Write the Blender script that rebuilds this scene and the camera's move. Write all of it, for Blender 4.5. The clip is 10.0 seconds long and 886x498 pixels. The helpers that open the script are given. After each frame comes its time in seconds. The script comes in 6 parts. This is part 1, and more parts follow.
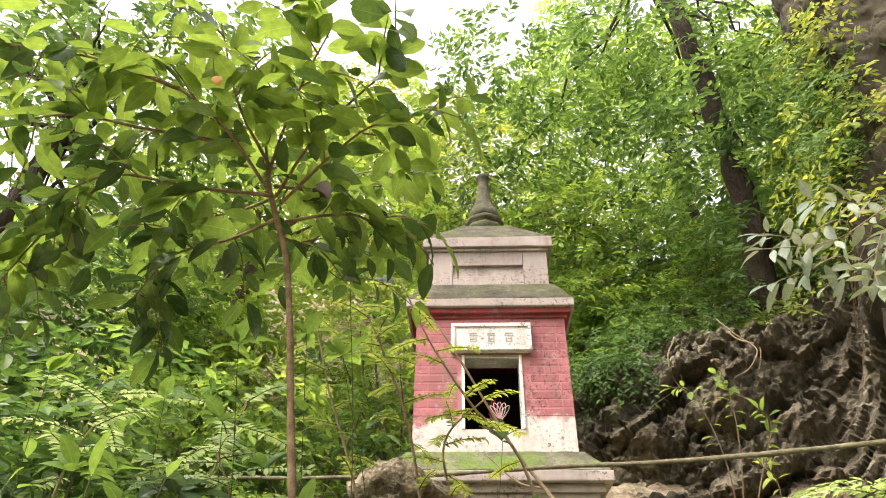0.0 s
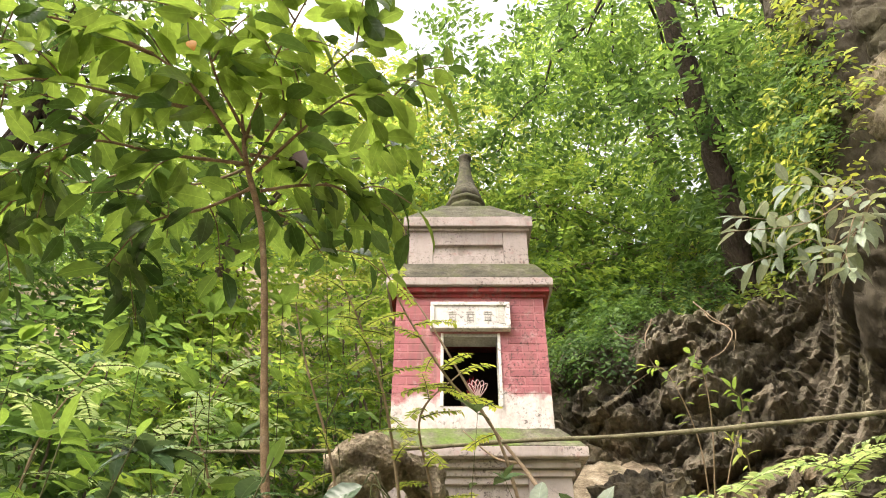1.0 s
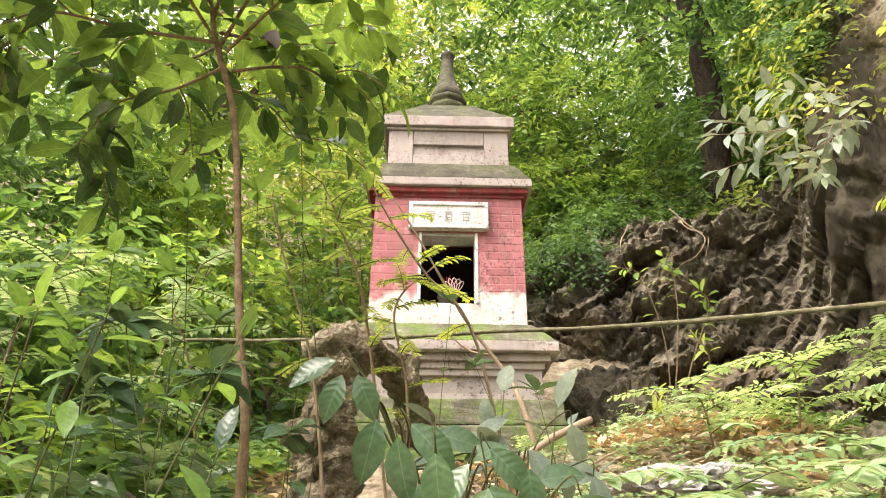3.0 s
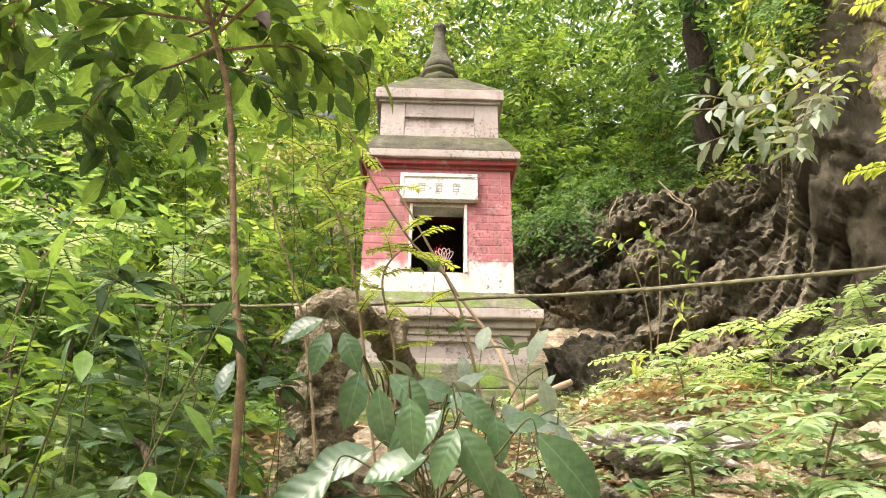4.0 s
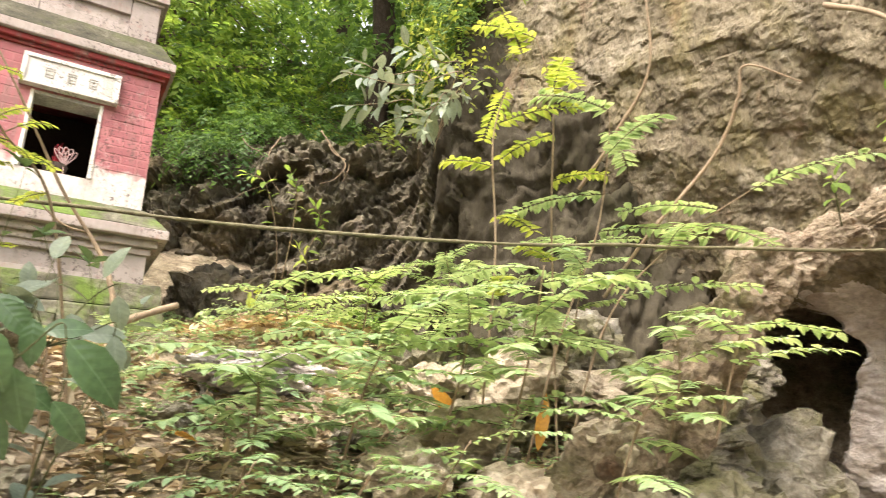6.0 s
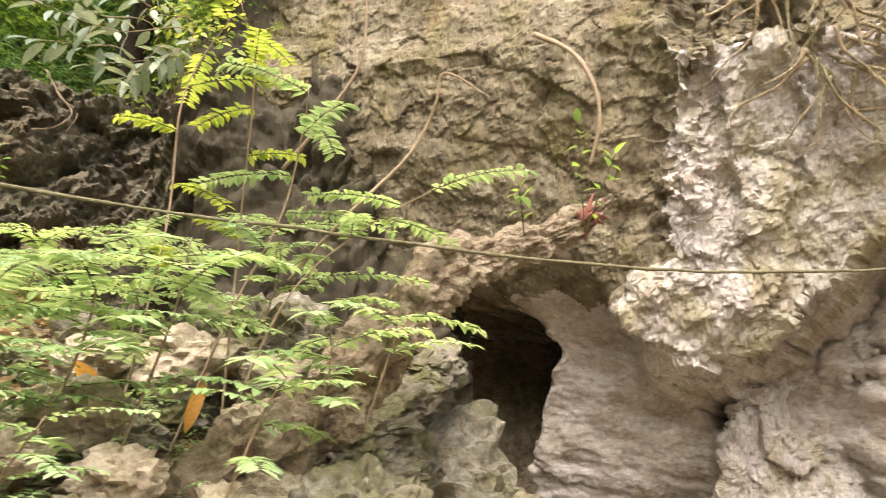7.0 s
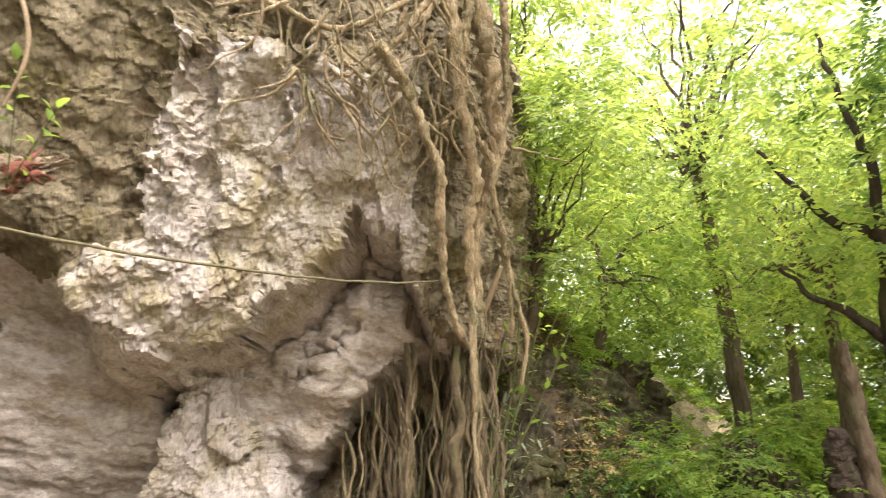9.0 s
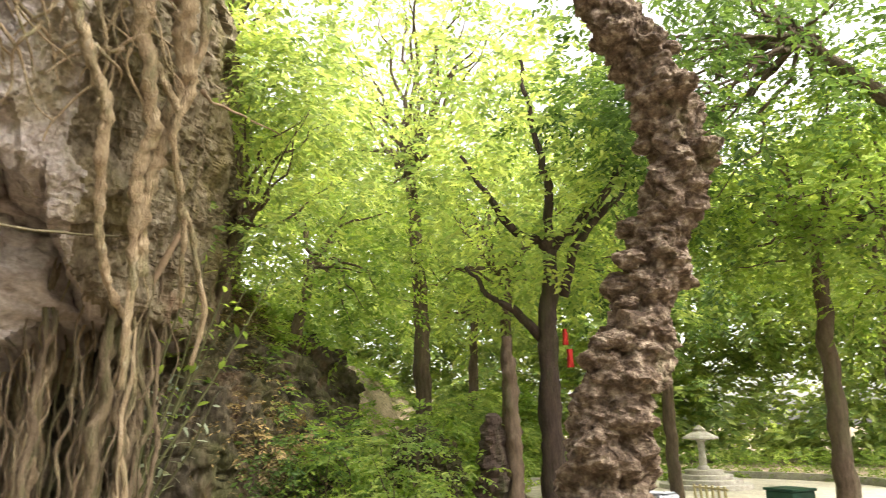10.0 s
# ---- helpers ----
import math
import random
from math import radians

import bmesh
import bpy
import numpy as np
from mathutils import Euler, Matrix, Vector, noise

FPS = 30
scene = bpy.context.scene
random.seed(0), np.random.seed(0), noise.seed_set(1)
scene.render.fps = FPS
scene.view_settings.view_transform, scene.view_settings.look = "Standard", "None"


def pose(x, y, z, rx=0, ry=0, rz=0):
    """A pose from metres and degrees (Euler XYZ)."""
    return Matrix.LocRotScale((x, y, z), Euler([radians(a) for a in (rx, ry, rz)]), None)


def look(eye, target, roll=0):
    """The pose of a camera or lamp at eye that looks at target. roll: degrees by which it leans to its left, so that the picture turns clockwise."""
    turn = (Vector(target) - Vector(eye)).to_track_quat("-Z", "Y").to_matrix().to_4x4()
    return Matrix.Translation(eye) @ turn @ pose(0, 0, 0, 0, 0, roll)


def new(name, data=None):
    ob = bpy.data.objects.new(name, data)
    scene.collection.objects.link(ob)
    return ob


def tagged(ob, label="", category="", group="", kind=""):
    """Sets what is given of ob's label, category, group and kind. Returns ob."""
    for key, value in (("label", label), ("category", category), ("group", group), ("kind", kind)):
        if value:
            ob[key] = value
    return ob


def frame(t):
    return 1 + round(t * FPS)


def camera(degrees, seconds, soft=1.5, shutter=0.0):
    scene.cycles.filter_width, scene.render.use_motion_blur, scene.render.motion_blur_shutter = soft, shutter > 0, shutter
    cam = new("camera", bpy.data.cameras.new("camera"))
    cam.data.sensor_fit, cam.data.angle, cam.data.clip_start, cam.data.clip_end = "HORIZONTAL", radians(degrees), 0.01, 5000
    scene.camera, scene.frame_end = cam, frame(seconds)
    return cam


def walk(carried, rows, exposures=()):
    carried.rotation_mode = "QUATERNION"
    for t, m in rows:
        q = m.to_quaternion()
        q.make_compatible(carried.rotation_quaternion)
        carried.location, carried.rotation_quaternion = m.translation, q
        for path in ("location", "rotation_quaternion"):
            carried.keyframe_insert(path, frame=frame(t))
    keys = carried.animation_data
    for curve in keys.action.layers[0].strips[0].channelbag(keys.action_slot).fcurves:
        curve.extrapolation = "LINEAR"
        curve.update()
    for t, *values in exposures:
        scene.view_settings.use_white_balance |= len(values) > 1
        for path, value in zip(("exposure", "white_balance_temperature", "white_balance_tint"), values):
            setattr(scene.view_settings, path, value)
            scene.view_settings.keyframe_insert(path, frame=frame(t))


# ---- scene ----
cam = camera(68.4, 10.0, soft=1.0, shutter=0.15)
PATH = [
    (0, (-0.178, -5.022, -0.48), (-0.25, -3.411, 0.703), 0.8),
    (0.5, (-0.172, -5.008, -0.493), (-0.215, -3.395, 0.688), 0.6),
    (1, (-0.158, -5.007, -0.513), (-0.178, -3.365, 0.629), 0.4),
    (1.5, (-0.15, -4.992, -0.521), (-0.145, -3.305, 0.553), 0.5),
    (2, (-0.151, -4.985, -0.527), (-0.129, -3.254, 0.475), 0.5),
    (2.5, (-0.148, -4.974, -0.54), (-0.117, -3.211, 0.404), 0.5),
    (4, (-0.093, -5.116, -0.635), (-0.04, -3.292, 0.183), 0.6),
    (4.5, (-0.069, -5.214, -0.666), (-0.009, -3.372, 0.112), 0.6),
    (5, (-0.061, -5.269, -0.687), (0.1, -3.412, 0.038), 0.6),
    (5.5, (-0.051, -5.286, -0.708), (0.533, -3.495, -0.036), 0.3),
    (5.7, (-0.035, -5.292, -0.707), (0.756, -3.577, -0.049), -0.1),
    (6.8, (0.588, -5.707, -0.713), (1.958, -4.385, -0.1), 0.3),
    (7, (0.627, -5.754, -0.732), (2.103, -4.55, -0.123), 0.1),
    (7.5, (0.736, -5.895, -0.726), (2.403, -4.96, -0.138), -0.1),
    (8, (0.859, -6.095, -0.721), (2.648, -5.413, -0.144), -0.4),
    (8.5, (0.973, -6.333, -0.729), (2.85, -5.949, -0.157), -0.5),
    (9, (1.038, -6.608, -0.736), (2.955, -6.574, -0.167), -0.7),
    (9.4, (1.101, -6.825, -0.773), (2.997, -7.112, -0.204), -0.7),
    (9.5, (1.141, -6.868, -0.781), (3.024, -7.238, -0.219), -0.6),
    (10, (1.415, -7.124, -0.816), (3.182, -7.896, -0.285), -0.8),
]
walk(cam, [(t, look(eye, target, roll)) for t, eye, target, roll in PATH], [(0, 1.42, 7100, 12), (2.5, 1.58, 7100, 12), (4.5, 1.72, 7100, 12), (5.5, 1.68, 7100, 12), (7, 1.6, 7100, 12), (10, 1.6, 7100, 12)])

# ---- world and sun ----
world = bpy.data.worlds.new("overcast_sky")
scene.world = world
world.use_nodes = True
wn = world.node_tree.nodes
sky = wn.new("ShaderNodeTexSky")
sky.sky_type, sky.sun_disc = "NISHITA", False
sky.sun_elevation, sky.sun_rotation = radians(53), radians(237)
sky.dust_density, sky.air_density, sky.ozone_density = 4.0, 1.0, 0.6
soft_sky = wn.new("ShaderNodeHueSaturation")
soft_sky.inputs["Saturation"].default_value = 0.3
world.node_tree.links.new(sky.outputs[0], soft_sky.inputs["Color"])
world.node_tree.links.new(soft_sky.outputs[0], wn["Background"].inputs["Color"])
wn["Background"].inputs["Strength"].default_value = 0.24
sun = new("sun", bpy.data.lights.new("sun", "SUN"))
sun.data.energy, sun.data.angle, sun.data.color = 1.15, radians(40), (1.0, 0.96, 0.88)
sun.matrix_world = look((-13, -8.5, 20.8), (0, 0, 0))


# ---- materials ----
def nodes_of(name):
    m = bpy.data.materials.new(name)
    m.use_nodes = True
    return m, m.node_tree.nodes, m.node_tree.links, m.node_tree.nodes["Principled BSDF"]


def ramp(nd, stops):
    r = nd.new("ShaderNodeValToRGB")
    el = r.color_ramp.elements
    while len(el) < len(stops):
        el.new(0.5)
    for e, (p, c) in zip(el, stops):
        e.position, e.color = p, (*c, 1)
    return r


def noise_tex(nd, lk, co, scale, detail=5, rough=0.6):
    n = nd.new("ShaderNodeTexNoise")
    n.inputs["Scale"].default_value, n.inputs["Detail"].default_value, n.inputs["Roughness"].default_value = scale, detail, rough
    lk.new(co, n.inputs["Vector"])
    return n.outputs["Fac"]


def mix(nd, lk, fac, a, b, how="MIX"):
    m = nd.new("ShaderNodeMixRGB")
    m.blend_type = how
    for s, v in zip(m.inputs, (fac, a, b)):
        if isinstance(v, (int, float)):
            s.default_value = v
        elif isinstance(v, tuple):
            s.default_value = (*v, 1)
        else:
            lk.new(v, s)
    return m.outputs[0]


def leaf_material(name, dark, light, rough=0.45, through_light=0.45, veins=False):
    m, nd, lk, bsdf = nodes_of(name)
    geo = nd.new("ShaderNodeNewGeometry")
    r = ramp(nd, [(0.0, dark), (0.55, tuple((a + b) / 2 for a, b in zip(dark, light))), (1.0, light)])
    lk.new(geo.outputs["Random Per Island"], r.inputs[0])
    tc = nd.new("ShaderNodeTexCoord")
    patch = noise_tex(nd, lk, tc.outputs["Object"], 0.7, 2)
    pr = ramp(nd, [(0.3, (0.52, 0.58, 0.56)), (0.7, (1.32, 1.26, 0.95))])
    lk.new(patch, pr.inputs[0])
    col = mix(nd, lk, 1.0, r.outputs[0], pr.outputs[0], "MULTIPLY")
    fine = noise_tex(nd, lk, tc.outputs["Object"], 60, 2)
    fr = ramp(nd, [(0.35, (0.82, 0.82, 0.8)), (0.7, (1.1, 1.1, 1.05))])
    lk.new(fine, fr.inputs[0])
    col = mix(nd, lk, 1.0, col, fr.outputs[0], "MULTIPLY")
    if veins:
        uv = nd.new("ShaderNodeUVMap")
        sep = nd.new("ShaderNodeSeparateXYZ")
        lk.new(uv.outputs[0], sep.inputs[0])
        ab = nd.new("ShaderNodeMath"); ab.operation = "ABSOLUTE"
        lk.new(sep.outputs[0], ab.inputs[0])
        ma = nd.new("ShaderNodeMath"); ma.operation = "MULTIPLY_ADD"
        ma.inputs[1].default_value = -0.16
        lk.new(ab.outputs[0], ma.inputs[0]); lk.new(sep.outputs[1], ma.inputs[2])
        fq = nd.new("ShaderNodeMath"); fq.operation = "MULTIPLY"; fq.inputs[1].default_value = 48
        lk.new(ma.outputs[0], fq.inputs[0])
        sn = nd.new("ShaderNodeMath"); sn.operation = "SINE"
        lk.new(fq.outputs[0], sn.inputs[0])
        vr = ramp(nd, [(0.7, (0, 0, 0)), (1.0, (0.03, 0.03, 0.03))])
        lk.new(sn.outputs[0], vr.inputs[0])
        mr = ramp(nd, [(0.0, (0.3, 0.3, 0.3)), (0.05, (0, 0, 0))])
        lk.new(ab.outputs[0], mr.inputs[0])
        vein = mix(nd, lk, 1.0, vr.outputs[0], mr.outputs[0], "ADD")
        pale = tuple(min(1, c * 1.35 + 0.02) for c in light)
        col = mix(nd, lk, vein, col, pale)
        bp = nd.new("ShaderNodeBump"); bp.inputs["Strength"].default_value, bp.inputs["Distance"].default_value = 0.12, 0.002
        lk.new(sn.outputs[0], bp.inputs["Height"]); lk.new(bp.outputs[0], bsdf.inputs["Normal"])
    lk.new(col, bsdf.inputs["Base Color"])
    bsdf.inputs["Roughness"].default_value = rough
    bsdf.inputs["Specular IOR Level"].default_value = 0.45
    tr = nd.new("ShaderNodeBsdfTranslucent")
    warm = mix(nd, lk, 1.0, col, (1.45, 1.22, 0.9), "MULTIPLY")
    lk.new(warm, tr.inputs["Color"])
    ms = nd.new("ShaderNodeMixShader")
    ms.inputs[0].default_value = through_light
    lk.new(bsdf.outputs[0], ms.inputs[1]); lk.new(tr.outputs[0], ms.inputs[2])
    lk.new(ms.outputs[0], nd["Material Output"].inputs["Surface"])
    return m


def rough_material(name, stops, scale, patches=(), bump=0.5, dist=0.02, rough=0.9, fine=None, vertical=False):
    """Mottled stone, bark or soil: a ramp over noise, then patches (colour, scale, from, to, strength) laid over it, and relief at two scales."""
    m, nd, lk, bsdf = nodes_of(name)
    tc = nd.new("ShaderNodeTexCoord")
    co = tc.outputs["Object"]
    if vertical:
        mp = nd.new("ShaderNodeMapping"); mp.inputs["Scale"].default_value = (1, 1, 0.22 if vertical is True else vertical)
        lk.new(co, mp.inputs[0]); co = mp.outputs[0]
    n1 = noise_tex(nd, lk, co, scale, 8, 0.65)
    r = ramp(nd, stops)
    lk.new(n1, r.inputs[0])
    col = r.outputs[0]
    for i, (c, sc, lo, hi, st) in enumerate(patches):
        mp = nd.new("ShaderNodeMapping"); mp.inputs["Location"].default_value = (3.1 * i + 1, 7.7 * i, 1.3 * i)
        lk.new(co, mp.inputs[0])
        pn = noise_tex(nd, lk, mp.outputs[0], sc, 6, 0.65)
        pr = ramp(nd, [(lo, (0, 0, 0)), (hi, (st, st, st))])
        lk.new(pn, pr.inputs[0])
        col = mix(nd, lk, pr.outputs[0], col, c)
    f = fine or scale * 9
    n2 = noise_tex(nd, lk, co, f, 6, 0.7)
    gr = ramp(nd, [(0.3, (0.6, 0.6, 0.6)), (0.7, (1.3, 1.3, 1.3))])
    lk.new(n2, gr.inputs[0])
    col = mix(nd, lk, 0.8, col, gr.outputs[0], "MULTIPLY")
    lk.new(col, bsdf.inputs["Base Color"])
    bsdf.inputs["Roughness"].default_value = rough
    bsdf.inputs["Specular IOR Level"].default_value = 0.25
    vo = nd.new("ShaderNodeTexVoronoi"); vo.inputs["Scale"].default_value = f * 0.5
    lk.new(co, vo.inputs["Vector"])
    ad = nd.new("ShaderNodeMath"); ad.operation = "ADD"
    lk.new(n2, ad.inputs[0]); lk.new(vo.outputs["Distance"], ad.inputs[1])
    bp = nd.new("ShaderNodeBump"); bp.inputs["Strength"].default_value, bp.inputs["Distance"].default_value = bump, dist
    lk.new(ad.outputs[0], bp.inputs["Height"]); lk.new(bp.outputs[0], bsdf.inputs["Normal"])
    return m


def wall_material(name, paint, under, low=None, edge=0.0, rough=0.85):
    """Old limewash or paint on masonry, worn through to what is under it; below the height low (metres) the bare white plaster shows."""
    m, nd, lk, bsdf = nodes_of(name)
    tc = nd.new("ShaderNodeTexCoord")
    geo = nd.new("ShaderNodeNewGeometry")
    co = geo.outputs["Position"]
    n1 = noise_tex(nd, lk, co, 5, 7, 0.65)
    a = ramp(nd, [(0.3, tuple(c * 0.72 for c in paint)), (0.65, paint), (0.85, tuple(min(1, c * 1.25 + 0.04) for c in paint))])
    lk.new(n1, a.inputs[0])
    col = a.outputs[0]
    oi = nd.new("ShaderNodeObjectInfo")
    rr = ramp(nd, [(0, (0.86, 0.84, 0.84)), (1, (1.1, 1.08, 1.08))])
    lk.new(oi.outputs["Random"], rr.inputs[0])
    col = mix(nd, lk, 1.0, col, rr.outputs[0], "MULTIPLY")
    n2 = noise_tex(nd, lk, co, 11, 8, 0.7)
    wr = ramp(nd, [(0.56, (0, 0, 0)), (0.72, (0.75, 0.75, 0.75))])
    lk.new(n2, wr.inputs[0])
    col = mix(nd, lk, wr.outputs[0], col, under)
    if low is not None:
        sep = nd.new("ShaderNodeSeparateXYZ"); lk.new(co, sep.inputs[0])
        n3 = noise_tex(nd, lk, co, 3.5, 6, 0.6)
        ad = nd.new("ShaderNodeMath"); ad.operation = "MULTIPLY_ADD"; ad.inputs[1].default_value = -0.75
        lk.new(n3, ad.inputs[0]); lk.new(sep.outputs[2], ad.inputs[2])
        mr = nd.new("ShaderNodeMapRange")
        mr.inputs["From Min"].default_value, mr.inputs["From Max"].default_value = low - 0.375 - 0.03, low - 0.375 + 0.05
        mr.inputs["To Min"].default_value, mr.inputs["To Max"].default_value = 1, 0
        lk.new(ad.outputs[0], mr.inputs["Value"])
        pl = ramp(nd, [(0.3, (0.42, 0.35, 0.33)), (0.7, (0.70, 0.64, 0.61))])
        lk.new(n2, pl.inputs[0])
        col = mix(nd, lk, mr.outputs[0], col, pl.outputs[0])
    mp = nd.new("ShaderNodeMapping"); mp.inputs["Scale"].default_value = (1, 1, 0.16)
    lk.new(co, mp.inputs[0])
    drip = noise_tex(nd, lk, mp.outputs[0], 9, 6, 0.7)
    dr = ramp(nd, [(0.52, (0, 0, 0)), (0.68, (0.5, 0.5, 0.5))])
    lk.new(drip, dr.inputs[0])
    col = mix(nd, lk, dr.outputs[0], col, (0.16, 0.14, 0.12))
    spots = noise_tex(nd, lk, co, 38, 4, 0.7)
    zone = noise_tex(nd, lk, co, 2.2, 3, 0.5)
    sr = ramp(nd, [(0.53, (0, 0, 0)), (0.63, (0.8, 0.8, 0.8))])
    zr = ramp(nd, [(0.42, (0, 0, 0)), (0.58, (1, 1, 1))])
    lk.new(spots, sr.inputs[0]); lk.new(zone, zr.inputs[0])
    dirt = mix(nd, lk, 1.0, sr.outputs[0], zr.outputs[0], "MULTIPLY")
    col = mix(nd, lk, dirt, col, (0.07, 0.055, 0.05))
    lk.new(col, bsdf.inputs["Base Color"])
    bsdf.inputs["Roughness"].default_value = rough
    bsdf.inputs["Specular IOR Level"].default_value = 0.2
    bp = nd.new("ShaderNodeBump"); bp.inputs["Strength"].default_value, bp.inputs["Distance"].default_value = 0.5, 0.006
    lk.new(n2, bp.inputs["Height"]); lk.new(bp.outputs[0], bsdf.inputs["Normal"])
    return m


def plain_material(name, colour, rough=0.8):
    return rough_material(name, [(0.3, tuple(c * 0.75 for c in colour)), (0.7, colour)], 8, bump=0.2, dist=0.004, rough=rough)


LEAF_DARK = leaf_material("leaf_dark_green", (0.035, 0.08, 0.0277), (0.09, 0.19, 0.0568), 0.4, 0.5)
LEAF_MID = leaf_material("leaf_mid_green", (0.065, 0.145, 0.05), (0.18, 0.32, 0.105), 0.45, 0.58)
LEAF_LIGHT = leaf_material("leaf_light_green", (0.15, 0.29, 0.075), (0.33, 0.48, 0.145), 0.5, 0.68)
# pale leaf for beyond the rock; glow and haze put into the colour
LEAF_GLARE = leaf_material("leaf_glare_green", (0.22, 0.37, 0.15), (0.46, 0.60, 0.27), 0.5, 0.74)
LEAF_YELLOW = leaf_material("leaf_yellow_green", (0.20, 0.31, 0.075), (0.40, 0.47, 0.14), 0.5, 0.6)
LEAF_PALE = leaf_material("leaf_pale_grey_green", (0.12, 0.17, 0.137), (0.3, 0.36, 0.354), 0.4, 0.35, True)
LEAF_GLOSSY = leaf_material("leaf_glossy_green", (0.03, 0.075, 0.038), (0.15, 0.24, 0.14), 0.18, 0.25, True)
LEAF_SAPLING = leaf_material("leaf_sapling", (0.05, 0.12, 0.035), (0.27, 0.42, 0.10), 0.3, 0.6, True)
# pale grey-green base stands for light glancing off the leaves
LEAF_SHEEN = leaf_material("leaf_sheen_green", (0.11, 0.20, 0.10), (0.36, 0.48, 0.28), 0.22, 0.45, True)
LEAF_SHADED = leaf_material("leaf_sapling_shaded", (0.025, 0.06, 0.02), (0.10, 0.19, 0.06), 0.22, 0.36, True)
LEAF_BRIGHT = leaf_material("leaf_young_bright", (0.14, 0.28, 0.064), (0.26, 0.42, 0.122), 0.4, 0.5, True)
LEAF_PINNATE = leaf_material("leaf_pinnate", (0.22, 0.36, 0.21), (0.44, 0.58, 0.41), 0.5, 0.42)
LEAF_DEAD = leaf_material("leaf_litter", (0.27, 0.18, 0.12), (0.68, 0.56, 0.47), 0.8, 0.1)
LEAF_ORANGE = leaf_material("leaf_withered_orange", (0.35, 0.14, 0.0205), (0.55, 0.28, 0.035), 0.6, 0.3)
LEAF_DRY = leaf_material("leaf_dry_brown", (0.11, 0.085, 0.045), (0.30, 0.23, 0.13), 0.8, 0.15)
LEAF_BROWN = leaf_material("leaf_withered_brown", (0.06, 0.03, 0.035), (0.09, 0.05, 0.0495), 0.7, 0.2)

BARK = rough_material("bark_grey_brown", [(0.3, (0.07, 0.05, 0.035)), (0.7, (0.2, 0.15, 0.11))], 14, [((0.09, 0.11, 0.05), 3, 0.5, 0.7, 0.5)], 0.8, 0.02, vertical=True)
BARK_SAPLING = rough_material("bark_sapling", [(0.3, (0.10, 0.06, 0.035)), (0.7, (0.24, 0.17, 0.10))], 30, [((0.2, 0.2, 0.16), 12, 0.55, 0.7, 0.6)], 0.5, 0.004)
BARK_BURL = rough_material("bark_burl_red_brown", [(0.3, (0.037, 0.025, 0.018)), (0.5, (0.180, 0.132, 0.096)), (0.7, (0.458, 0.384, 0.295))], 14, [((0.192, 0.214, 0.096), 2.5, 0.58, 0.75, 0.5)], 1.0, 0.05, fine=34)
BARK_DARK = rough_material("bark_dark_wet", [(0.3, (0.025, 0.018, 0.014)), (0.7, (0.085, 0.06, 0.05))], 10, [((0.06, 0.08, 0.03), 3, 0.5, 0.7, 0.5)], 0.8, 0.02, vertical=True)
ROOT_DARK = rough_material("aerial_root_brown", [(0.3, (0.07, 0.05, 0.032)), (0.7, (0.26, 0.20, 0.135))], 12, [((0.09, 0.10, 0.04), 4, 0.48, 0.64, 0.6)], 1.0, 0.02, vertical=True)
ROOT = rough_material("aerial_root_tan", [(0.3, (0.22, 0.155, 0.095)), (0.7, (0.54, 0.43, 0.29))], 12, [((0.12, 0.13, 0.06), 4, 0.48, 0.64, 0.7), ((0.5, 0.44, 0.34), 9, 0.55, 0.68, 0.6)], 1.0, 0.02, vertical=True)
TWIG = plain_material("dry_twig", (0.30, 0.22, 0.15))
TWIG_GREEN = plain_material("green_twig", (0.09, 0.095, 0.04))
LIANA = rough_material("liana_bark", [(0.3, (0.084, 0.070, 0.042)), (0.7, (0.210, 0.189, 0.119))], 25, (), 0.6, 0.005)
STUMP_BARK = rough_material("gnarled_root_bark", [(0.25, (0.069, 0.052, 0.034)), (0.5, (0.287, 0.230, 0.161)), (0.75, (0.517, 0.437, 0.322))], 9, [((0.149, 0.184, 0.069), 3, 0.5, 0.68, 0.7)], 1.0, 0.03)
LOG_BARK = rough_material("weathered_log", [(0.25, (0.050, 0.032, 0.022)), (0.5, (0.262, 0.201, 0.142)), (0.75, (0.410, 0.347, 0.270))], 8, [((0.155, 0.063, 0.035), 3, 0.58, 0.7, 0.7), ((0.142, 0.142, 0.057), 2.5, 0.58, 0.72, 0.5)], 1.0, 0.03, fine=40)
TORN_WOOD = rough_material("torn_reddish_wood", [(0.3, (0.09, 0.03, 0.02)), (0.7, (0.30, 0.11, 0.08))], 30, (), 0.8, 0.01)
CLIFF = rough_material("cliff_limestone_dark", [(0.25, (0.031, 0.026, 0.021)), (0.5, (0.123, 0.106, 0.077)), (0.75, (0.290, 0.246, 0.189))], 2.2,
                       [((0.141, 0.141, 0.070), 0.9, 0.52, 0.68, 0.4), ((0.211, 0.150, 0.079), 0.7, 0.5, 0.66, 0.65), ((0.040, 0.031, 0.026), 1.5, 0.56, 0.68, 0.8)], 1.0, 0.05, fine=18)
BOULDER = rough_material("boulder_limestone_pale", [(0.3, (0.282, 0.237, 0.206)), (0.46, (0.448, 0.398, 0.376)), (0.68, (0.539, 0.498, 0.490))], 4.0,
                         [((0.581, 0.548, 0.551), 1.6, 0.5, 0.62, 0.6), ((0.299, 0.257, 0.140), 1.4, 0.48, 0.62, 0.7), ((0.216, 0.149, 0.105), 1.1, 0.58, 0.68, 0.45), ((0.249, 0.207, 0.158), 10.0, 0.56, 0.66, 0.5)], 1.0, 0.035, fine=26, vertical=0.6)
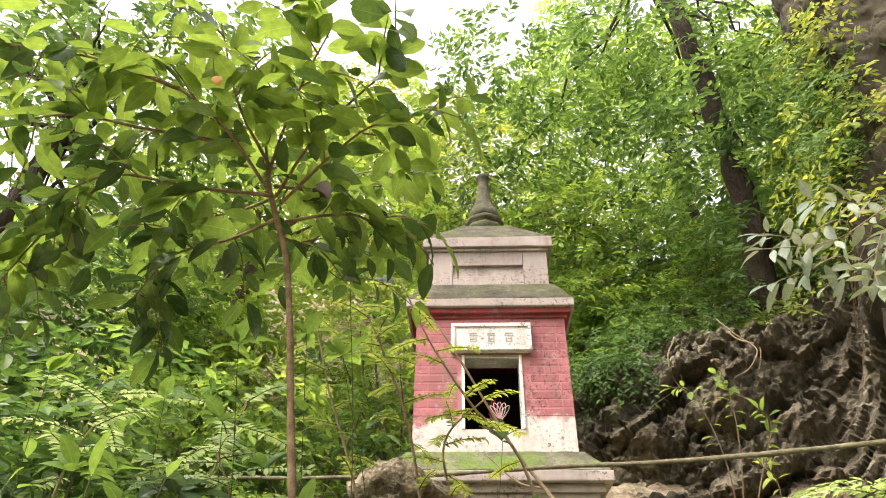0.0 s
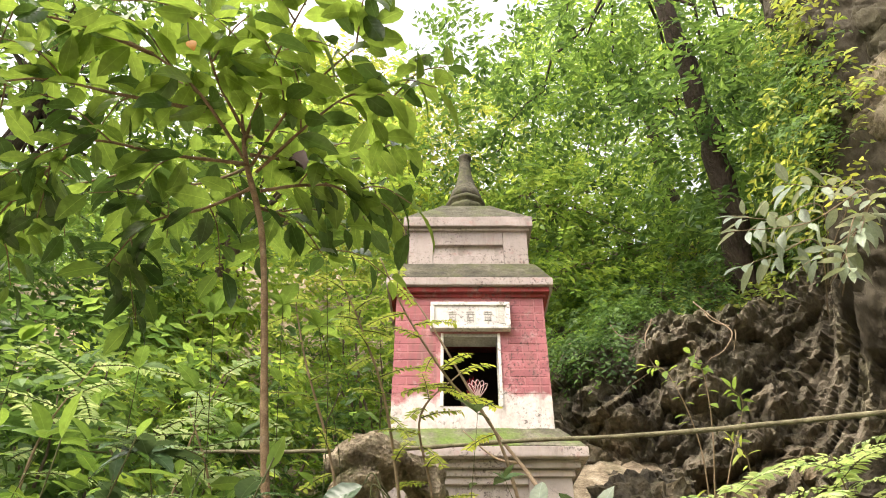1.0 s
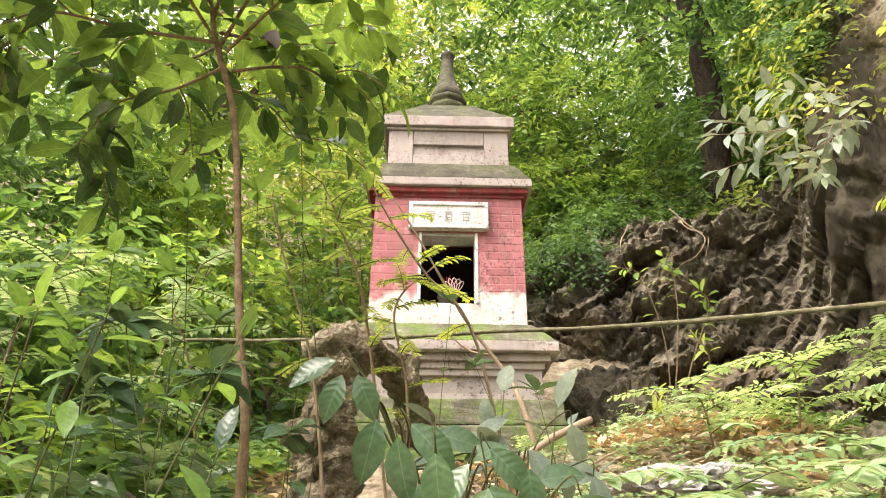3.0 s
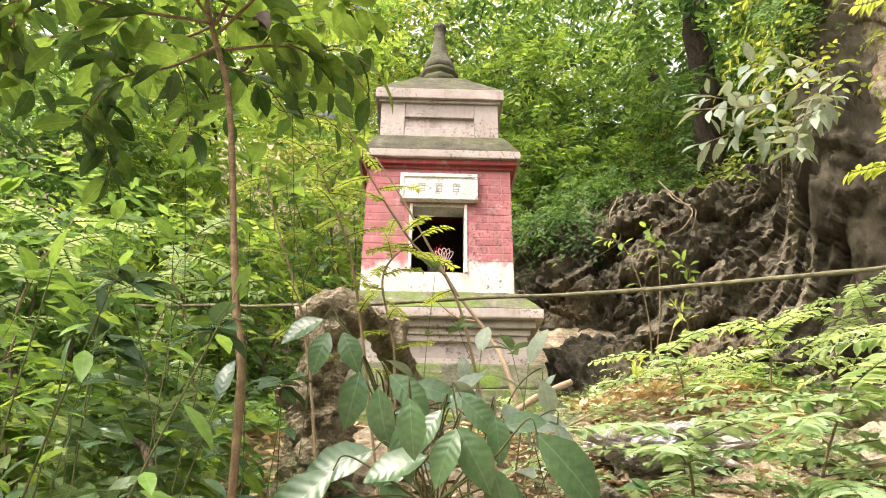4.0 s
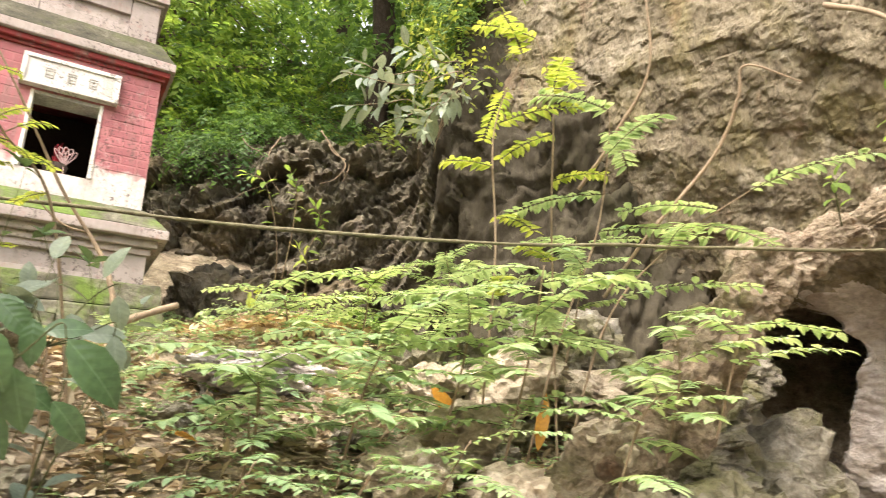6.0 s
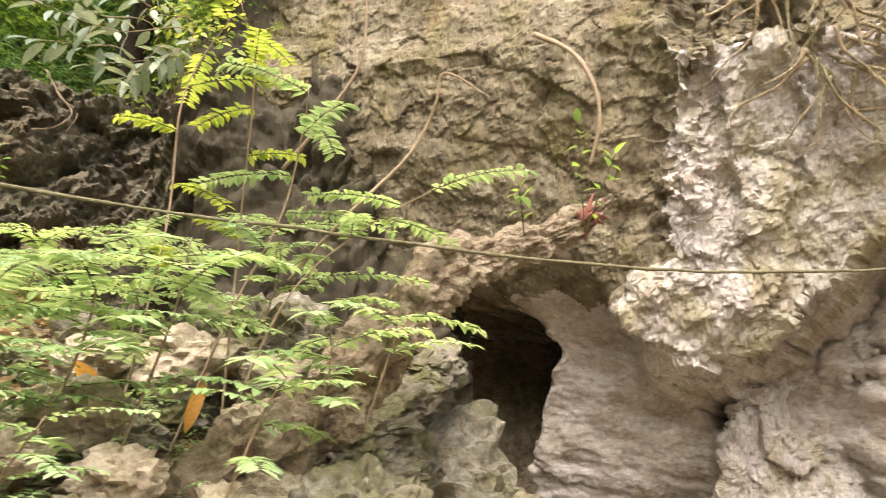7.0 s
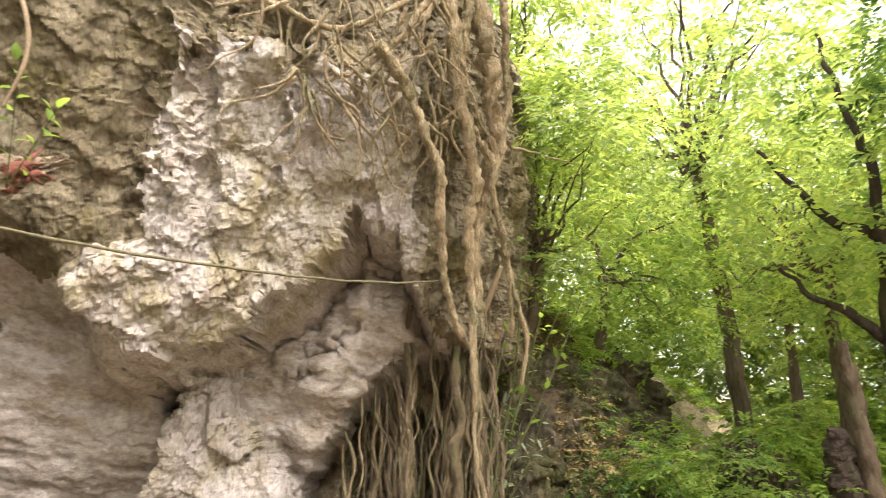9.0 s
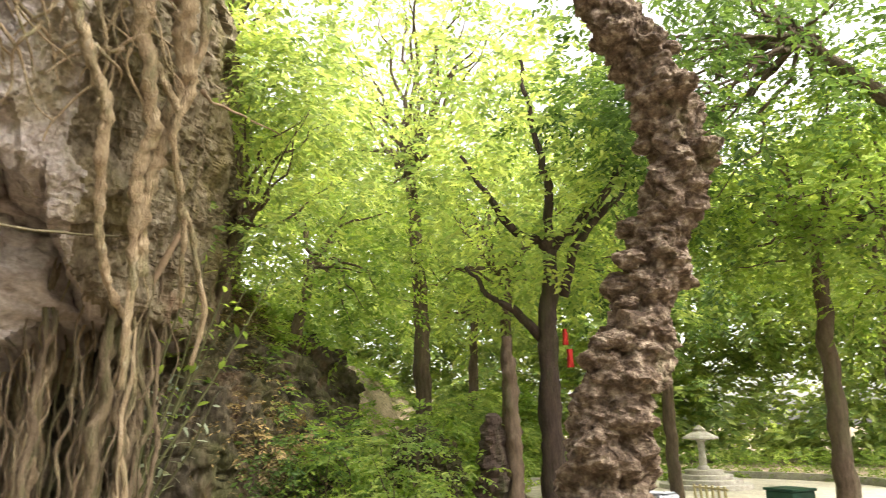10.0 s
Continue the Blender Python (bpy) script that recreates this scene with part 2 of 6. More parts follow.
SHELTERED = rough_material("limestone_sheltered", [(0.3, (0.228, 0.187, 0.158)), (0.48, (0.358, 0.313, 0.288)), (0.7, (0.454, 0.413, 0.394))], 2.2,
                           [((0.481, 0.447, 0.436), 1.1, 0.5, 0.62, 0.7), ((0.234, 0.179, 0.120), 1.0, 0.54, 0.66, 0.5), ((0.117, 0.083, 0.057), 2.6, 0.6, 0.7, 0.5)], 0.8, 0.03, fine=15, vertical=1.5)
STREAKED = rough_material("limestone_moss_and_shade", [(0.28, (0.072, 0.055, 0.038)), (0.5, (0.187, 0.154, 0.105)), (0.74, (0.298, 0.252, 0.186))], 4.0,
                          [((0.165, 0.137, 0.056), 2.0, 0.5, 0.64, 0.6), ((0.155, 0.075, 0.042), 1.6, 0.6, 0.7, 0.5), ((0.331, 0.292, 0.228), 2.2, 0.56, 0.68, 0.6), ((0.039, 0.029, 0.019), 3.0, 0.58, 0.68, 0.7)], 1.0, 0.04, fine=26, vertical=0.45)
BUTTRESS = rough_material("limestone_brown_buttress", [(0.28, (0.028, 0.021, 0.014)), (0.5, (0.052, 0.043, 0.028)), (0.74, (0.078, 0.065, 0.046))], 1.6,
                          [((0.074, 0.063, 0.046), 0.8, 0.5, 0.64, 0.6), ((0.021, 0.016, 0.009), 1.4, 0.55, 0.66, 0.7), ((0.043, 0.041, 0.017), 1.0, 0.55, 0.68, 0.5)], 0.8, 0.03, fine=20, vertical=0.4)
DARK_ROCK = rough_material("dark_mossy_rock", [(0.28, (0.023, 0.019, 0.015)), (0.5, (0.078, 0.065, 0.044)), (0.75, (0.187, 0.152, 0.111))], 4,
                           [((0.086, 0.091, 0.033), 1.4, 0.48, 0.62, 0.7), ((0.125, 0.076, 0.044), 2.0, 0.54, 0.66, 0.6)], 1.0, 0.05, fine=22, vertical=0.4)
SLAB_ROCK = rough_material("lichen_rock", [(0.28, (0.076, 0.064, 0.047)), (0.5, (0.212, 0.187, 0.145)), (0.75, (0.383, 0.348, 0.289))], 5,
                           [((0.162, 0.153, 0.064), 2.0, 0.48, 0.62, 0.7), ((0.425, 0.399, 0.357), 3.0, 0.56, 0.66, 0.6)], 1.0, 0.04, fine=28)
PALE_ROCK = rough_material("pale_tan_limestone", [(0.28, (0.26, 0.20, 0.145)), (0.5, (0.48, 0.40, 0.31)), (0.75, (0.64, 0.56, 0.46))], 6,
                           [((0.26, 0.24, 0.11), 2.4, 0.52, 0.64, 0.6), ((0.20, 0.13, 0.09), 3.0, 0.58, 0.7, 0.6)], 1.0, 0.03, fine=30)
SOIL = rough_material("soil", [(0.3, (0.138, 0.103, 0.071)), (0.55, (0.391, 0.310, 0.218)), (0.8, (0.667, 0.564, 0.437))], 7, [((0.069, 0.103, 0.034), 0.8, 0.5, 0.65, 0.6)], 1.0, 0.03, fine=40)
PAVING = rough_material("pale_paving", [(0.3, (0.40, 0.37, 0.31)), (0.7, (0.58, 0.54, 0.46))], 1.2, (), 0.3, 0.004)
STONE = rough_material("carved_stone", [(0.3, (0.30, 0.28, 0.25)), (0.7, (0.55, 0.53, 0.49))], 6, (), 0.4, 0.006)
MOSSY = rough_material("mossy_concrete", [(0.3, (0.06, 0.055, 0.04)), (0.55, (0.135, 0.125, 0.09)), (0.8, (0.33, 0.30, 0.25))], 7,
                       [((0.11, 0.17, 0.03), 3.0, 0.42, 0.58, 0.9), ((0.07, 0.06, 0.05), 6, 0.58, 0.68, 0.7)], 0.6, 0.008, fine=50)
MOSSY_DARK = rough_material("dark_lichen_concrete", [(0.3, (0.040, 0.036, 0.026)), (0.55, (0.092, 0.085, 0.060)), (0.8, (0.226, 0.205, 0.165))], 7,
                            [((0.081, 0.092, 0.033), 3.0, 0.48, 0.62, 0.7), ((0.044, 0.038, 0.033), 6, 0.55, 0.66, 0.7)], 0.6, 0.008, fine=50)
PLASTER = wall_material("grey_plaster", (0.40, 0.345, 0.325), (0.32, 0.17, 0.16))
RED_WALL = wall_material("red_limewash", (0.39, 0.145, 0.16), (0.52, 0.32, 0.32), 1.30)
RED_TRIM = wall_material("red_trim", (0.26, 0.05, 0.05), (0.32, 0.2, 0.18))
JOINT = wall_material("pale_mortar", (0.44, 0.18, 0.19), (0.56, 0.40, 0.39), 1.30)
WHITE_TRIM = wall_material("white_trim", (0.72, 0.69, 0.66), (0.5, 0.42, 0.38))
INK = plain_material("faded_ink", (0.40, 0.38, 0.35))
INCENSE = plain_material("incense_red", (0.30, 0.02, 0.03))
PETAL = plain_material("faded_pink_paper", (0.62, 0.42, 0.42))
YELLOW = plain_material("yellow_paper", (0.6, 0.33, 0.02))
RED_CLOTH = plain_material("red_cloth", (0.42, 0.025, 0.02))
GREY_METAL = plain_material("grey_metal", (0.32, 0.34, 0.38), 0.4)
LINING_DARK = plain_material("lining_dark", (0.045, 0.03, 0.027))
GREEN_PAINT = plain_material("dark_green_paint", (0.03, 0.09, 0.06), 0.5)
CREAM = plain_material("cream_paint", (0.6, 0.52, 0.3))


# ---- mesh helpers ----
rng = np.random.default_rng(11)


def unit(v):
    return v / np.maximum(np.linalg.norm(v, axis=-1, keepdims=True), 1e-9)


def mesh_of(name, verts, faces, material, smooth=False, uv=None):
    me = bpy.data.meshes.new(name)
    me.from_pydata([tuple(v) for v in verts] if not isinstance(verts, np.ndarray) else verts.tolist(), [], faces if isinstance(faces, list) else faces.tolist())
    me.materials.append(material)
    if smooth:
        me.polygons.foreach_set("use_smooth", np.ones(len(me.polygons), dtype=bool))
    if uv is not None:
        lay = me.uv_layers.new(name="UVMap")
        idx = np.empty(len(me.loops), dtype=np.int32)
        me.loops.foreach_get("vertex_index", idx)
        lay.data.foreach_set("uv", np.asarray(uv, dtype=np.float32)[idx].ravel())
    me.update()
    return me


def thing(name, label, category, group="", kind="", at=(0, 0, 0)):
    ob = new(name)
    ob.location = at
    ob.empty_display_size = 0.1
    return tagged(ob, label, category, group, kind)


def part_of(name, me, parent, label=""):
    ob = new(name, me)
    ob.parent = parent
    if label:
        tagged(ob, label)
    return ob


def part(name, bm, material, parent, label="", smooth=False):
    me = bpy.data.meshes.new(name)
    bm.to_mesh(me)
    bm.free()
    me.materials.append(material)
    if smooth:
        me.polygons.foreach_set("use_smooth", np.ones(len(me.polygons), dtype=bool))
    return part_of(name, me, parent, label)


def box(x0, y0, z0, x1, y1, z1, bevel=0.01, top=1.0, worn=0.0):
    """A bevelled block, whose top is drawn in by the factor top."""
    bm = bmesh.new()
    bmesh.ops.create_cube(bm, size=1)
    for v in bm.verts:
        k = top if v.co.z > 0 else 1
        v.co = Vector(((x0 + x1) / 2 + v.co.x * (x1 - x0) * k, (y0 + y1) / 2 + v.co.y * (y1 - y0) * k, (z0 + z1) / 2 + v.co.z * (z1 - z0)))
    if worn:
        bmesh.ops.subdivide_edges(bm, edges=bm.edges[:], cuts=9, use_grid_fill=True)
    if bevel:
        sharp = [e for e in bm.edges if e.calc_face_angle(0) > 0.5]
        bmesh.ops.bevel(bm, geom=sharp, offset=bevel, segments=2, affect="EDGES", profile=0.6)
    if worn:
        for v in bm.verts:
            v.co += noise.noise_vector(v.co * 9) * worn + noise.noise_vector(v.co * 31) * worn * 0.5
    return bm


def spline(points, n):
    """A smooth line through the points, as n points."""
    p = np.asarray(points, float)
    t = np.linspace(0, len(p) - 1, n)
    i = np.clip(t.astype(int), 0, len(p) - 2)
    f = (t - i)[:, None]
    q = np.vstack([2 * p[0] - p[1], p, 2 * p[-1] - p[-2]])
    a, b, c, d = q[i], q[i + 1], q[i + 2], q[i + 3]
    return 0.5 * (2 * b + (c - a) * f + (2 * a - 5 * b + 4 * c - d) * f ** 2 + (3 * b - a - 3 * c + d) * f ** 3)


def tube(points, radii, n=30, seg=8, lump=0.0, lump_scale=4.0, wander=0.0, seed=0.0):
    """Verts and faces of a closed tapering limb along a smooth line, with lumps on its skin."""
    c = spline(points, n)
    if wander:
        c = c + np.array([noise.noise_vector(Vector(p) * 2.3 + Vector((seed, 0, 0))) for p in c]) * wander
    r = np.interp(np.linspace(0, 1, n), np.linspace(0, 1, len(radii)), radii)
    tang = unit(np.gradient(c, axis=0))
    side = unit(np.cross(tang, np.array([0.31, 0.77, 0.55])))
    up = np.cross(tang, side)
    a = np.linspace(0, 2 * np.pi, seg, endpoint=False)
    v = c[:, None] + r[:, None, None] * (np.cos(a)[None, :, None] * side[:, None] + np.sin(a)[None, :, None] * up[:, None])
    v = v.reshape(-1, 3)
    if lump:
        cc = np.repeat(c, seg, axis=0)
        rr = np.repeat(r, seg)
        k = np.array([noise.fractal(Vector(p) * lump_scale + Vector((seed, 3, 1)), 1.0, 2.0, 4) for p in v])
        v = v + unit(v - cc) * (k * lump * rr)[:, None]
    f = []
    for i in range(n - 1):
        for j in range(seg):
            k = (j + 1) % seg
            f.append((i * seg + j, i * seg + k, (i + 1) * seg + k, (i + 1) * seg + j))
    f.append(tuple(range(seg))[::-1])
    f.append(tuple(range((n - 1) * seg, n * seg)))
    return v, f


LEAF_SHAPES = {
    # along, across (of the half width), lift of the margin; faces
    "far": (np.array([(0, 0, 0), (0.45, -1, 0.2), (1, 0, -0.15), (0.45, 1, 0.2)]), [(0, 1, 2), (0, 2, 3)]),
    "mid": (np.array([(0, 0, 0), (0.3, -0.9, 0.22), (0.68, -0.75, 0.1), (1, 0, -0.3), (0.68, 0.75, 0.1), (0.3, 0.9, 0.22), (0.5, 0, 0.05)]),
            [(0, 6, 1), (1, 6, 2), (2, 6, 3), (0, 5, 6), (5, 4, 6), (4, 3, 6)]),
    "near": (np.array([(0, 0, 0), (0.12, -0.5, 0.12), (0.32, -0.95, 0.26), (0.58, -0.97, 0.2), (0.82, -0.55, 0.0), (1, 0, -0.4),
                       (0.82, 0.55, 0.0), (0.58, 0.97, 0.2), (0.32, 0.95, 0.26), (0.12, 0.5, 0.12), (0.3, 0, 0.08), (0.58, 0, 0.04), (0.82, 0, -0.14)]),
             [(0, 10, 1), (1, 10, 2), (2, 10, 11, 3), (3, 11, 12, 4), (4, 12, 5), (0, 9, 10), (9, 8, 10), (8, 7, 11, 10), (7, 6, 12, 11), (6, 5, 12)]),
}


def leaves(base, along, normal, length, width, shape="far"):
    """Verts, faces and UVs of many leaves, each from its base, pointing along, its upper side towards normal."""
    form, faces = LEAF_SHAPES[shape]
    d = unit(along)
    s = unit(np.cross(d, normal))
    n = np.cross(s, d)
    length, width = np.broadcast_to(length, len(d)), np.broadcast_to(width, len(d))
    v = (base[:, None] + d[:, None] * (form[None, :, 0:1] * length[:, None, None]) + s[:, None] * (form[None, :, 1:2] * width[:, None, None] / 2)
         + n[:, None] * (form[None, :, 2:3] * width[:, None, None] * 0.6))
    k = len(form)
    off = (np.arange(len(d)) * k).tolist()
    f = [tuple(i + o for i in q) for o in off for q in faces]
    uv = np.tile(np.stack([form[:, 1], form[:, 0]], 1), (len(d), 1))
    return v.reshape(-1, 3), f, uv


def leaf_mesh(name, sets, material, shape="far", smooth=False):
    base, along, normal, length, width = [np.concatenate(a) for a in zip(*sets)]
    v, f, uv = leaves(base, along, normal, length, width, shape)
    return mesh_of(name, v, f, material, smooth, uv if shape != "far" else None)


def sprays(origin, way, length, count, leaf, aspect=0.45, droop=0.4, spread=0.8, tilt=0.5, opposite=False):
    """Leaves set along many bending twigs: (base, along, normal, length, width)."""
    m = len(origin)
    way = unit(way)
    length = np.broadcast_to(length, m)
    t = (np.arange(count) + 0.7) / count
    if opposite:
        t = (np.arange(count) // 2 + 0.7) / (count // 2)
    p = origin[:, None] + way[:, None] * (length[:, None] * t)[..., None]
    p[..., 2] -= droop * length[:, None] * t ** 2
    tang = np.repeat(way[:, None], count, 1).copy()
    tang[..., 2] -= 2 * droop * t
    tang = unit(tang)
    side = unit(np.cross(tang, np.array([0.0, 0.0, 1.0])) + 1e-6)
    sg = np.where(np.arange(count) % 2, 1.0, -1.0)[None, :, None]
    along = tang * (1 - spread * 0.5) + side * sg * spread + rng.normal(0, 0.18, (m, count, 3))
    along[..., 2] -= 0.15
    normal = np.cross(side, tang) * 1.0 + rng.normal(0, tilt, (m, count, 3))
    normal[..., 2] = np.abs(normal[..., 2])
    size = leaf * rng.uniform(0.7, 1.25, (m, count))
    return p.reshape(-1, 3), along.reshape(-1, 3), normal.reshape(-1, 3), size.ravel(), size.ravel() * aspect


def blob_points(n, centre, radii, shell=0.55):
    """Points in the outer part of an ellipsoid, and the way outwards at each."""
    d = unit(rng.normal(0, 1, (n, 3)))
    r = rng.uniform(shell, 1, (n, 1)) ** 0.6
    lump = np.array([1 + 0.28 * noise.noise(Vector(q) * 2.2 + Vector(centre)) for q in d])[:, None]
    return np.asarray(centre) + d * r * lump * np.asarray(radii), d


def crown_sets(clumps, per, twig, count, leaf, aspect=0.45, droop=0.4, flat=0.55):
    """Sprays over clumps (x, y, z, rx, ry, rz)."""
    out = []
    for cx, cy, cz, rx, ry, rz in clumps:
        n = max(6, int(per * (rx * ry + rx * rz + ry * rz) / 3))
        o, d = blob_points(n, (cx, cy, cz), (rx, ry, rz))
        w = d + rng.normal(0, 0.4, d.shape)
        w[:, 2] = w[:, 2] * flat + 0.15
        out.append(sprays(o, w, twig * rng.uniform(0.6, 1.3, n), count, leaf, aspect, droop))
    return out


def clumps_in(n, centre, radii, size, seed):
    """Clumps of uneven size scattered through an ellipsoid, so that gaps stay between them."""
    g = np.random.default_rng(seed)
    out = []
    for _ in range(n):
        d = unit(g.normal(0, 1, 3)) * g.uniform(0.35, 1.0) ** 0.5
        s = size * g.uniform(0.6, 1.35)
        out.append((*(np.asarray(centre) + d * np.asarray(radii)), s, s * g.uniform(0.8, 1.2), s * g.uniform(0.5, 0.8)))
    return out


def limbs_to(fork, clumps, radius, every=2, seg=5):
    """Boughs from a fork to the clumps."""
    out = []
    for i, c in enumerate(clumps[::every]):
        a, b = np.asarray(fork, float), np.asarray(c[:3])
        mid = a * 0.5 + b * 0.5 + np.array([0, 0, 0.18 * np.linalg.norm(b - a)]) * (1 if i % 2 else -0.5)
        out.append(tube([a, mid, b], [radius, radius * 0.55, radius * 0.12], 12, seg, wander=0.15 * np.linalg.norm(b - a) ** 0.5, seed=i * 1.7))
    return out


def tree(name, label, group, trunk, radii, clumps, bark, leaf, per=60, twig=0.5, count=9, size=0.1, aspect=0.42, droop=0.4, every=2, lump=0.15, shape="far", bough=0.5):
    t = thing(name, label, "tree", group)
    part_of("trunk", mesh_of("trunk", *tube(trunk, radii, 40, 12, lump, 3.0, 0.08), bark, True), t)
    for v, f in limbs_to(trunk[-1], clumps, radii[-1] * bough, every):
        part_of("bough", mesh_of("bough", v, f, bark, True), t)
    part_of("crown", leaf_mesh("crown", crown_sets(clumps, per, twig, count, size, aspect, droop), leaf, shape), t)
    return t


# ---- ground and rock ----
HEIGHTS = ((-60, -2.4), (-0.6, -2.4), (0, -2.25), (1.2, -1.45), (2.3, -0.72), (3.2, -0.22), (3.7, 0.0), (4.7, 0.12), (5.7, 0.55), (7.7, 2.3), (12, 6.8), (20, 13), (60, 26))


def ground_at(x, y):
    x, y = np.asarray(x, float), np.asarray(y, float)
    q1 = y + 4.7
    q2 = 0.436 * (x - 4) + 0.9 * (y + 5)
    q3 = 0.5 * (x - 13.2) + 0.866 * (y + 9.5)
    bank = 2.9 * np.clip(q3 / 1.7, 0, 1) * np.clip((x - 10.9) / 1.3, 0, 1)
    k = np.clip((x - 1.6) / 3.0, 0, 1)
    k = k * k * (3 - 2 * k)
    q = q1 * (1 - k) + q2 * k
    z = np.interp(q, *zip(*HEIGHTS))
    near = np.exp(-((x - 2.0) / 1.1) ** 2 - ((y + 0.2) / 1.2) ** 2)
    carve = np.maximum(np.exp(-((x - 7.0) / 2.0) ** 2 - ((y + 3.6) / 2.2) ** 2), np.exp(-((x - 9.4) / 2.1) ** 2 - ((y + 3.2) / 2.4) ** 2))
    foot = -2.4 + 3.0 * np.clip(0.78 * x + 0.62 * y - 4.7, 0, 30) + 5.0 * np.clip(9.3 - x, 0, 400) + 5.0 * np.clip(-13.0 - y, 0, 400)
    return np.minimum(np.minimum(z + bank, np.maximum(z, 1.4)), foot) + 0.38 * near - np.where(z > -2.3, 2.6, 0.0) * np.maximum(carve, np.exp(-((x - 8.3) / 1.5) ** 2 - ((y + 0.9) / 1.5) ** 2))


def nonuniform(lo, a, b, hi, step, n_out):
    inner = np.arange(a, b, step)
    left = a - np.geomspace(step, a - lo, n_out)[::-1]
    right = b + np.geomspace(step, hi - b, n_out)
    return np.concatenate([left, inner, right])


def grid_faces(nu, nv):
    i, j = np.meshgrid(np.arange(nu - 1), np.arange(nv - 1), indexing="ij")
    a = (i * nv + j).ravel()
    return np.stack([a, a + nv, a + nv + 1, a + 1], 1)


gx, gy = nonuniform(-300, -6, 18, 300, 0.1, 22), nonuniform(-300, -16, 4, 300, 0.1, 22)
X, Y = np.meshgrid(gx, gy, indexing="ij")
Z = ground_at(X, Y)
inside = (X > -7) & (X < 19) & (Y > -17) & (Y < 6)
rough_xy = np.zeros_like(Z)
idx = np.argwhere(inside)
for i, j in idx:
    rough_xy[i, j] = noise.fractal(Vector((gx[i] * 1.3, gy[j] * 1.3, 0)), 1.0, 2.0, 4)
slope_zone = np.clip((Z + 2.38) * 4, 0.08, 1)
Z = Z + 0.10 * rough_xy * slope_zone
tagged(new("ground", mesh_of("ground", np.stack([X, Y, Z], -1).reshape(-1, 3), grid_faces(len(gx), len(gy)), SOIL, True)),
       "brown leaf-strewn soil of a wooded slope", "ground", kind="structure")


def facets(w, scale, stretch=1.0, sag=0.0, groove=0.12):
    """Flaked faces: round each cell's centre a plane that leans its own way, with a crack between cells."""
    q = Vector((w.x, w.y, w.z * stretch)) * scale
    d, pts = noise.voronoi(q)
    c = pts[0]
    lean = Vector((noise.cell(c * 13.7), noise.cell(c * 7.3 + Vector((5, 0, 0))), noise.cell(c * 9.1 + Vector((0, 7, 0)))))
    lean.z -= sag
    return (q - c).dot(lean) + 0.35 * noise.cell(c * 17.9) - groove * max(0.0, 1 - (d[1] - d[0]) * 8)


def rock_noise(p, big, small, s1=0.9, s2=3.2, seed=0.0):
    """Limestone: large folds, flaked faces at two sizes, and a jagged skin."""
    q = Vector(p) + Vector((seed, seed * 0.7, 0))
    w = q + noise.noise_vector(q * 1.3) * 0.12 + noise.noise_vector(q * 4.1) * 0.03
    folds = noise.fractal(w * s1, 0.8, 2.2, 5)
    beds = Vector((w.x * 0.9, w.y * 0.9, w.z * 1.9 - w.x * 1.1))
    return big * (0.5 * folds + 0.55 * facets(beds, s1 * 0.8) + 0.3 * facets(w + Vector((3, 1, 0)), s1 * 2.3)) + small * (0.7 * facets(beds, s2 * 1.6) + 0.35 * facets(w, s2 * 4.0) + 0.25 * noise.fractal(q * 6, 0.6, 2.2, 5))


def smooth(a, b, x):
    t = np.clip((x - a) / (b - a), 0, 1)
    return t * t * (3 - 2 * t)


def bump(s, z, s0, z0, ws, wz):
    return np.exp(-((s - s0) / ws) ** 2 - ((z - z0) / wz) ** 2)


# the cliff behind and beside the stupa: a plan line, leaning back at its left end and standing upright at its right
plan = spline([(-2.4, 4.2, 0), (-0.6, 3.5, 0), (0.8, 2.5, 0), (1.7, 2.0, 0), (2.7, 1.7, 0), (3.7, 1.3, 0), (4.5, 0.3, 0), (5.0, -0.7, 0), (5.9, -1.0, 0), (7.4, -0.7, 0)], 330)
hz = np.linspace(-1.0, 8.5, 250)
tang = unit(np.gradient(plan, axis=0))
out = np.stack([tang[:, 1], -tang[:, 0], np.zeros(len(tang))], 1)
cliff = np.empty((len(plan), len(hz), 3))
for i in range(len(plan)):
    u = i / (len(plan) - 1)
    upright = float(smooth(0.52, 0.64, u))
    foot = 0.55 * float(np.exp(-((u - 0.36) / 0.12) ** 2))
    for j in range(len(hz)):
        z = hz[j]
        back = (1 - upright) * (0.10 * max(z, 0) + 1.0 * max(z - 2.9, 0)) + upright * (0.05 * z)
        back -= upright * 0.35 * math.exp(-((z - 3.2) / 0.9) ** 2)
        back -= foot * float(smooth(1.7, 0.6, z))
        p = plan[i] - out[i] * back
        p = np.array((p[0], p[1], z))
        d = rock_noise((p[0], p[1], p[2] * (1 - 0.45 * upright)), 0.6 - 0.2 * upright, 0.17 - 0.06 * upright, 1.0, 2.1)
        d += 0.35 * upright * math.exp(-((u - 0.63) / 0.05) ** 2)
        cliff[i, j] = p + out[i] * d + np.array((0, 0, 0.08 * d))
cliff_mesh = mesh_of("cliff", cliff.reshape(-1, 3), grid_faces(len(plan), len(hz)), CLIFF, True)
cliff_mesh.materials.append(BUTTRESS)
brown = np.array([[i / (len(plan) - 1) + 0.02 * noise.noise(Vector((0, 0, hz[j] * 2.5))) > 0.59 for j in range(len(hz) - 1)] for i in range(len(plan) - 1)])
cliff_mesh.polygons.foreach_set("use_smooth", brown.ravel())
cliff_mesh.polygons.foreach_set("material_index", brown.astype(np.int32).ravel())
tagged(new("cliff", cliff_mesh),
       "dark weathered limestone cliff with moss and cracks", "cliff", kind="structure")

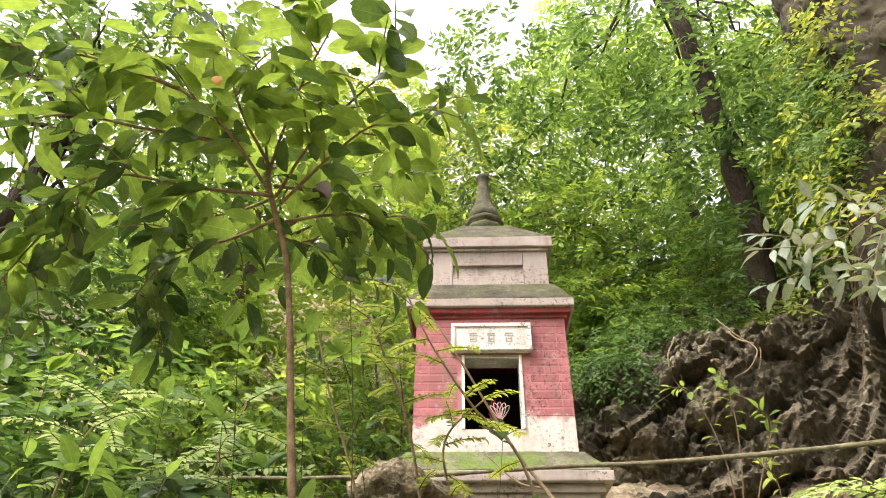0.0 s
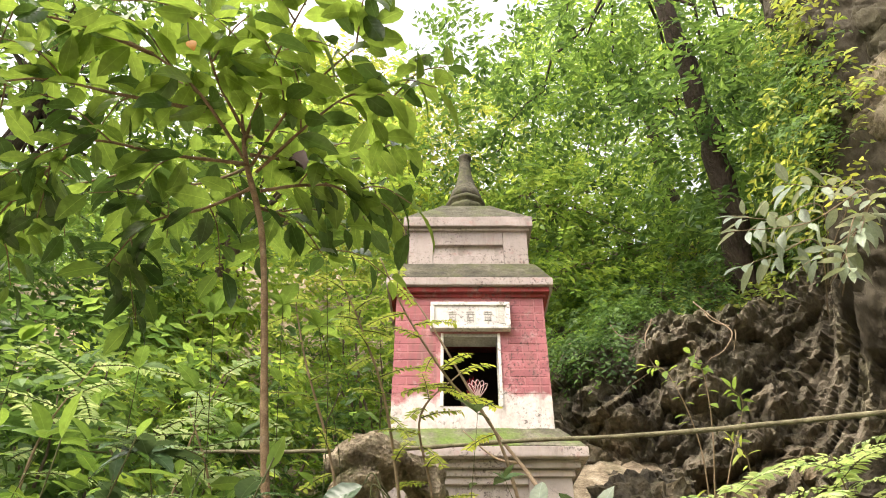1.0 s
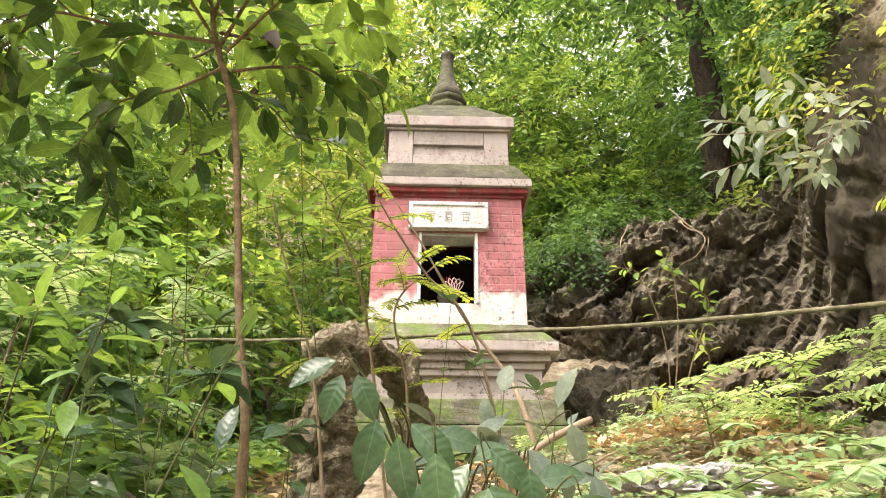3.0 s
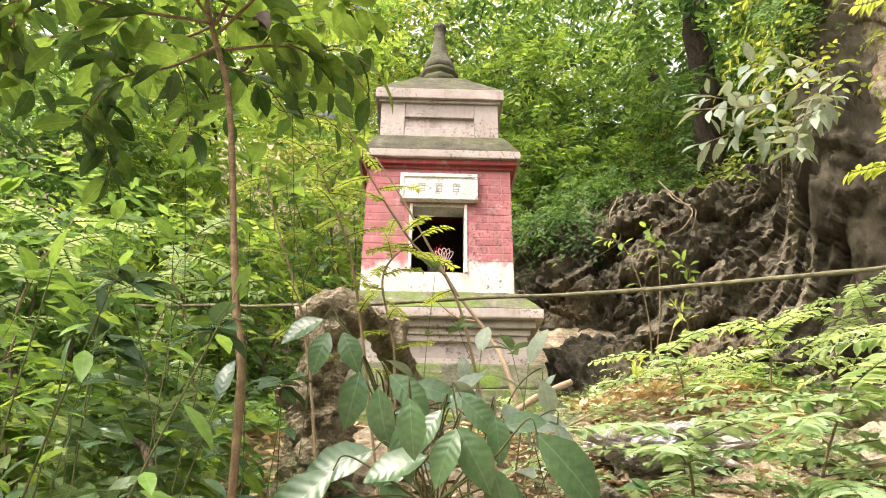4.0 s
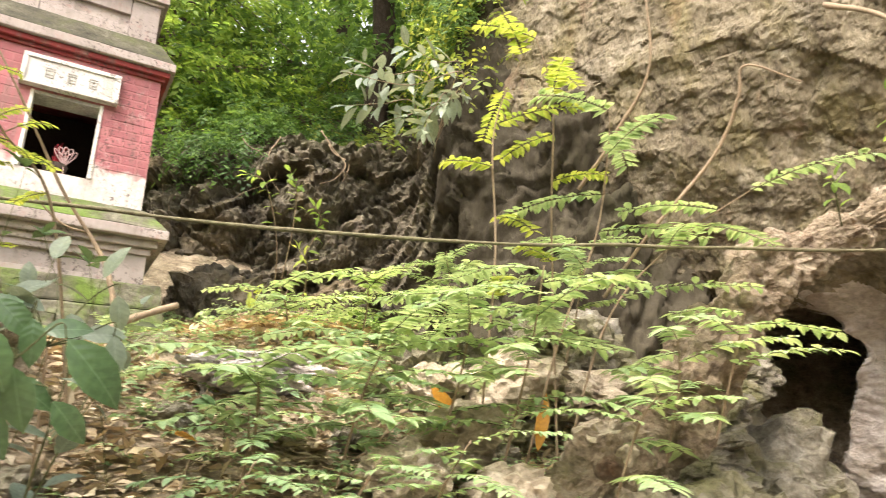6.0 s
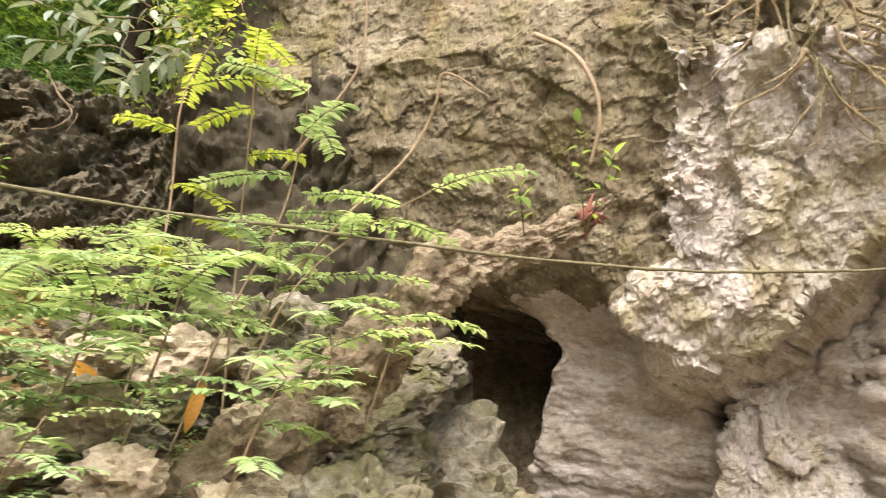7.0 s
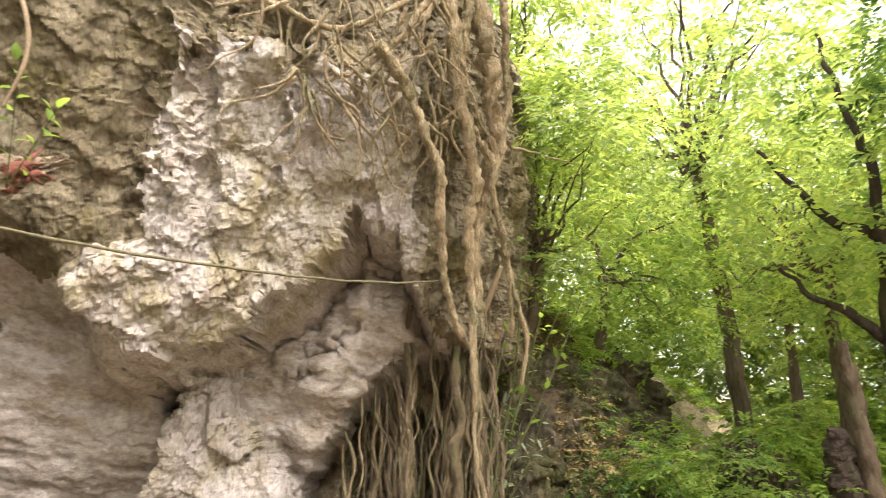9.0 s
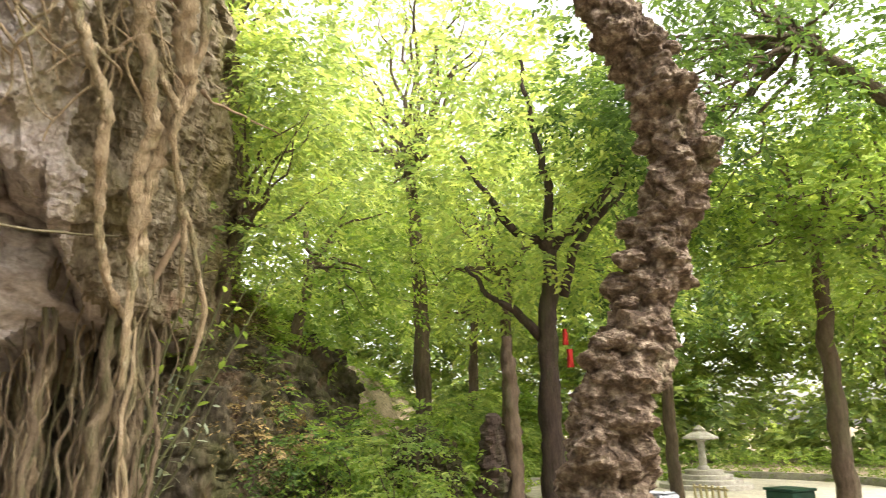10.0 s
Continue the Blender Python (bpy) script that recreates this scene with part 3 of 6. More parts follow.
# the pale overhanging boulder: x over (s = -y, z). A pale craggy mass juts out over a hollowed, smoother wall, a mossy wall is set back beside it
ss, zz = np.arange(-0.8, 8.4, 0.024), np.arange(-2.6, 5.6, 0.024)
S, ZB = np.meshgrid(ss, zz, indexing="ij")
rag = np.array([[0.09 * noise.noise(Vector((u * 2.6, w * 2.6, 3))) + 0.07 * noise.noise(Vector((u * 7, w * 7, 9))) + 0.04 * noise.noise(Vector((u * 17, w * 17, 5))) for w in zz] for u in ss])
rag_low = np.array([[0.10 * noise.noise(Vector((u * 2.6, w * 2.6, 3))) + 0.05 * noise.noise(Vector((u * 6, w * 6, 9))) for w in zz] for u in ss])
pale_mass = 5.24 + 0.637 * S - 0.55 * np.clip(ZB, -1.4, 3.2) + 0.10 * np.clip(ZB - 3.2, 0, 9)
mossy_wall = 6.15 + 0.45 * S - 0.5 * np.clip(ZB, -1.4, 3.4) + 0.12 * np.clip(ZB - 3.4, 0, 9)
hollow = 6.75 + 0.56 * S - 0.5 * np.clip(ZB, -1.6, 3)
# the mossy wall gives way to the pale mass across a ragged upright edge
edge_s = np.interp(ZB, (-1.0, 0.6, 1.2, 1.9, 3.0, 5.0), (2.6, 2.9, 3.75, 3.92, 4.15, 4.3)) + 1.2 * rag
upper = smooth(edge_s + 0.12, edge_s - 0.5, S)
front_x = pale_mass * (1 - upper) + np.maximum(mossy_wall, pale_mass) * upper
front_x += 0.55 * smooth(2.98 + 1.2 * rag, 3.3 + 1.2 * rag, ZB) * smooth(3.9, 4.3, S) * smooth(6.5, 6.1, S)   # shelf on top of it
front_x += 0.7 * bump(S, ZB, 4.75, 3.6, 0.28, 0.28)
front_x += 0.16 * smooth(0.16, 0.02, np.abs(S - 4.06 - 0.05 * ZB + rag)) * smooth(0.9, 1.4, ZB)               # crease at its edge
lip = np.interp(S + 0.6 * rag_low, (0, 2.2, 2.67, 2.86, 3.07, 3.16, 3.6, 3.73, 4.23, 4.36, 4.48, 4.86, 5.25, 5.42, 5.51, 5.6, 5.8, 5.95, 6.05, 6.16, 6.34, 6.6, 7.4), (1.15, 1.05, 0.85, 0.45, 0.1, -0.02, 0.03, 0.15, 0.23, 0.39, 0.62, 0.89, 1.27, 1.6, 1.76, 1.6, 1.54, 1.62, 1.2, 0.8, 0.51, 0.42, 0.5)) + 0.9 * rag_low
soft_lip = np.interp(S, (0, 2.0, 2.4, 3.0, 3.3, 3.65), (0.12, 0.2, 0.6, 0.6, 0.25, 0.09))
over = smooth(lip - soft_lip, lip + soft_lip, ZB)
depth = np.clip(lip - ZB, 0, 9)
hollow += 0.30 * np.exp(-depth / 0.2) * smooth(3.0, 3.3, S)
hollow -= 0.45 * smooth(0.0, 0.9, depth) * smooth(4.3, 5.0, S)                                              # the wall swings forward again below the notch
hollow += 0.16 * smooth(0.10, 0.01, np.abs(ZB - 1.36 + 0.10 * (S - 5.5) + rag)) * smooth(5.2, 5.4, S)             # cracks across it
hollow += 0.14 * smooth(0.12, 0.01, np.abs(ZB - 0.25 - 0.9 * (S - 4.9) + 2 * rag)) * smooth(4.5, 4.7, S) * smooth(5.5, 5.3, S)
flow_w = np.interp(ZB, (-2.4, -1.4, -0.5, 0.1, 0.3), (1.0, 0.78, 0.40, 0.24, 0.1)) + 0.8 * rag
flow = smooth(flow_w + 0.10, flow_w - 0.10, np.abs(S - 3.80)) * smooth(0.35, 0.0, ZB)
hollow -= (0.35 + 0.22 * np.clip(-ZB, 0, 2)) * flow                                                         # pale tongue running down to the ground
hollow += 0.75 * smooth(0.17, 0.06, np.abs(S - 3.24 + 0.15 * ZB + rag)) * smooth(-0.5, -0.25, ZB) * smooth(0.3, 0.1, ZB)
cave_s = np.interp(ZB, (-2.6, -1.0, -0.7, 0.0, 0.55, 1.3), (0.58, 0.83, 0.95, 1.26, 1.48, 1.5)) + 1.2 * rag_low
hollow += 7.5 * (0.25 * smooth(cave_s + 0.4, cave_s - 0.1, S) + 0.75 * smooth(cave_s + 0.05, cave_s - 0.5, S))
cut = ZB - np.interp(S, (4.4, 4.72, 5.15, 5.57, 6.34, 6.7), (-2.6, -1.04, -0.45, 0.05, 0.5, 0.5)) + 1.2 * rag
gone = smooth(0.03, -0.25, cut) * smooth(4.35, 4.6, S)
hollow += 3.2 * gone
XB = hollow * (1 - over) + front_x * over
XB += 2.4 * np.clip(S - 6.62, 0, 9) ** 1.35                                   # the free edge turns away
boulder = np.stack([XB, -S, ZB], -1).reshape(-1, 3)
rugged = np.clip(0.12 + 0.9 * over - 0.55 * upper * over + 0.9 * flow, 0, 1).ravel()
disp = np.empty(len(boulder))
for i, p in enumerate(boulder):
    q = Vector(p)
    w = q + noise.noise_vector(q * 2.1) * 0.12 + noise.noise_vector(q * 9) * 0.02
    drip = Vector((w.x, w.y, w.z * 0.6))
    fine = 0.5 * facets(w, 2.2, 0.7, 0.7) + 0.20 * facets(w, 5.0, 0.7, 0.6) + 0.10 * facets(w, 11.0, 0.7, 0.5) + 0.05 * facets(w, 21.0, 0.8, 0.4) + 0.50 * noise.fractal(drip * 3.0, 0.8, 2.1, 4)
    layers = noise.fractal(Vector((w.x * 1.2, w.y * 1.2, w.z * 4.5 - w.y * 1.3)), 0.8, 2.0, 4) + 0.8 * facets(Vector((w.x, w.y, w.z * 1.8 - w.y * 0.6)), 1.7) + 0.25 * facets(Vector((w.x, w.y, w.z * 2.6 - w.y * 0.9)), 5.0)
    k = rugged[i]
    disp[i] = 0.15 * noise.fractal(q * 0.9, 0.9, 2.1, 3) + 0.13 * k * fine + 0.055 * (1 - k) * layers + 0.012 * (0.4 + k) * noise.fractal(q * 14, 0.6, 2.0, 4)
along_s, along_z = np.gradient(boulder.reshape(*S.shape, 3), axis=0), np.gradient(boulder.reshape(*S.shape, 3), axis=1)
facing = unit(np.cross(along_s, along_z).reshape(-1, 3))
facing *= np.where(facing[:, :1] > 0, -1.0, 1.0)
boulder = boulder + disp[:, None] * unit(0.65 * facing + np.array([-0.3, -0.1, -0.08]))
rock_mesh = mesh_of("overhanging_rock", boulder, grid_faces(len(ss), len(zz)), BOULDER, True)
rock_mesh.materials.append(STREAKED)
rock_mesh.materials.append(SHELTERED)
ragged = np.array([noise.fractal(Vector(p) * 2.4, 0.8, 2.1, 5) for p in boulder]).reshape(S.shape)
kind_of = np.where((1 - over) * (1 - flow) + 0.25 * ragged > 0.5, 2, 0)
# right end browned: its root-brown tone, and its turned-away shade put into colour
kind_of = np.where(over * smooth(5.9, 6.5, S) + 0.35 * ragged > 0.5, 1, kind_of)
# mossy wall and mossy top; the top's tone also carries shade from above
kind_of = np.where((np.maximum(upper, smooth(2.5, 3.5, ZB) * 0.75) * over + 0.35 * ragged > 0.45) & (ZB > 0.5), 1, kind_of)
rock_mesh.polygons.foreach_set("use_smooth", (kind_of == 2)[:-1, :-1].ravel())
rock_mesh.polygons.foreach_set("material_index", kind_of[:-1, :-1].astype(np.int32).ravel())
tagged(new("overhanging_rock", rock_mesh),
       "pale pinkish limestone rock overhanging a dark cave", "rock", kind="structure")


def rock(name, label, at, size, material, turn=0.0, seed=1.0, flat=1.0, cuts=5):
    bm = bmesh.new()
    bmesh.ops.create_icosphere(bm, subdivisions=cuts, radius=1)
    for v in bm.verts:
        q = v.co.copy()
        v.co = v.co * (1 + 0.30 * noise.fractal(q * 1.2 + Vector((seed, 0, 0)), 0.8, 2.2, 6) + 0.27 * facets(q + noise.noise_vector(q * 3) * 0.12 + Vector((seed, 2, 0)), 1.5) + 0.10 * facets(q + Vector((seed, 0, 3)), 4.5) + 0.05 * noise.fractal(q * 7 + Vector((seed, 2, 0)), 0.7, 2.1, 4))
        v.co = Vector((v.co.x * size[0], v.co.y * size[1], v.co.z * size[2]))
    me = bpy.data.meshes.new(name)
    bm.to_mesh(me)
    bm.free()
    me.materials.append(material)
    ob = new(name, me)
    ob.matrix_world = pose(*at, 0, 0, turn)
    return tagged(ob, label, "rock", "rocks on the slope")

# ---- stupa ----
stupa = thing("stupa", "small weathered red and grey brick stupa with a doorway", "stupa")
H = 0.58


def slab(name, half, z0, z1, material, top=1.0, bevel=0.012, worn=0.004, label=""):
    return part(name, box(-half, -half, z0, half, half, z1, bevel, top, worn), material, stupa, label)


slab("ground_step", 1.0, -0.45, 0.1, MOSSY, 0.99, 0.02, 0.01, "mossy ground step")
slab("base_step", 0.80, 0.08, 0.30, MOSSY, 0.98, 0.015, 0.008, "mossy base step")
slab("upper_step", 0.77, 0.304, 0.475, MOSSY, 0.97, 0.015, 0.008, "mossy green upper step")
# lower tier with a sunk panel on each face
LT = 0.645
lower = part("lower_tier", box(-LT + 0.03, -LT + 0.03, 0.47, LT - 0.03, LT - 0.03, 0.70, 0), PLASTER, stupa, "stained pinkish plaster tier")
for k in range(4):
    m = pose(0, 0, 0, 0, 0, 90 * k)
    for x0, z0, x1, z1 in ((-LT, 0.47, -0.36, 0.70), (0.36, 0.47, LT, 0.70), (-0.36, 0.655, 0.36, 0.70), (-0.36, 0.47, 0.36, 0.53)):
        bm = box(x0 + 0.002, -LT, z0, x1 - 0.002, -LT + 0.034, z1, 0.004)
        bm.transform(m)
        part("panel_border", bm, PLASTER, lower)
slab("lower_fillet", 0.665, 0.70, 0.745, PLASTER, 1.0, 0.006, 0.002, "stained plaster fillet")
slab("upper_fillet", 0.70, 0.747, 0.80, PLASTER, 1.0, 0.006, 0.003, "stained plaster fillet")
slab("plinth_slab", 0.755, 0.802, 0.872, PLASTER, 1.0, 0.008, 0.004, "pale slab edge with lichen")
slab("plinth_slope", 0.752, 0.873, 1.045, MOSSY, 0.80, 0.01, 0.006, "mossy green sloping plinth")

# body: four walls round a dark hollow, a doorway in the front
Z0, Z1, DX, DZ0, DZ1, TH = 1.04, 2.10, 0.225, 1.21, 1.785, 0.17
F = -H + 0.006
bm = bmesh.new()
ring = [(-H + 0.006, Z0), (H - 0.006, Z0), (H - 0.006, Z1), (-H + 0.006, Z1)]
hole = [(-DX, DZ0), (DX, DZ0), (DX, DZ1), (-DX, DZ1)]
lay = [[[bm.verts.new((x, y, z)) for x, z in pts] for pts in (ring, hole)] for y in (F, F + TH)]
for k in range(4):
    n = (k + 1) % 4
    (o0, h0), (o1, h1) = lay
    for q in ((o0[k], o0[n], h0[n], h0[k]), (o1[n], o1[k], h1[k], h1[n]), (o0[n], o0[k], o1[k], o1[n]), (h0[k], h0[n], h1[n], h1[k])):
        bm.faces.new(q)
front = part("front_wall", bm, JOINT, stupa, "red limewashed brick wall with a doorway, white plaster showing at its foot")
for x0, y0, x1, y1 in ((-H, F + TH, -H + TH, H), (H - TH, F + TH, H, H), (-H + TH, H - TH, H - TH, H)):
    part("wall", box(x0, y0, Z0, x1, y1, Z1, 0.004), RED_WALL, stupa, "red limewashed brick wall")
part("floor_slab", box(-H + TH, F + TH, Z0, H - TH, H - TH, Z0 + 0.12, 0), STONE, stupa)
# thin near-black panels added over three inner walls to keep the hollow dark
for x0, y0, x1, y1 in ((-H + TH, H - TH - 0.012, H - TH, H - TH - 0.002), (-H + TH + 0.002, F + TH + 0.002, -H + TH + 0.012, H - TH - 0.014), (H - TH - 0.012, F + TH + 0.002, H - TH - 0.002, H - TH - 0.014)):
    part("inner_lining", box(x0, y0, Z0 + 0.121, x1, y1, Z1 - 0.002, 0), LINING_DARK, stupa, "dark panel added to blacken the inside")
# white door trim
part("door_jamb", box(-DX, F - 0.012, DZ0, -DX + 0.022, F + TH, DZ1, 0.004), WHITE_TRIM, stupa, "white painted jamb")
part("door_jamb", box(DX - 0.022, F - 0.012, DZ0, DX, F + TH, DZ1, 0.004), WHITE_TRIM, stupa, "white painted jamb")
part("door_lintel", box(-DX + 0.023, F - 0.004, DZ1 - 0.025, DX - 0.023, F + TH, DZ1, 0.004), STONE, stupa, "grey lintel")
plaque = part("plaque", box(-0.305, -0.628, 1.80, 0.305, -0.578, 2.03, 0.006), WHITE_TRIM, stupa, "white name plaque with a raised border and faded characters")
for x0, z0, x1, z1 in ((-0.305, 2.0, 0.305, 2.03), (-0.305, 1.80, 0.305, 1.822), (-0.305, 1.8225, -0.275, 1.9995), (0.275, 1.8225, 0.305, 1.9995)):
    part("plaque_border", box(x0, -0.640, z0, x1, -0.629, z1, 0.004), WHITE_TRIM, plaque)
for cx in (-0.135, 0.0, 0.135):
    for dx, dz, w, h in ((0, 0.034, 0.060, 0.007), (0, 0.015, 0.068, 0.007), (-0.022, -0.016, 0.007, 0.044), (0.022, -0.016, 0.007, 0.044), (0, -0.014, 0.04, 0.006), (0, -0.036, 0.05, 0.007), (0, 0.024, 0.007, 0.032)):
        part("faded_stroke", box(cx + dx - w / 2, -0.6315, 1.91 + dz - h / 2, cx + dx + w / 2, -0.6285, 1.91 + dz + h / 2, 0), INK, plaque)
part("worn_stain", box(0.215, -0.6310, 1.845, 0.262, -0.6286, 1.985, 0), STONE, plaque)

slab("neck_moulding", 0.595, 2.10, 2.128, RED_TRIM, 1.0, 0.006, 0.002, "dark red moulding")
slab("red_moulding", 0.625, 2.13, 2.172, RED_TRIM, 1.0, 0.006, 0.002, "dark red moulding")
slab("cornice", 0.655, 2.174, 2.245, PLASTER, 1.0, 0.008, 0.004, "grey lichen-covered cornice")
slab("cornice_slope", 0.652, 2.246, 2.452, MOSSY_DARK, 0.82, 0.01, 0.006, "mossy cornice slope")
UT = 0.50
upper = part("upper_tier", box(-UT + 0.03, -UT + 0.03, 2.45, UT - 0.03, UT - 0.03, 2.80, 0), PLASTER, stupa, "grey plaster upper tier with faded red paint")
for k in range(4):
    m = pose(0, 0, 0, 0, 0, 90 * k)
    for x0, z0, x1, z1 in ((-UT, 2.45, -0.295, 2.80), (0.295, 2.45, UT, 2.80), (-0.295, 2.665, 0.295, 2.80), (-0.295, 2.45, 0.295, 2.555)):
        bm = box(x0 + 0.002, -UT, z0, x1 - 0.002, -UT + 0.034, z1, 0.004)
        bm.transform(m)
        part("panel_border", bm, PLASTER, upper)
slab("cap_fillet", 0.52, 2.802, 2.825, PLASTER, 1.0, 0.005, 0.002)
slab("cap", 0.55, 2.828, 2.93, PLASTER, 1.0, 0.008, 0.004, "grey stained cap slab")
slab("cap_slope", 0.548, 2.931, 3.31, MOSSY_DARK, 0.40, 0.012, 0.008, "mossy sloping cap")


def turned(name, profile, material, seg=20, petals=0.0, label=""):
    bm = bmesh.new()
    rings = []
    for r, z in profile:
        rings.append([bm.verts.new((r * (1 + petals * math.cos(8 * a) * (1 if i else 0)) * math.cos(a), r * (1 + petals * math.cos(8 * a)) * math.sin(a), z)) for i, a in enumerate(np.linspace(0, 2 * math.pi, seg, endpoint=False))])
    for a, b in zip(rings, rings[1:]):
        for i in range(seg):
            bm.faces.new((a[i], a[(i + 1) % seg], b[(i + 1) % seg], b[i]))
    bm.faces.new(rings[0][::-1])
    bm.faces.new(rings[-1])
    return part(name, bm, material, stupa, label, True)


turned("lotus_seat", [(0.165, 3.30), (0.185, 3.33), (0.205, 3.37), (0.175, 3.42), (0.15, 3.44), (0.185, 3.455), (0.19, 3.49), (0.16, 3.52)], MOSSY_DARK, 32, 0.03, "weathered lotus seat")
turned("spire", [(0.15, 3.52), (0.16, 3.56), (0.14, 3.63), (0.105, 3.71), (0.082, 3.80), (0.066, 3.90), (0.058, 4.0), (0.056, 4.08), (0.068, 4.09), (0.066, 4.12), (0.03, 4.14)], MOSSY_DARK, 20, 0, "grey stone bell-shaped spire")

# offerings in the doorway
pot = thing("incense_pot", "dark incense pot with red sticks inside the doorway", "incense pot", at=(0, -0.45, DZ0))
bm = bmesh.new()
bmesh.ops.create_cone(bm, segments=18, radius1=0.055, radius2=0.08, depth=0.10, cap_ends=True)
bmesh.ops.translate(bm, verts=bm.verts, vec=(0.0, 0, 0.052))
part("pot", bm, BARK_DARK, pot, smooth=True)
for i in range(26):
    a, tilt_ = rng.uniform(0, 6.28), rng.uniform(0.0, 0.45)
    e = np.array([math.cos(a) * tilt_ * 0.2, math.sin(a) * tilt_ * 0.12, rng.uniform(0.16, 0.27)])
    part_of("incense_stick", mesh_of("incense_stick", *tube([(0.02 * math.cos(a), 0.02 * math.sin(a), 0.09), e * 0.6 + np.array((0, 0, 0.04)), e], [0.0022, 0.002], 5, 4), INCENSE, True), pot)
flower = thing("paper_flower", "faded pink wire flower leaning in the doorway", "paper flower", at=(0.05, -0.50, DZ0 + 0.09))
for i in range(5):
    a = -0.9 + i * 0.45
    part_of("petal_loop", mesh_of("petal_loop", *tube([(0, 0, 0), (math.sin(a) * 0.05 - 0.02, -0.01, 0.05 + 0.05 * math.cos(a)), (math.sin(a) * 0.085, 0, 0.07 + 0.075 * math.cos(a)), (math.sin(a) * 0.05 + 0.02, 0.01, 0.05 + 0.05 * math.cos(a)), (0.004, 0.004, 0)], [0.0035, 0.0035], 14, 5), PETAL, True), flower)
part_of("stem", mesh_of("stem", *tube([(0, 0, -0.09), (0.004, 0, -0.04), (0, 0, 0.005)], [0.003, 0.003], 4, 5), PETAL, True), flower)
charm = thing("yellow_paper", "crumpled yellow paper offering on the sill", "paper", at=(-0.10, -0.50, DZ0))
part("sheet", box(-0.05, -0.03, 0.001, 0.05, 0.03, 0.02, 0.004, 0.8, 0.008), YELLOW, charm)


# ---- liana, log, stump ----
lian = thing("liana", "long greenish-brown liana stretched across the slope", "vine")
LIANA_LINE = [(-2.6, -1.1, 0.72), (-1.35, -1.57, 0.57), (-0.65, -1.84, 0.49), (0.24, -2.18, 0.43), (0.97, -2.46, 0.39), (1.84, -2.79, 0.385), (2.56, -3.07, 0.41), (3.62, -3.58, 0.43), (4.72, -4.11, 0.48), (5.6, -4.54, 0.57), (6.75, -5.2, 0.72), (7.6, -5.75, 0.87), (8.2, -6.2, 1.0), (8.75, -6.62, 1.17)]
part_of("stem", mesh_of("stem", *tube(LIANA_LINE, [0.0095, 0.0095, 0.0095, 0.012, 0.014], 260, 7, 0.35, 9, 0.012), LIANA, True), lian)

log = thing("fallen_log", "weathered knobbly log lying up against the rock", "log")
LOG_LINE = [(2.2, -2.7, -1.15), (2.75, -2.8, -0.75), (3.14, -2.95, -0.39), (3.39, -3.07, -0.05), (3.7, -3.1, 0.29), (4.11, -3.12, 0.57), (4.76, -3.22, 0.84), (5.34, -3.35, 1.15), (5.9, -3.44, 1.5)]
v, f = tube(LOG_LINE, [0.22, 0.21, 0.20, 0.195, 0.19, 0.165, 0.13, 0.11, 0.05], 260, 64, 0.5, 4.2)
centre = np.repeat(spline(LOG_LINE, 260), 64, axis=0)
ridge = np.array([noise.fractal(Vector((2.6 * math.cos(k % 64 * math.tau / 64), 2.6 * math.sin(k % 64 * math.tau / 64), 3.2 * (k // 64) / 64)), 0.8, 2.2, 4) for k in range(len(centre))])
flake = np.array([facets(Vector(p) + noise.noise_vector(Vector(p) * 5) * 0.05, 7.0) for p in v[:len(centre)]])
v[:len(centre)] += unit(v[:len(centre)] - centre) * (0.012 * flake + 0.045 * ridge)[:, None]
part_of("trunk", mesh_of("trunk", v, f, LOG_BARK), log)
for i in range(9):
    c = spline(LOG_LINE, 60)[6 + 4 * i]
    d = unit(np.array([-0.6, -0.7, 0.4]) + rng.normal(0, 0.5, 3))
    bm = bmesh.new()
    bmesh.ops.create_icosphere(bm, subdivisions=3, radius=rng.uniform(0.04, 0.08))
    for w in bm.verts:
        w.co *= 1 + 0.35 * noise.fractal(w.co * 14 + Vector((i, 0, 0)), 1, 2, 3)
    bmesh.ops.translate(bm, verts=bm.verts, vec=Vector(c + d * 0.2))
    part("knob", bm, LOG_BARK, log, smooth=True)
for i in range(9):
    a = np.array([5.25, -3.42, 1.12]) + rng.normal(0, 0.07, 3)
    part_of("splinter", mesh_of("splinter", *tube([a, a + (0.15, 0.0, 0.10) + rng.normal(0, 0.03, 3), a + (0.32, -0.02, 0.22) + rng.normal(0, 0.07, 3)], [0.035, 0.028, 0.006], 10, 7, 0.6, 14, 0.02, i), TORN_WOOD, True), log, "reddish torn wood")
for at, size, tilt, seed in (((4.55, -2.30, -0.05), (0.40, 0.34, 0.14), (10, -34, 25), 2.0), ((4.25, -2.25, -0.30), (0.50, 0.36, 0.17), (6, -30, 15), 3.0), ((3.95, -2.3, -0.58), (0.66, 0.44, 0.22), (8, -24, 20), 4.0), ((3.7, -2.35, -0.92), (0.6, 0.46, 0.20), (4, -12, 10), 6.0)):
    slab_rock = rock("slab_boulder", "flaky lichen-covered grey slab under the log", at, size, SLAB_ROCK, 0, seed)
    slab_rock.matrix_world = pose(*at, *tilt)
rock("smooth_boulder", "smooth grey boulder at the cave's mouth", (4.72, -2.15, -1.22), (0.95, 0.55, 0.72), SLAB_ROCK, -25, 5.0)
rock("boulder", "grey boulder beside the log", (2.6, -1.35, -0.2), (0.55, 0.4, 0.36), SLAB_ROCK, 15, 8.0)
rock("boulder", "rounded grey boulder at the foot of the cliff", (3.7, -1.5, 0.05), (0.6, 0.42, 0.42), SLAB_ROCK, 0, 11.0)
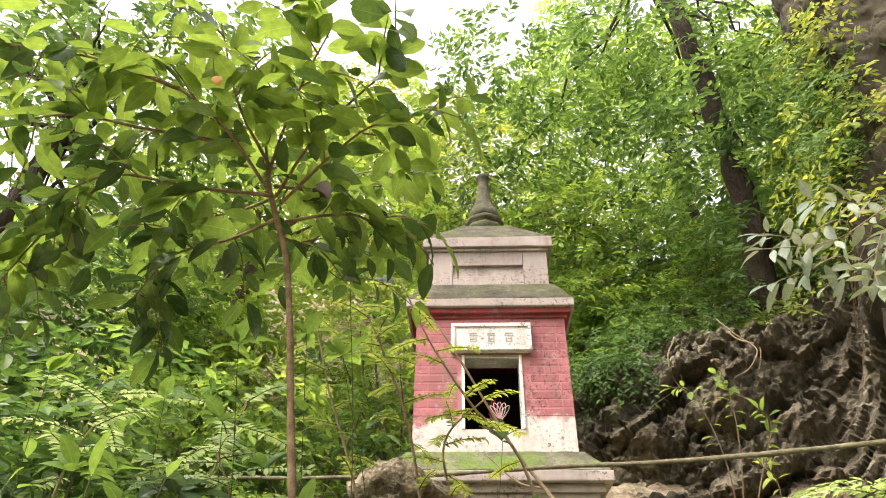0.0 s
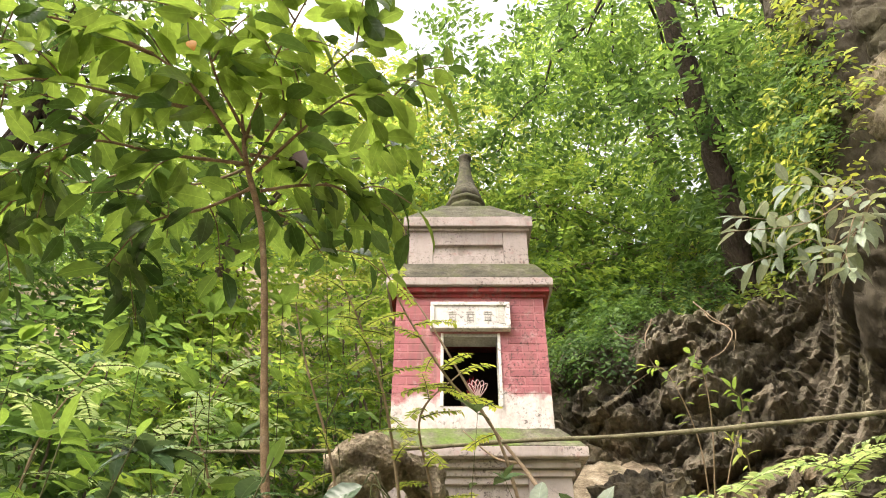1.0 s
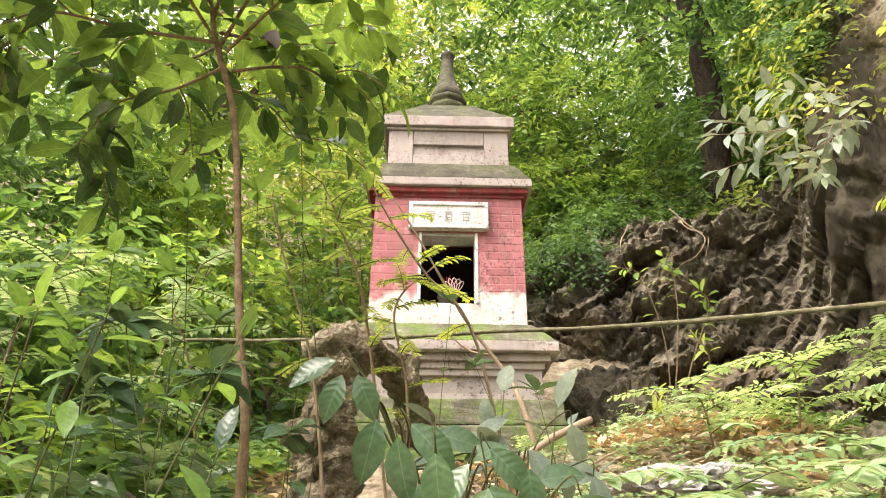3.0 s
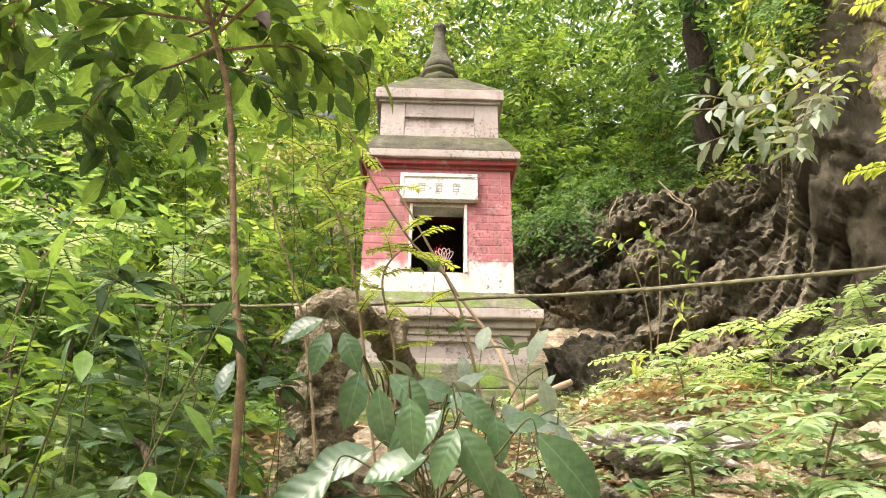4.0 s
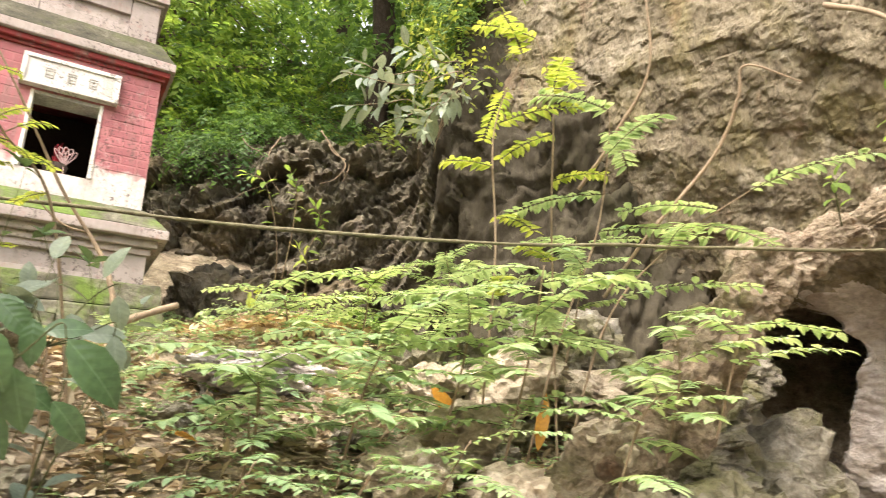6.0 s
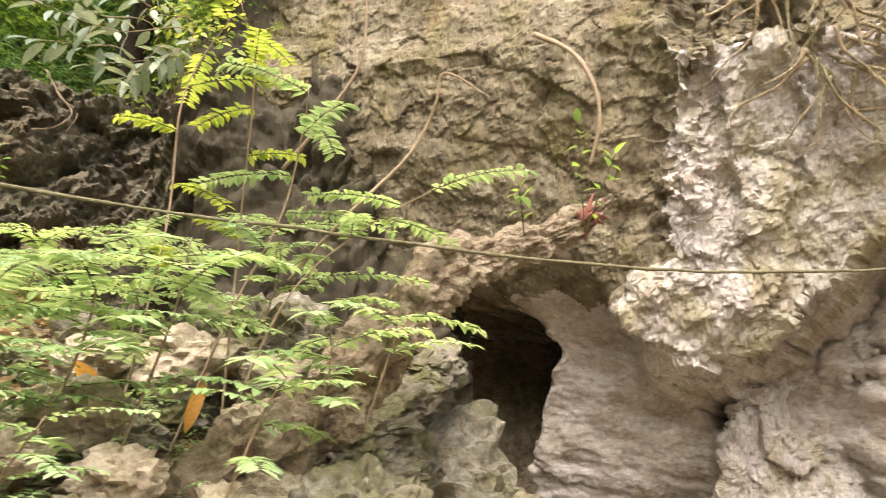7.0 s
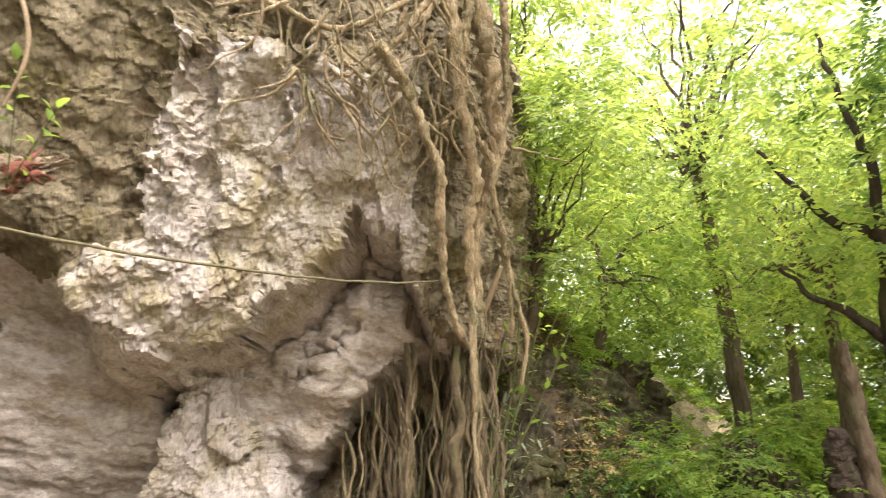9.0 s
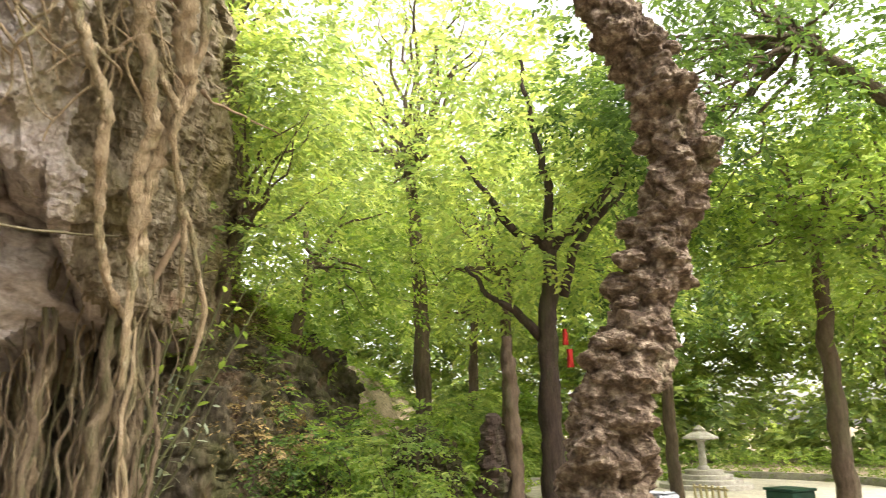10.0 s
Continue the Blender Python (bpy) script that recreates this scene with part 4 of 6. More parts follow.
rock("boulder", "pale flat stone among fallen leaves", (1.15, -1.65, -0.2), (0.40, 0.3, 0.14), BOULDER, 30, 14.0)
for k, (bx, by, bs) in enumerate([(2.35, -2.25, 0.2), (2.75, -1.95, 0.28), (1.9, -1.75, 0.16), (2.15, -2.75, 0.15), (2.5, -2.7, 0.2), (3.1, -1.75, 0.26), (1.5, -2.2, 0.12), (0.7, -2.0, 0.13), (0.1, -2.5, 0.12)]):
    rock("stone", "pale broken stone lying on the leaf litter", (bx, by, float(ground_at(bx, by)) + bs * 0.2), (bs, bs * 0.75, bs * 0.55), SLAB_ROCK, 40 * k, 60.0 + k, cuts=4)
for k, (x, y, z, r) in enumerate([(2.75, -2.0, -0.18, 0.34), (2.25, -1.85, -0.22, 0.24), (2.0, -2.9, -0.82, 0.22), (1.55, -2.75, -0.72, 0.20), (1.95, -2.55, -0.55, 0.26), (2.75, -2.75, -0.62, 0.24), (2.75, -3.0, -0.92, 0.22), (1.75, -3.05, -0.98, 0.18), (2.35, -3.1, -0.98, 0.20), (3.2, -2.2, -0.25, 0.28)]):
    rock("stone", "pale tan broken limestone on the littered slope", (x, y, z), (r, r * 0.8, r * 0.6), PALE_ROCK, 55 * k, 80.0 + k, cuts=4)
rock("boulder", "dark boulder under the cliff", (1.5, 1.0, 0.55), (0.55, 0.5, 0.6), CLIFF, 60, 17.0)
rock("boulder", "grey stone under the ferns", (3.0, -3.3, -1.1), (0.5, 0.35, 0.3), SLAB_ROCK, 40, 20.0)

gnarl = thing("gnarled_root", "gnarled arching tree root with a hollow, beside the stupa", "tree root")
v, f = tube([(-0.54, -2.00, -1.0), (-0.55, -2.03, -0.45), (-0.58, -2.07, -0.12), (-0.54, -2.10, 0.14), (-0.55, -2.06, 0.33), (-0.42, -1.95, 0.41), (-0.28, -1.82, 0.33), (-0.19, -1.68, 0.16), (-0.06, -1.6, -0.08), (0.04, -1.55, -0.45)], [0.16, 0.125, 0.13, 0.10, 0.10, 0.095, 0.09, 0.085, 0.085, 0.09], 190, 30, 0.9, 7)
part_of("trunk", mesh_of("trunk", v, f, STUMP_BARK), gnarl)
part_of("limb", mesh_of("limb", *tube([(-0.50, -2.02, 0.36), (-0.60, -2.10, 0.37), (-0.70, -2.14, 0.34)], [0.09, 0.085, 0.06], 50, 18, 0.9, 7), STUMP_BARK, True), gnarl)
for i in range(12):
    k = int(rng.uniform(25, 70))
    c = spline([(-0.54, -2.00, -1.0), (-0.55, -2.03, -0.45), (-0.58, -2.07, -0.12), (-0.54, -2.10, 0.14), (-0.55, -2.06, 0.33)], 80)[k]
    a = rng.uniform(3.4, 6.0)
    bm = bmesh.new()
    bmesh.ops.create_icosphere(bm, subdivisions=3, radius=rng.uniform(0.03, 0.06))
    for w in bm.verts:
        w.co *= 1 + 0.5 * noise.fractal(w.co * 22 + Vector((i, 4, 0)), 1, 2, 3)
    bmesh.ops.translate(bm, verts=bm.verts, vec=(c[0] + 0.11 * math.cos(a), c[1] + 0.11 * math.sin(a), c[2]))
    part("burl", bm, STUMP_BARK, gnarl, smooth=True)

# ---- slope foliage round the stupa ----
def on_ground(n, x0, x1, y0, y1, lift=0.0):
    x, y = rng.uniform(x0, x1, n), rng.uniform(y0, y1, n)
    return np.stack([x, y, ground_at(x, y) + lift], 1)


def undergrowth(name, label, spots, per, twig, count, leaf, material, aspect=0.42, droop=0.5, opposite=False, spread=0.8, shape="far"):
    """Low plants: at each spot several twigs that rise and bend over."""
    o = np.repeat(spots, per, 0) + rng.normal(0, 0.08, (len(spots) * per, 3)) * (1, 1, 0.5)
    a = rng.uniform(0, 2 * np.pi, len(o))
    w = np.stack([np.cos(a), np.sin(a), rng.uniform(0.3, 1.6, len(o))], 1)
    return tagged(new(name, leaf_mesh(name, [sprays(o, w, twig * rng.uniform(0.5, 1.3, len(o)), count, leaf, aspect, droop, spread, 0.4, opposite)], material, shape)), label, "undergrowth", kind="stuff")


def shrub(label, at, reach, n, leaf_mat, per, twig, count, leaf, seed, group="shrubs on the slope", droop=0.4, aspect=0.45, shape="far"):
    g = np.random.default_rng(seed)
    t = thing("shrub", label, "shrub", group)
    at = np.asarray(at, float)
    clumps = clumps_in(n, at + (0, 0, reach[2]), reach, 0.42 * min(reach), seed)
    stems = []
    for i, c in enumerate(clumps[::2]):
        foot = at + np.array([g.normal(0, 0.12), g.normal(0, 0.12), -0.15])
        stems.append(tube([foot, (foot + np.asarray(c[:3])) / 2 + g.normal(0, 0.15, 3), c[:3]], [0.022, 0.014, 0.004], 12, 5, wander=0.08, seed=i))
    for v, f in stems:
        part_of("stem", mesh_of("stem", v, f, BARK, True), t)
    part_of("crown", leaf_mesh("crown", crown_sets(clumps, per, twig, count, leaf, aspect, droop), leaf_mat, shape), t)
    return t


# left of and behind the stupa
SHRUBS = [
    ("tangled mid-green shrub beside the stupa", (-1.5, 0.6), (0.9, 0.7, 0.9), LEAF_MID),
    ("light green shrub on the bank", (-2.6, 0.2), (1.0, 0.8, 1.0), LEAF_LIGHT),
    ("dark green shrub on the bank", (-3.6, -0.7), (1.0, 0.9, 1.0), LEAF_DARK),
    ("mid-green shrub on the bank", (-2.2, -1.3), (0.7, 0.6, 0.7), LEAF_MID),
    ("dark green low shrub on the bank", (-3.0, -2.2), (0.8, 0.7, 0.7), LEAF_DARK),
    ("bright green shrub behind the stupa", (-1.0, 2.2), (1.2, 0.8, 1.3), LEAF_LIGHT),
    ("light green shrub higher on the bank", (-2.8, 2.2), (1.4, 1.0, 1.4), LEAF_LIGHT),
    ("mid-green shrub higher on the bank", (-4.6, 1.4), (1.4, 1.1, 1.5), LEAF_MID),
    ("mid-green shrub under the trees", (-5.6, -0.6), (1.3, 1.1, 1.4), LEAF_MID),
    ("light green shrub over the cliff", (0.6, 3.6), (1.3, 0.8, 1.2), LEAF_LIGHT),
    ("mid-green shrub over the cliff", (2.4, 3.8), (1.4, 0.9, 1.2), LEAF_MID),
]
for i, (label, (x, y), reach, m) in enumerate(SHRUBS):
    shrub(label, (x, y, float(ground_at(x, y))), reach, 18, m, 190, 0.34, 9, 0.115, 40 + i)
undergrowth("slope_undergrowth", "dense small-leaved undergrowth covering the slope", np.concatenate([on_ground(330, -6, -0.9, -2.6, 1.5), on_ground(260, -5, 0.3, 1.0, 5.0)]), 6, 0.44, 8, 0.10, LEAF_MID)
undergrowth("bright_undergrowth", "light green small-leaved growth on the slope", np.concatenate([on_ground(170, -5, -0.8, -1.5, 3.5), on_ground(90, -2, 0.6, 1.4, 5, 0.3)]), 6, 0.45, 9, 0.09, LEAF_LIGHT)
undergrowth("ground_ferns", "pale green ferny seedlings on the leaf litter", np.concatenate([on_ground(210, 0.4, 3.4, -2.9, 0.3), on_ground(60, -3.0, -0.9, -2.8, -1.0)]), 4, 0.36, 16, 0.05, LEAF_PINNATE, 0.42, 0.45, True, 1.0)
undergrowth("low_creepers", "dark green low creepers at the foot of the slope", np.concatenate([on_ground(200, -3.6, -0.4, -3.6, -1.9), on_ground(30, 2.0, 3.4, -0.9, 0.2)]), 5, 0.3, 7, 0.08, LEAF_MID)

# leaf litter
lit = on_ground(13000, 0.2, 3.6, -3.3, 0.6, 0.03)
lit2 = on_ground(5000, -3.0, 0.5, -3.2, -0.9, 0.03)
lp = np.concatenate([lit, lit2])
la = rng.normal(0, 1, lp.shape) * (1, 1, 0.25)
ln = rng.normal(0, 0.35, lp.shape) + (0, 0, 1)
ls = rng.uniform(0.025, 0.11, len(lp))
tagged(new("leaf_litter", leaf_mesh("leaf_litter", [(lp, la, ln, ls, ls * 0.5)], LEAF_DEAD)), "brown fallen leaves and debris on the slope", "leaf litter", kind="stuff")

# dry sticks on the litter
for i in range(26):
    sx, sy = rng.uniform(0.3, 3.4), rng.uniform(-3.0, -0.4)
    a, half = rng.uniform(0, 3.14), rng.uniform(0.15, 0.45)
    ends = [(sx + k * half * math.cos(a), sy + k * half * math.sin(a)) for k in (-1, 0, 1)]
    st = thing("fallen_stick", "dry broken stick lying on the leaf litter", "stick", "sticks on the litter")
    part_of("stem", mesh_of("stem", *tube([(p, q, float(ground_at(p, q)) + 0.05 + rng.uniform(0, 0.06)) for p, q in ends], [0.009, 0.008, 0.004], 16, 6, 0.3, 12, 0.05, i), TWIG, True), st)

# vines that hang over the cliff behind the stupa
hang = []
for i in range(420):
    u = rng.uniform(0.22, 0.66)
    k = int(u * (len(plan) - 1))
    z0 = rng.uniform(3.1, 5.6) if u < 0.34 else rng.uniform(3.75, 5.8) if u < 0.5 else rng.uniform(4.4, 6.5)
    j = int(np.clip((z0 - hz[0]) / (hz[-1] - hz[0]) * (len(hz) - 1), 0, len(hz) - 1))
    hang.append(np.concatenate([cliff[k, j] + out[k] * rng.uniform(0.0, 0.35), out[k] + rng.normal(0, 0.5, 3)]))
hang = np.array(hang)
tagged(new("hanging_vines", leaf_mesh("hanging_vines", [sprays(np.repeat(hang[:, :3], 6, 0) + rng.normal(0, 0.14, (len(hang) * 6, 3)), np.repeat(hang[:, 3:], 6, 0) + rng.normal(0, 0.5, (len(hang) * 6, 3)), 0.42 * rng.uniform(0.6, 1.3, len(hang) * 6), 12, 0.08, 0.42, 0.9)], LEAF_MID)),
       "mid-green creepers hanging over the cliff", "creeper", kind="stuff")
yl = []
for i in range(120):
    k, j = int(rng.uniform(0.46, 0.68) * (len(plan) - 1)), int(rng.uniform(0.5, 0.88) * (len(hz) - 1))
    yl.append(np.concatenate([cliff[k, j] + out[k] * rng.uniform(0.05, 0.5), out[k] * 0.7 + rng.normal(0, 0.6, 3)]))
yl = np.array(yl)
tagged(new("yellow_creeper", leaf_mesh("yellow_creeper", [sprays(np.repeat(yl[:, :3], 4, 0) + rng.normal(0, 0.15, (len(yl) * 4, 3)), np.repeat(yl[:, 3:], 4, 0) + rng.normal(0, 0.4, (len(yl) * 4, 3)), 0.5, 8, 0.11, 0.45, 0.6)], LEAF_YELLOW, "mid")),
       "yellow-green creeper on the upright cliff", "creeper", kind="stuff")


for i in range(5):
    k = int(rng.uniform(0.24, 0.5) * (len(plan) - 1))
    top = cliff[k, int(0.46 * len(hz))] + out[k] * rng.uniform(0.3, 0.6)
    tw = thing("hanging_twig", "thin pale bare twig hanging on the cliff", "twig", "twigs on the cliff")
    part_of("stem", mesh_of("stem", *tube([top, top + np.array([rng.normal(0, 0.25), -0.1, -0.5]), top + np.array([rng.normal(0, 0.4), -0.15, rng.uniform(-1.4, -0.8)])], [0.009, 0.007, 0.003], 30, 6, 0.3, 9, 0.12, i), TWIG, True), tw)


# ---- plants with leaves that can be told apart ----
def leafy_plant(name, label, stems, leaf_mat, leaf, count, bark=TWIG_GREEN, radius=0.008, aspect=0.45, droop=0.25, spread=0.75, tilt=0.35, first=0.25, group="", hang_down=0.35, category="plant", shape="near"):
    """Stems, each with its leaves set alternately along it. stems: lists of points."""
    t = thing(name, label, category, group)
    for s in stems:
        st = part_of("stem", mesh_of("stem", *tube(s, [radius, radius * 0.7, radius * 0.35], 24, 6, 0.15, 30), bark, True), t)
        c = spline(s, 40)
        tt = np.linspace(first, 0.99, count)
        k = (tt * 39).astype(int)
        p, tg = c[k], unit(np.gradient(c, axis=0))[k]
        side = unit(np.cross(tg, (0.31, 0.22, 0.9)))
        other = np.cross(side, tg)
        a = (np.arange(count) * 2.4 + rng.uniform(0, 6.28) + rng.normal(0, 0.4, count))[:, None]
        radial = side * np.cos(a) + other * np.sin(a)
        along = tg * 0.45 + radial * spread + rng.normal(0, 0.2, (count, 3))
        along[-1] = tg[-1]
        along[:, 2] -= hang_down * rng.uniform(-0.3, 2.0, count)
        nor = rng.normal(0, tilt, (count, 3)) + (0, -0.25, 1.0) + tg * 0.3
        p = p + unit(along) * leaf * 0.12
        size = leaf * rng.uniform(0.6, 1.25, count)
        for q in range(count):
            part_of("leaf", leaf_mesh("leaf", [(p[q:q + 1], along[q:q + 1], nor[q:q + 1], size[q:q + 1], size[q:q + 1] * aspect)], leaf_mat, shape, True), st)
    return t


def pinnate_plant(label, stems, frond=0.3, fronds=7, leaf=0.05, pairs=12, mat=LEAF_PINNATE, group="pinnate plants", droop=0.25):
    """A thin stem with feathery compound leaves."""
    t = thing("pinnate_plant", label, "plant", group)
    for s in stems:
        part_of("stem", mesh_of("stem", *tube(s, [0.008, 0.006, 0.003], 26, 6, 0.2, 30), TWIG, True), t)
        c = spline(s, 40)
        tt = np.linspace(0.3, 0.98, fronds)
        p = c[(tt * 39).astype(int)]
        tg = unit(np.gradient(c, axis=0))[(tt * 39).astype(int)]
        a = rng.uniform(0, 6.28) + np.arange(fronds) * 2.4
        w = np.stack([np.cos(a), np.sin(a), rng.uniform(-0.1, 0.25, fronds)], 1) + tg * 0.22
        fl = frond * rng.uniform(0.7, 1.2, fronds)
        for q, d, l in zip(p, unit(w), fl):
            fr = part_of("frond", leaf_mesh("frond", [sprays(q[None], d[None], np.array([l]), int(pairs * 1.5) * 2, leaf * 0.92, 0.44, droop, 1.15, 0.12, True)], mat, "mid"), t)
            part_of("rib", mesh_of("rib", *tube([q, q + d * l * 0.5 - (0, 0, droop * l * 0.25), q + d * l - (0, 0, droop * l)], [0.0025, 0.0012], 6, 4), TWIG_GREEN, True), fr)
    return t


# the sapling in front of the stupa
sap = thing("sapling", "thin-stemmed broad-leaved sapling with drooping leaves", "tree")
part_of("trunk", mesh_of("trunk", *tube([(-0.50, -3.52, -1.45), (-0.52, -3.55, -0.40), (-0.56, -3.56, -0.10), (-0.63, -3.56, 0.27), (-0.68, -3.56, 0.56), (-0.75, -3.60, 0.78), (-0.77, -3.66, 0.92)], [0.0115, 0.0102, 0.0095, 0.009, 0.0085, 0.007, 0.0045], 60, 10, 0.25, 16, 0.01), BARK_SAPLING, True), sap)
SAP_BRANCHES = [
    [(-0.74, -3.60, 0.76), (-0.86, -3.76, 0.89), (-1.01, -3.80, 1.01), (-1.20, -3.85, 1.08)],
    [(-0.74, -3.60, 0.76), (-0.97, -3.62, 0.78), (-1.21, -3.66, 0.80), (-1.45, -3.60, 0.72)],
    [(-0.73, -3.60, 0.76), (-0.62, -3.70, 0.88), (-0.48, -3.76, 1.02), (-0.36, -3.80, 1.12)],
    [(-0.72, -3.60, 0.74), (-0.58, -3.66, 0.86), (-0.44, -3.70, 0.95), (-0.30, -3.66, 0.97)],
    [(-0.76, -3.64, 0.85), (-0.84, -3.76, 0.98), (-0.88, -3.90, 1.16)],
    [(-0.73, -3.56, 0.72), (-0.90, -3.46, 0.72), (-1.08, -3.42, 0.68), (-1.20, -3.36, 0.56)],
    [(-0.71, -3.56, 0.70), (-0.60, -3.52, 0.76), (-0.50, -3.50, 0.77), (-0.42, -3.44, 0.74)],
    [(-0.76, -3.62, 0.84), (-0.66, -3.78, 1.00), (-0.56, -3.88, 1.16)],
    [(-0.86, -3.70, 0.88), (-1.10, -3.72, 0.92), (-1.34, -3.76, 0.95), (-1.56, -3.76, 0.90)],
    [(-1.01, -3.80, 1.01), (-1.25, -3.86, 1.08), (-1.50, -3.90, 1.10)],
    [(-0.72, -3.54, 0.66), (-0.70, -3.40, 0.74), (-0.66, -3.26, 0.80), (-0.60, -3.10, 0.78)],
    [(-0.74, -3.58, 0.78), (-0.92, -3.40, 0.88), (-1.10, -3.26, 0.96), (-1.30, -3.16, 0.98)],
    [(-0.74, -3.60, 0.80), (-0.62, -3.44, 0.92), (-0.52, -3.32, 1.04), (-0.44, -3.22, 1.14)],
    [(-0.76, -3.62, 0.86), (-0.80, -3.46, 1.02), (-0.86, -3.34, 1.18)],
    [(-1.20, -3.66, 0.80), (-1.45, -3.50, 0.74), (-1.62, -3.40, 0.60)],
    [(-0.97, -3.62, 0.78), (-1.2, -3.45, 0.86), (-1.5, -3.3, 0.92), (-1.8, -3.2, 0.92)],
]


def twig_leaves(branch, count, leaf, aspect=0.46, hang_down=0.45, first=0.15, two=True):
    c = spline(branch, 60)
    tt = np.linspace(first, 1.0, count)
    k = (tt * 59).astype(int)
    p, tg = c[k], unit(np.gradient(c, axis=0))[k]
    side = unit(np.cross(tg, (0.05, 0.02, 1.0)))
    sets = []
    for sg in ((1, -1) if two else (1,)):
        along = tg * 0.55 + side * sg * 0.85 + rng.normal(0, 0.3, (count, 3))
        along[:, 2] -= hang_down * rng.uniform(0.2, 1.8, count)
        nor = np.cross(side, tg) + rng.normal(0, 0.5, (count, 3))
        nor[:, 2] = np.abs(nor[:, 2]) + 0.25
        size = leaf * rng.uniform(0.65, 1.2, count)
        sets.append((p + side * sg * 0.01, along, nor, size, size * aspect))
    return sets


for i, b in enumerate(SAP_BRANCHES):
    br = part_of("branch", mesh_of("branch", *tube(b, [0.006, 0.004, 0.002], 26, 6, 0.2, 30, 0.01, i), BARK_SAPLING, True), sap)
    c = spline(b, 30)
    g = unit(np.gradient(c, axis=0))
    sets = twig_leaves(b, 8, 0.12)
    for k in (9, 16, 23, 27):
        s = unit(np.cross(g[k], (0, 0, 1))) * (1 if k % 2 else -1)
        e = c[k] + (s * 0.8 + g[k] * 0.6 + rng.normal(0, 0.15, 3)) * 0.22
        tw = [c[k], (c[k] + e) / 2 + (0, 0, 0.02), e - (0, 0, 0.05)]
        part_of("twig", mesh_of("twig", *tube(tw, [0.003, 0.0015], 10, 5), BARK_SAPLING, True), br)
        sets += twig_leaves(tw, 4, 0.115)
    for k, one in enumerate(sets):
        for q in range(len(one[0])):
            # more of the lower leaves take the darker copy: crown shade put into colour
            shaded_leaf = (q * 7 + k * 3 + i) % 10 < (5 if one[0][q, 2] < 0.88 else 2)
            part_of("leaf", leaf_mesh("leaf", [tuple(a[q:q + 1] for a in one)], LEAF_SHADED if shaded_leaf else LEAF_SAPLING, "near", True), br)


def single_leaf(label, at, along, normal, size, material, aspect=0.5, hung=0.0):
    t = thing("leaf", label, "leaf")
    at, along = np.asarray(at, float), unit(np.asarray(along, float))
    part_of("blade", leaf_mesh("blade", [(at[None], along[None], np.asarray([normal], float), np.array([size]), np.array([size * aspect]))], material, "near", True), t)
    part_of("stalk", mesh_of("stalk", *tube([at - along * 0.05 + (0, 0, 0.03), at - along * 0.02 + (0, 0, 0.005), at], [0.002, 0.0015], 5, 5), TWIG_GREEN, True), t)
    return t


single_leaf("withered dark brown leaf hanging from the sapling", (-0.60, -3.56, 0.86), (-0.15, 0.0, -1), (0.1, -1, 0.1), 0.12, LEAF_BROWN)
single_leaf("small yellow leaf among the sapling's twigs", (-0.84, -3.92, 0.91), (0.3, 0.0, -0.6), (0, -1, 0.2), 0.04, LEAF_ORANGE, 0.7)
single_leaf("pale dry leaf caught in the twigs", (-0.58, -3.27, 0.69), (0.4, 0.2, 0.1), (-0.1, -0.9, 0.4), 0.06, LEAF_PALE, 0.8)
single_leaf("orange withered leaf on a low plant", (2.05, -2.12, -0.25), (0.6, -0.1, -0.7), (-0.4, -0.8, 0.4), 0.30, LEAF_ORANGE, 0.32)
single_leaf("yellow withered leaf beside the log", (2.5, -2.5, -0.62), (0.25, 0.0, 0.9), (-0.5, -0.8, 0.1), 0.34, LEAF_ORANGE, 0.22)
single_leaf("orange fallen leaf on the litter", (0.62, -2.4, -0.55), (0.9, 0.1, -0.25), (-0.1, -0.7, 0.8), 0.13, LEAF_ORANGE, 0.3)


def whorl(at, n=6, leaf=0.1, foot=None, mat=LEAF_BRIGHT, label="young plant with a whorl of bright green leaves", rise=(-0.1, 0.9)):
    """A thin stem that ends in a rosette."""
    t = thing("seedling", label, "plant", "seedlings on the slope")
    at = np.asarray(at, float)
    foot = at + np.array([rng.normal(0, 0.15), rng.uniform(0.0, 0.3), 0]) if foot is None else np.asarray(foot, float)
    foot[2] = float(ground_at(foot[0], foot[1])) - 0.05
    part_of("stem", mesh_of("stem", *tube([foot, foot * 0.45 + at * 0.55 + rng.normal(0, 0.05, 3), at], [0.0022, 0.0016, 0.0012], 20, 6), TWIG_GREEN, True), t)
    for k in range(n // 2):
        u = 0.62 + 0.33 * k / max(1, n // 2)
        q = foot * (1 - u) + at * u
        d = np.array([math.cos(k * 2.4 + at[0] * 9), math.sin(k * 2.4 + at[0] * 9), rng.uniform(-0.5, 0.3)])
        s = leaf * rng.uniform(0.6, 1.0)
        part_of("leaf", leaf_mesh("leaf", [(q[None], d[None], np.array([[-d[0] * 0.3, -d[1] * 0.3 - 0.25, 1.0]]), np.array([s]), np.array([s * 0.46]))], mat, "near", True), t)
    for k in range(n):
        a = k * 2.4 + rng.uniform(-0.7, 0.7)
        d = np.array([math.cos(a), math.sin(a), rng.uniform(*rise)])
        s = leaf * rng.uniform(0.75, 1.2)
        part_of("leaf", leaf_mesh("leaf", [(at[None] - (0, 0, 0.008 * (k // 3)), d[None], np.array([[-d[0] * 0.4 + rng.normal(0, 0.3), -d[1] * 0.4 - 0.35 + rng.normal(0, 0.3), 0.9]]), np.array([s]), np.array([s * 0.46]))], mat, "near", True), t)


